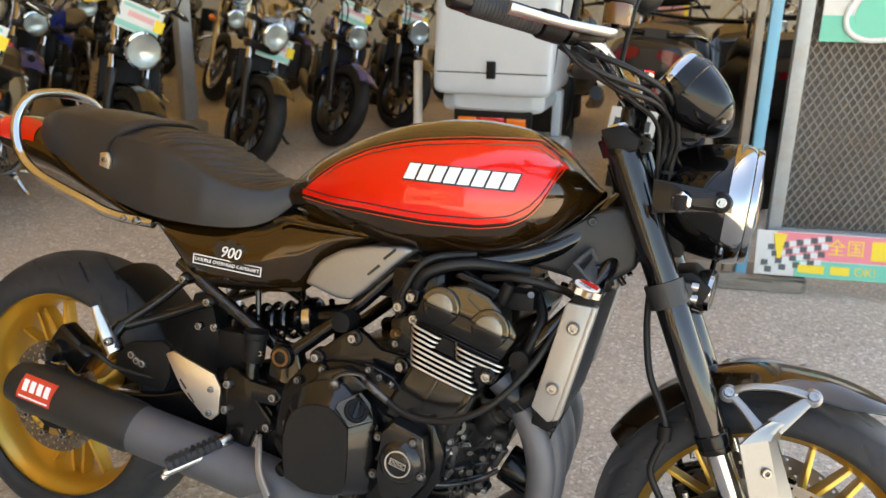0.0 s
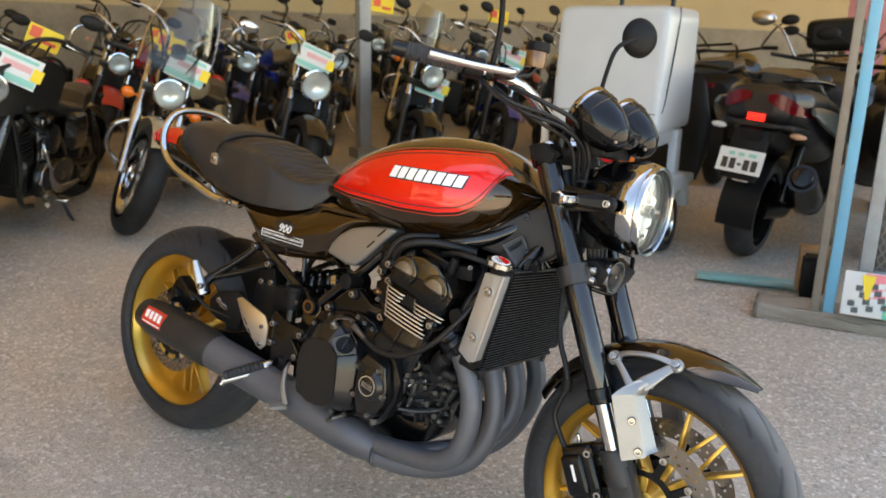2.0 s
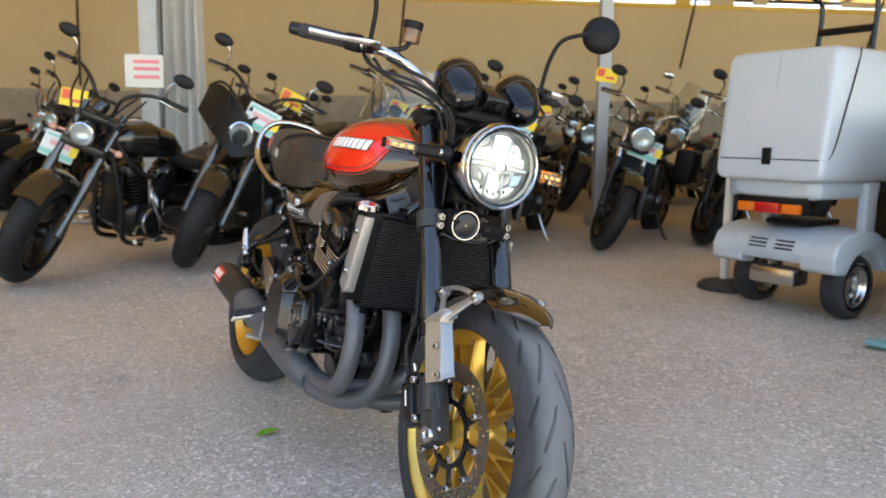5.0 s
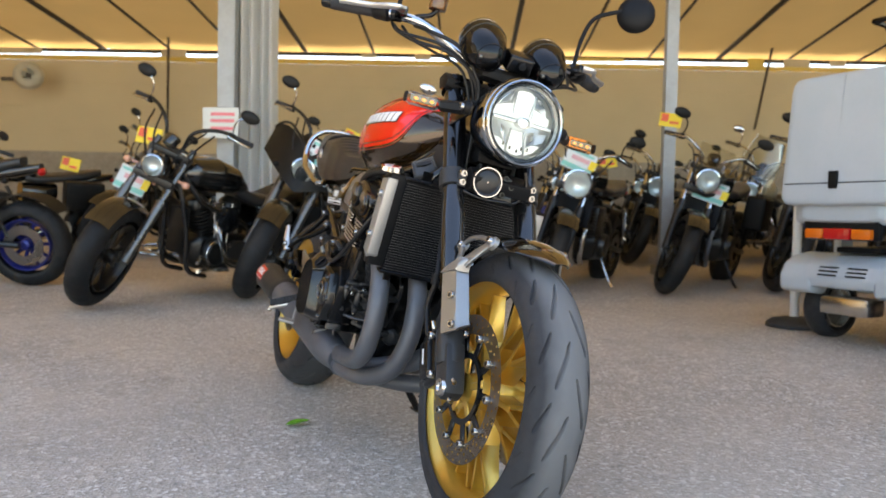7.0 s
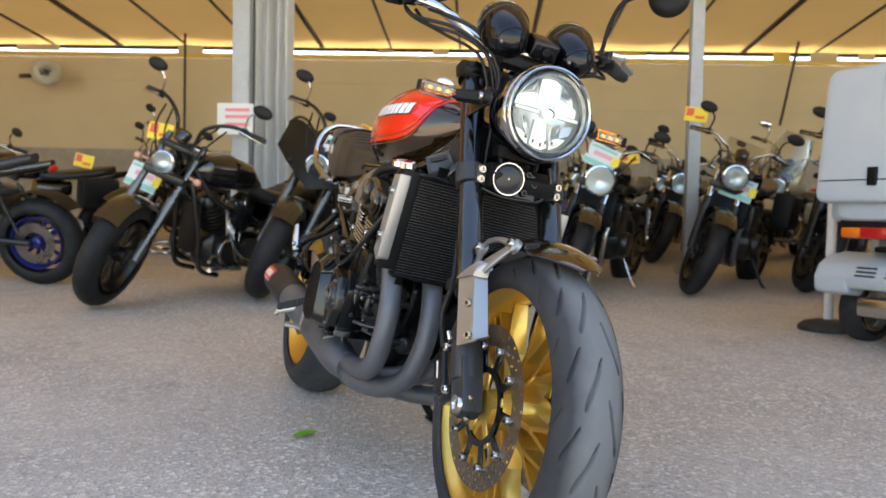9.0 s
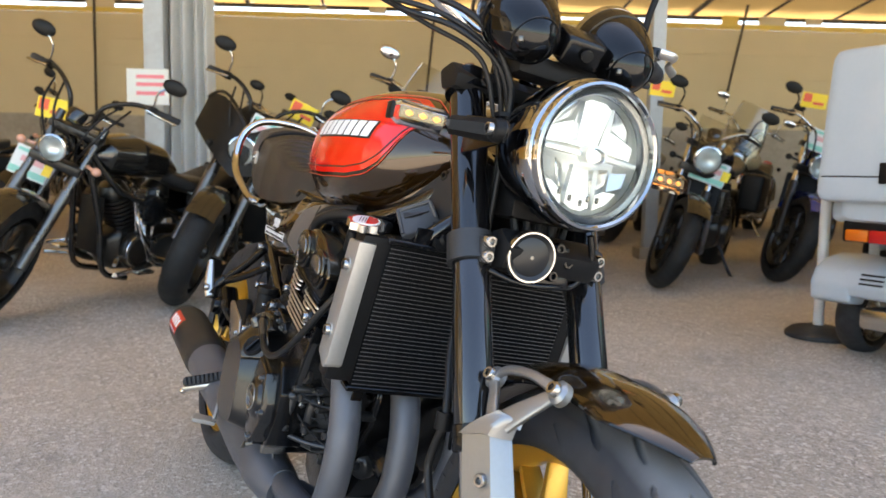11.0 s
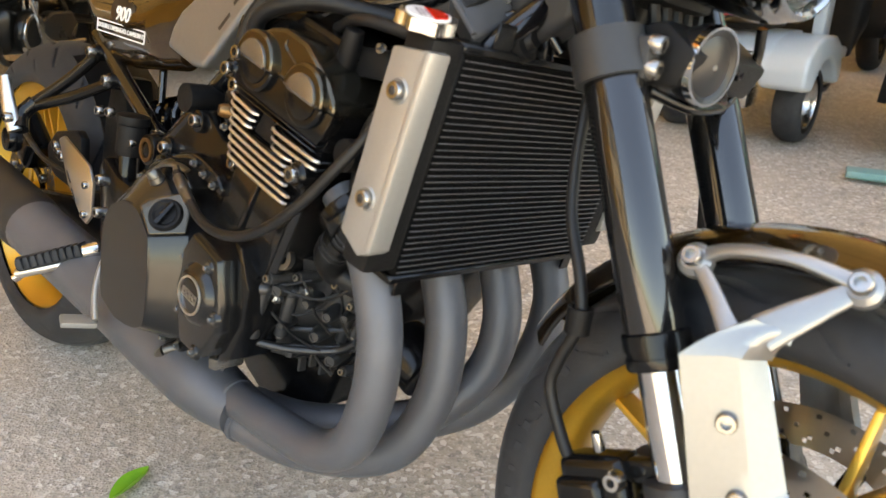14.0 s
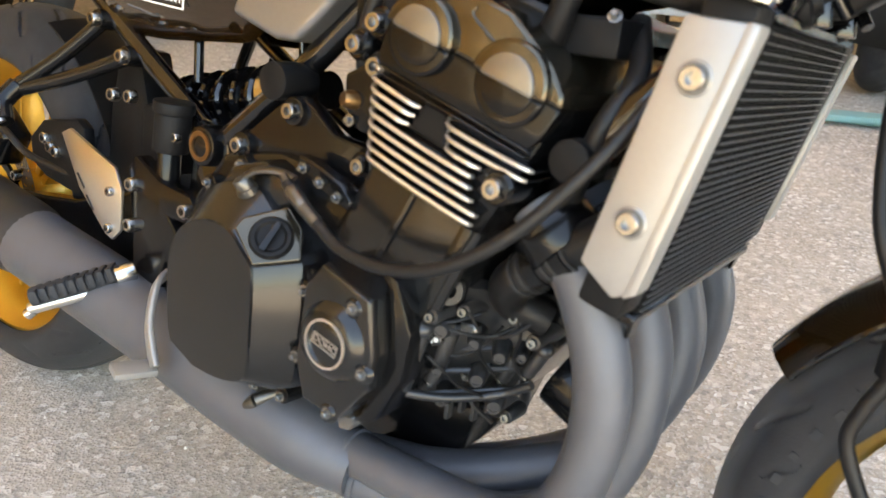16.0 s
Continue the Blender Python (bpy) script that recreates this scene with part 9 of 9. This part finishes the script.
# green leaf on the ground
LEAF = material("fresh green leaf", (.17, .40, .03), .4, vary=.2, grain=60)
lf = part("leaf", sheet(lambda u, v: Vector((.088 * (u - .5), .0165 * (2 * v - 1) * math.sin(math.pi * min(.999, max(.001, u))) ** .7, .006 + .010 * abs(2 * v - 1) * math.sin(math.pi * u) + .012 * (u - .5) ** 2 * 4 * .4)), 12, 8, .0006), LEAF, None, "", 60)
lf.matrix_basis = pose(-.721, 1.040, .001, 0, 0, 112)
tagged(lf, "fresh green leaf lying on the asphalt", "leaf")
# paper notice on the curtain
nt = thing("paper_notice", pose(-5.72, 1.52, 1.46, 0, 0, 64), "white paper notice with red print pinned by the curtain", "notice")
part("paper", box((0, 0, 0), (.33, .004, .28), .001, 1), CARD_WHITE, nt)
for z in (.08, .02, -.05):
    part("print_bar", box((.02, -.0035, z), (.22, .002, .03), 0), SIGN_PINK, nt)
# low house across the yard, seen only in reflections
hs = thing("house", pose(-7.5, -14.0, 0, 0, 0, 8), "ochre rendered house across the yard", "house")
part("wall", box((0, 0, 2.9), (11, 7, 5.8), .05), material("ochre render", (.56, .44, .27), .8, vary=.08, grain=4, stain=(.42, .32, .19), stain_scale=.5), hs)
part("roof", prism([(-6.0, 5.8), (6.0, 5.8), (4.6, 7.4), (-4.6, 7.4)], -4.0, 4.0, .05), material("dark roof tiles", (.10, .09, .09), .7, vary=.2, grain=6), hs)
wg = material("dark window glass", (.03, .035, .04), .1, 0, .5)
for fx in range(3):
    for fz in range(2):
        wn = part("window", box((-3.1 + 3.1 * fx, 3.52, 1.5 + 2.7 * fz), (1.5, .08, 1.3), .02), WHITE_STEEL, hs)
        part("pane", box((-3.1 + 3.1 * fx, 3.565, 1.5 + 2.7 * fz), (1.34, .02, 1.14), .005), wg, wn)

# fan on the back wall
fan = thing("wall_fan", pose(-12.10, -.44, 2.66, 0, 0, 64.2), "grey wall fan on a bracket near the eave", "fan")
FAN_GREY = material("greenish grey fan paint", (.46, .45, .37), .5, .2, vary=.1, grain=20)
fm = pose(.10, -.22, 0, 90, 0, 25)
part("cage", lathe([(.19, .0), (.205, .0), (.215, .06), (.200, .14), (.150, .19), (.09, .21), (.09, .20), (.145, .18), (.19, .13)], 32, fm, True), FAN_GREY, fan)
part("motor", lathe([(0, .04), (.06, .04), (.075, 0), (.075, -.12), (0, -.14)], 24, fm), DARK_STEEL, fan)
for k in range(4):
    part("fan_blade", box((.11, 0, .06), (.15, .09, .006), .002, 1, fm @ Matrix.Rotation(k * math.pi / 2, 4, 'Z') @ Matrix.Rotation(.4, 4, 'X')), FAN_GREY, fan)
part("bracket", box((-.22, -.06, -.02), (.40, .05, .06), .008), DARK_STEEL, fan)
part("bracket", box((.02, .02, 0), (.06, .30, .08), .008), DARK_STEEL, fan)
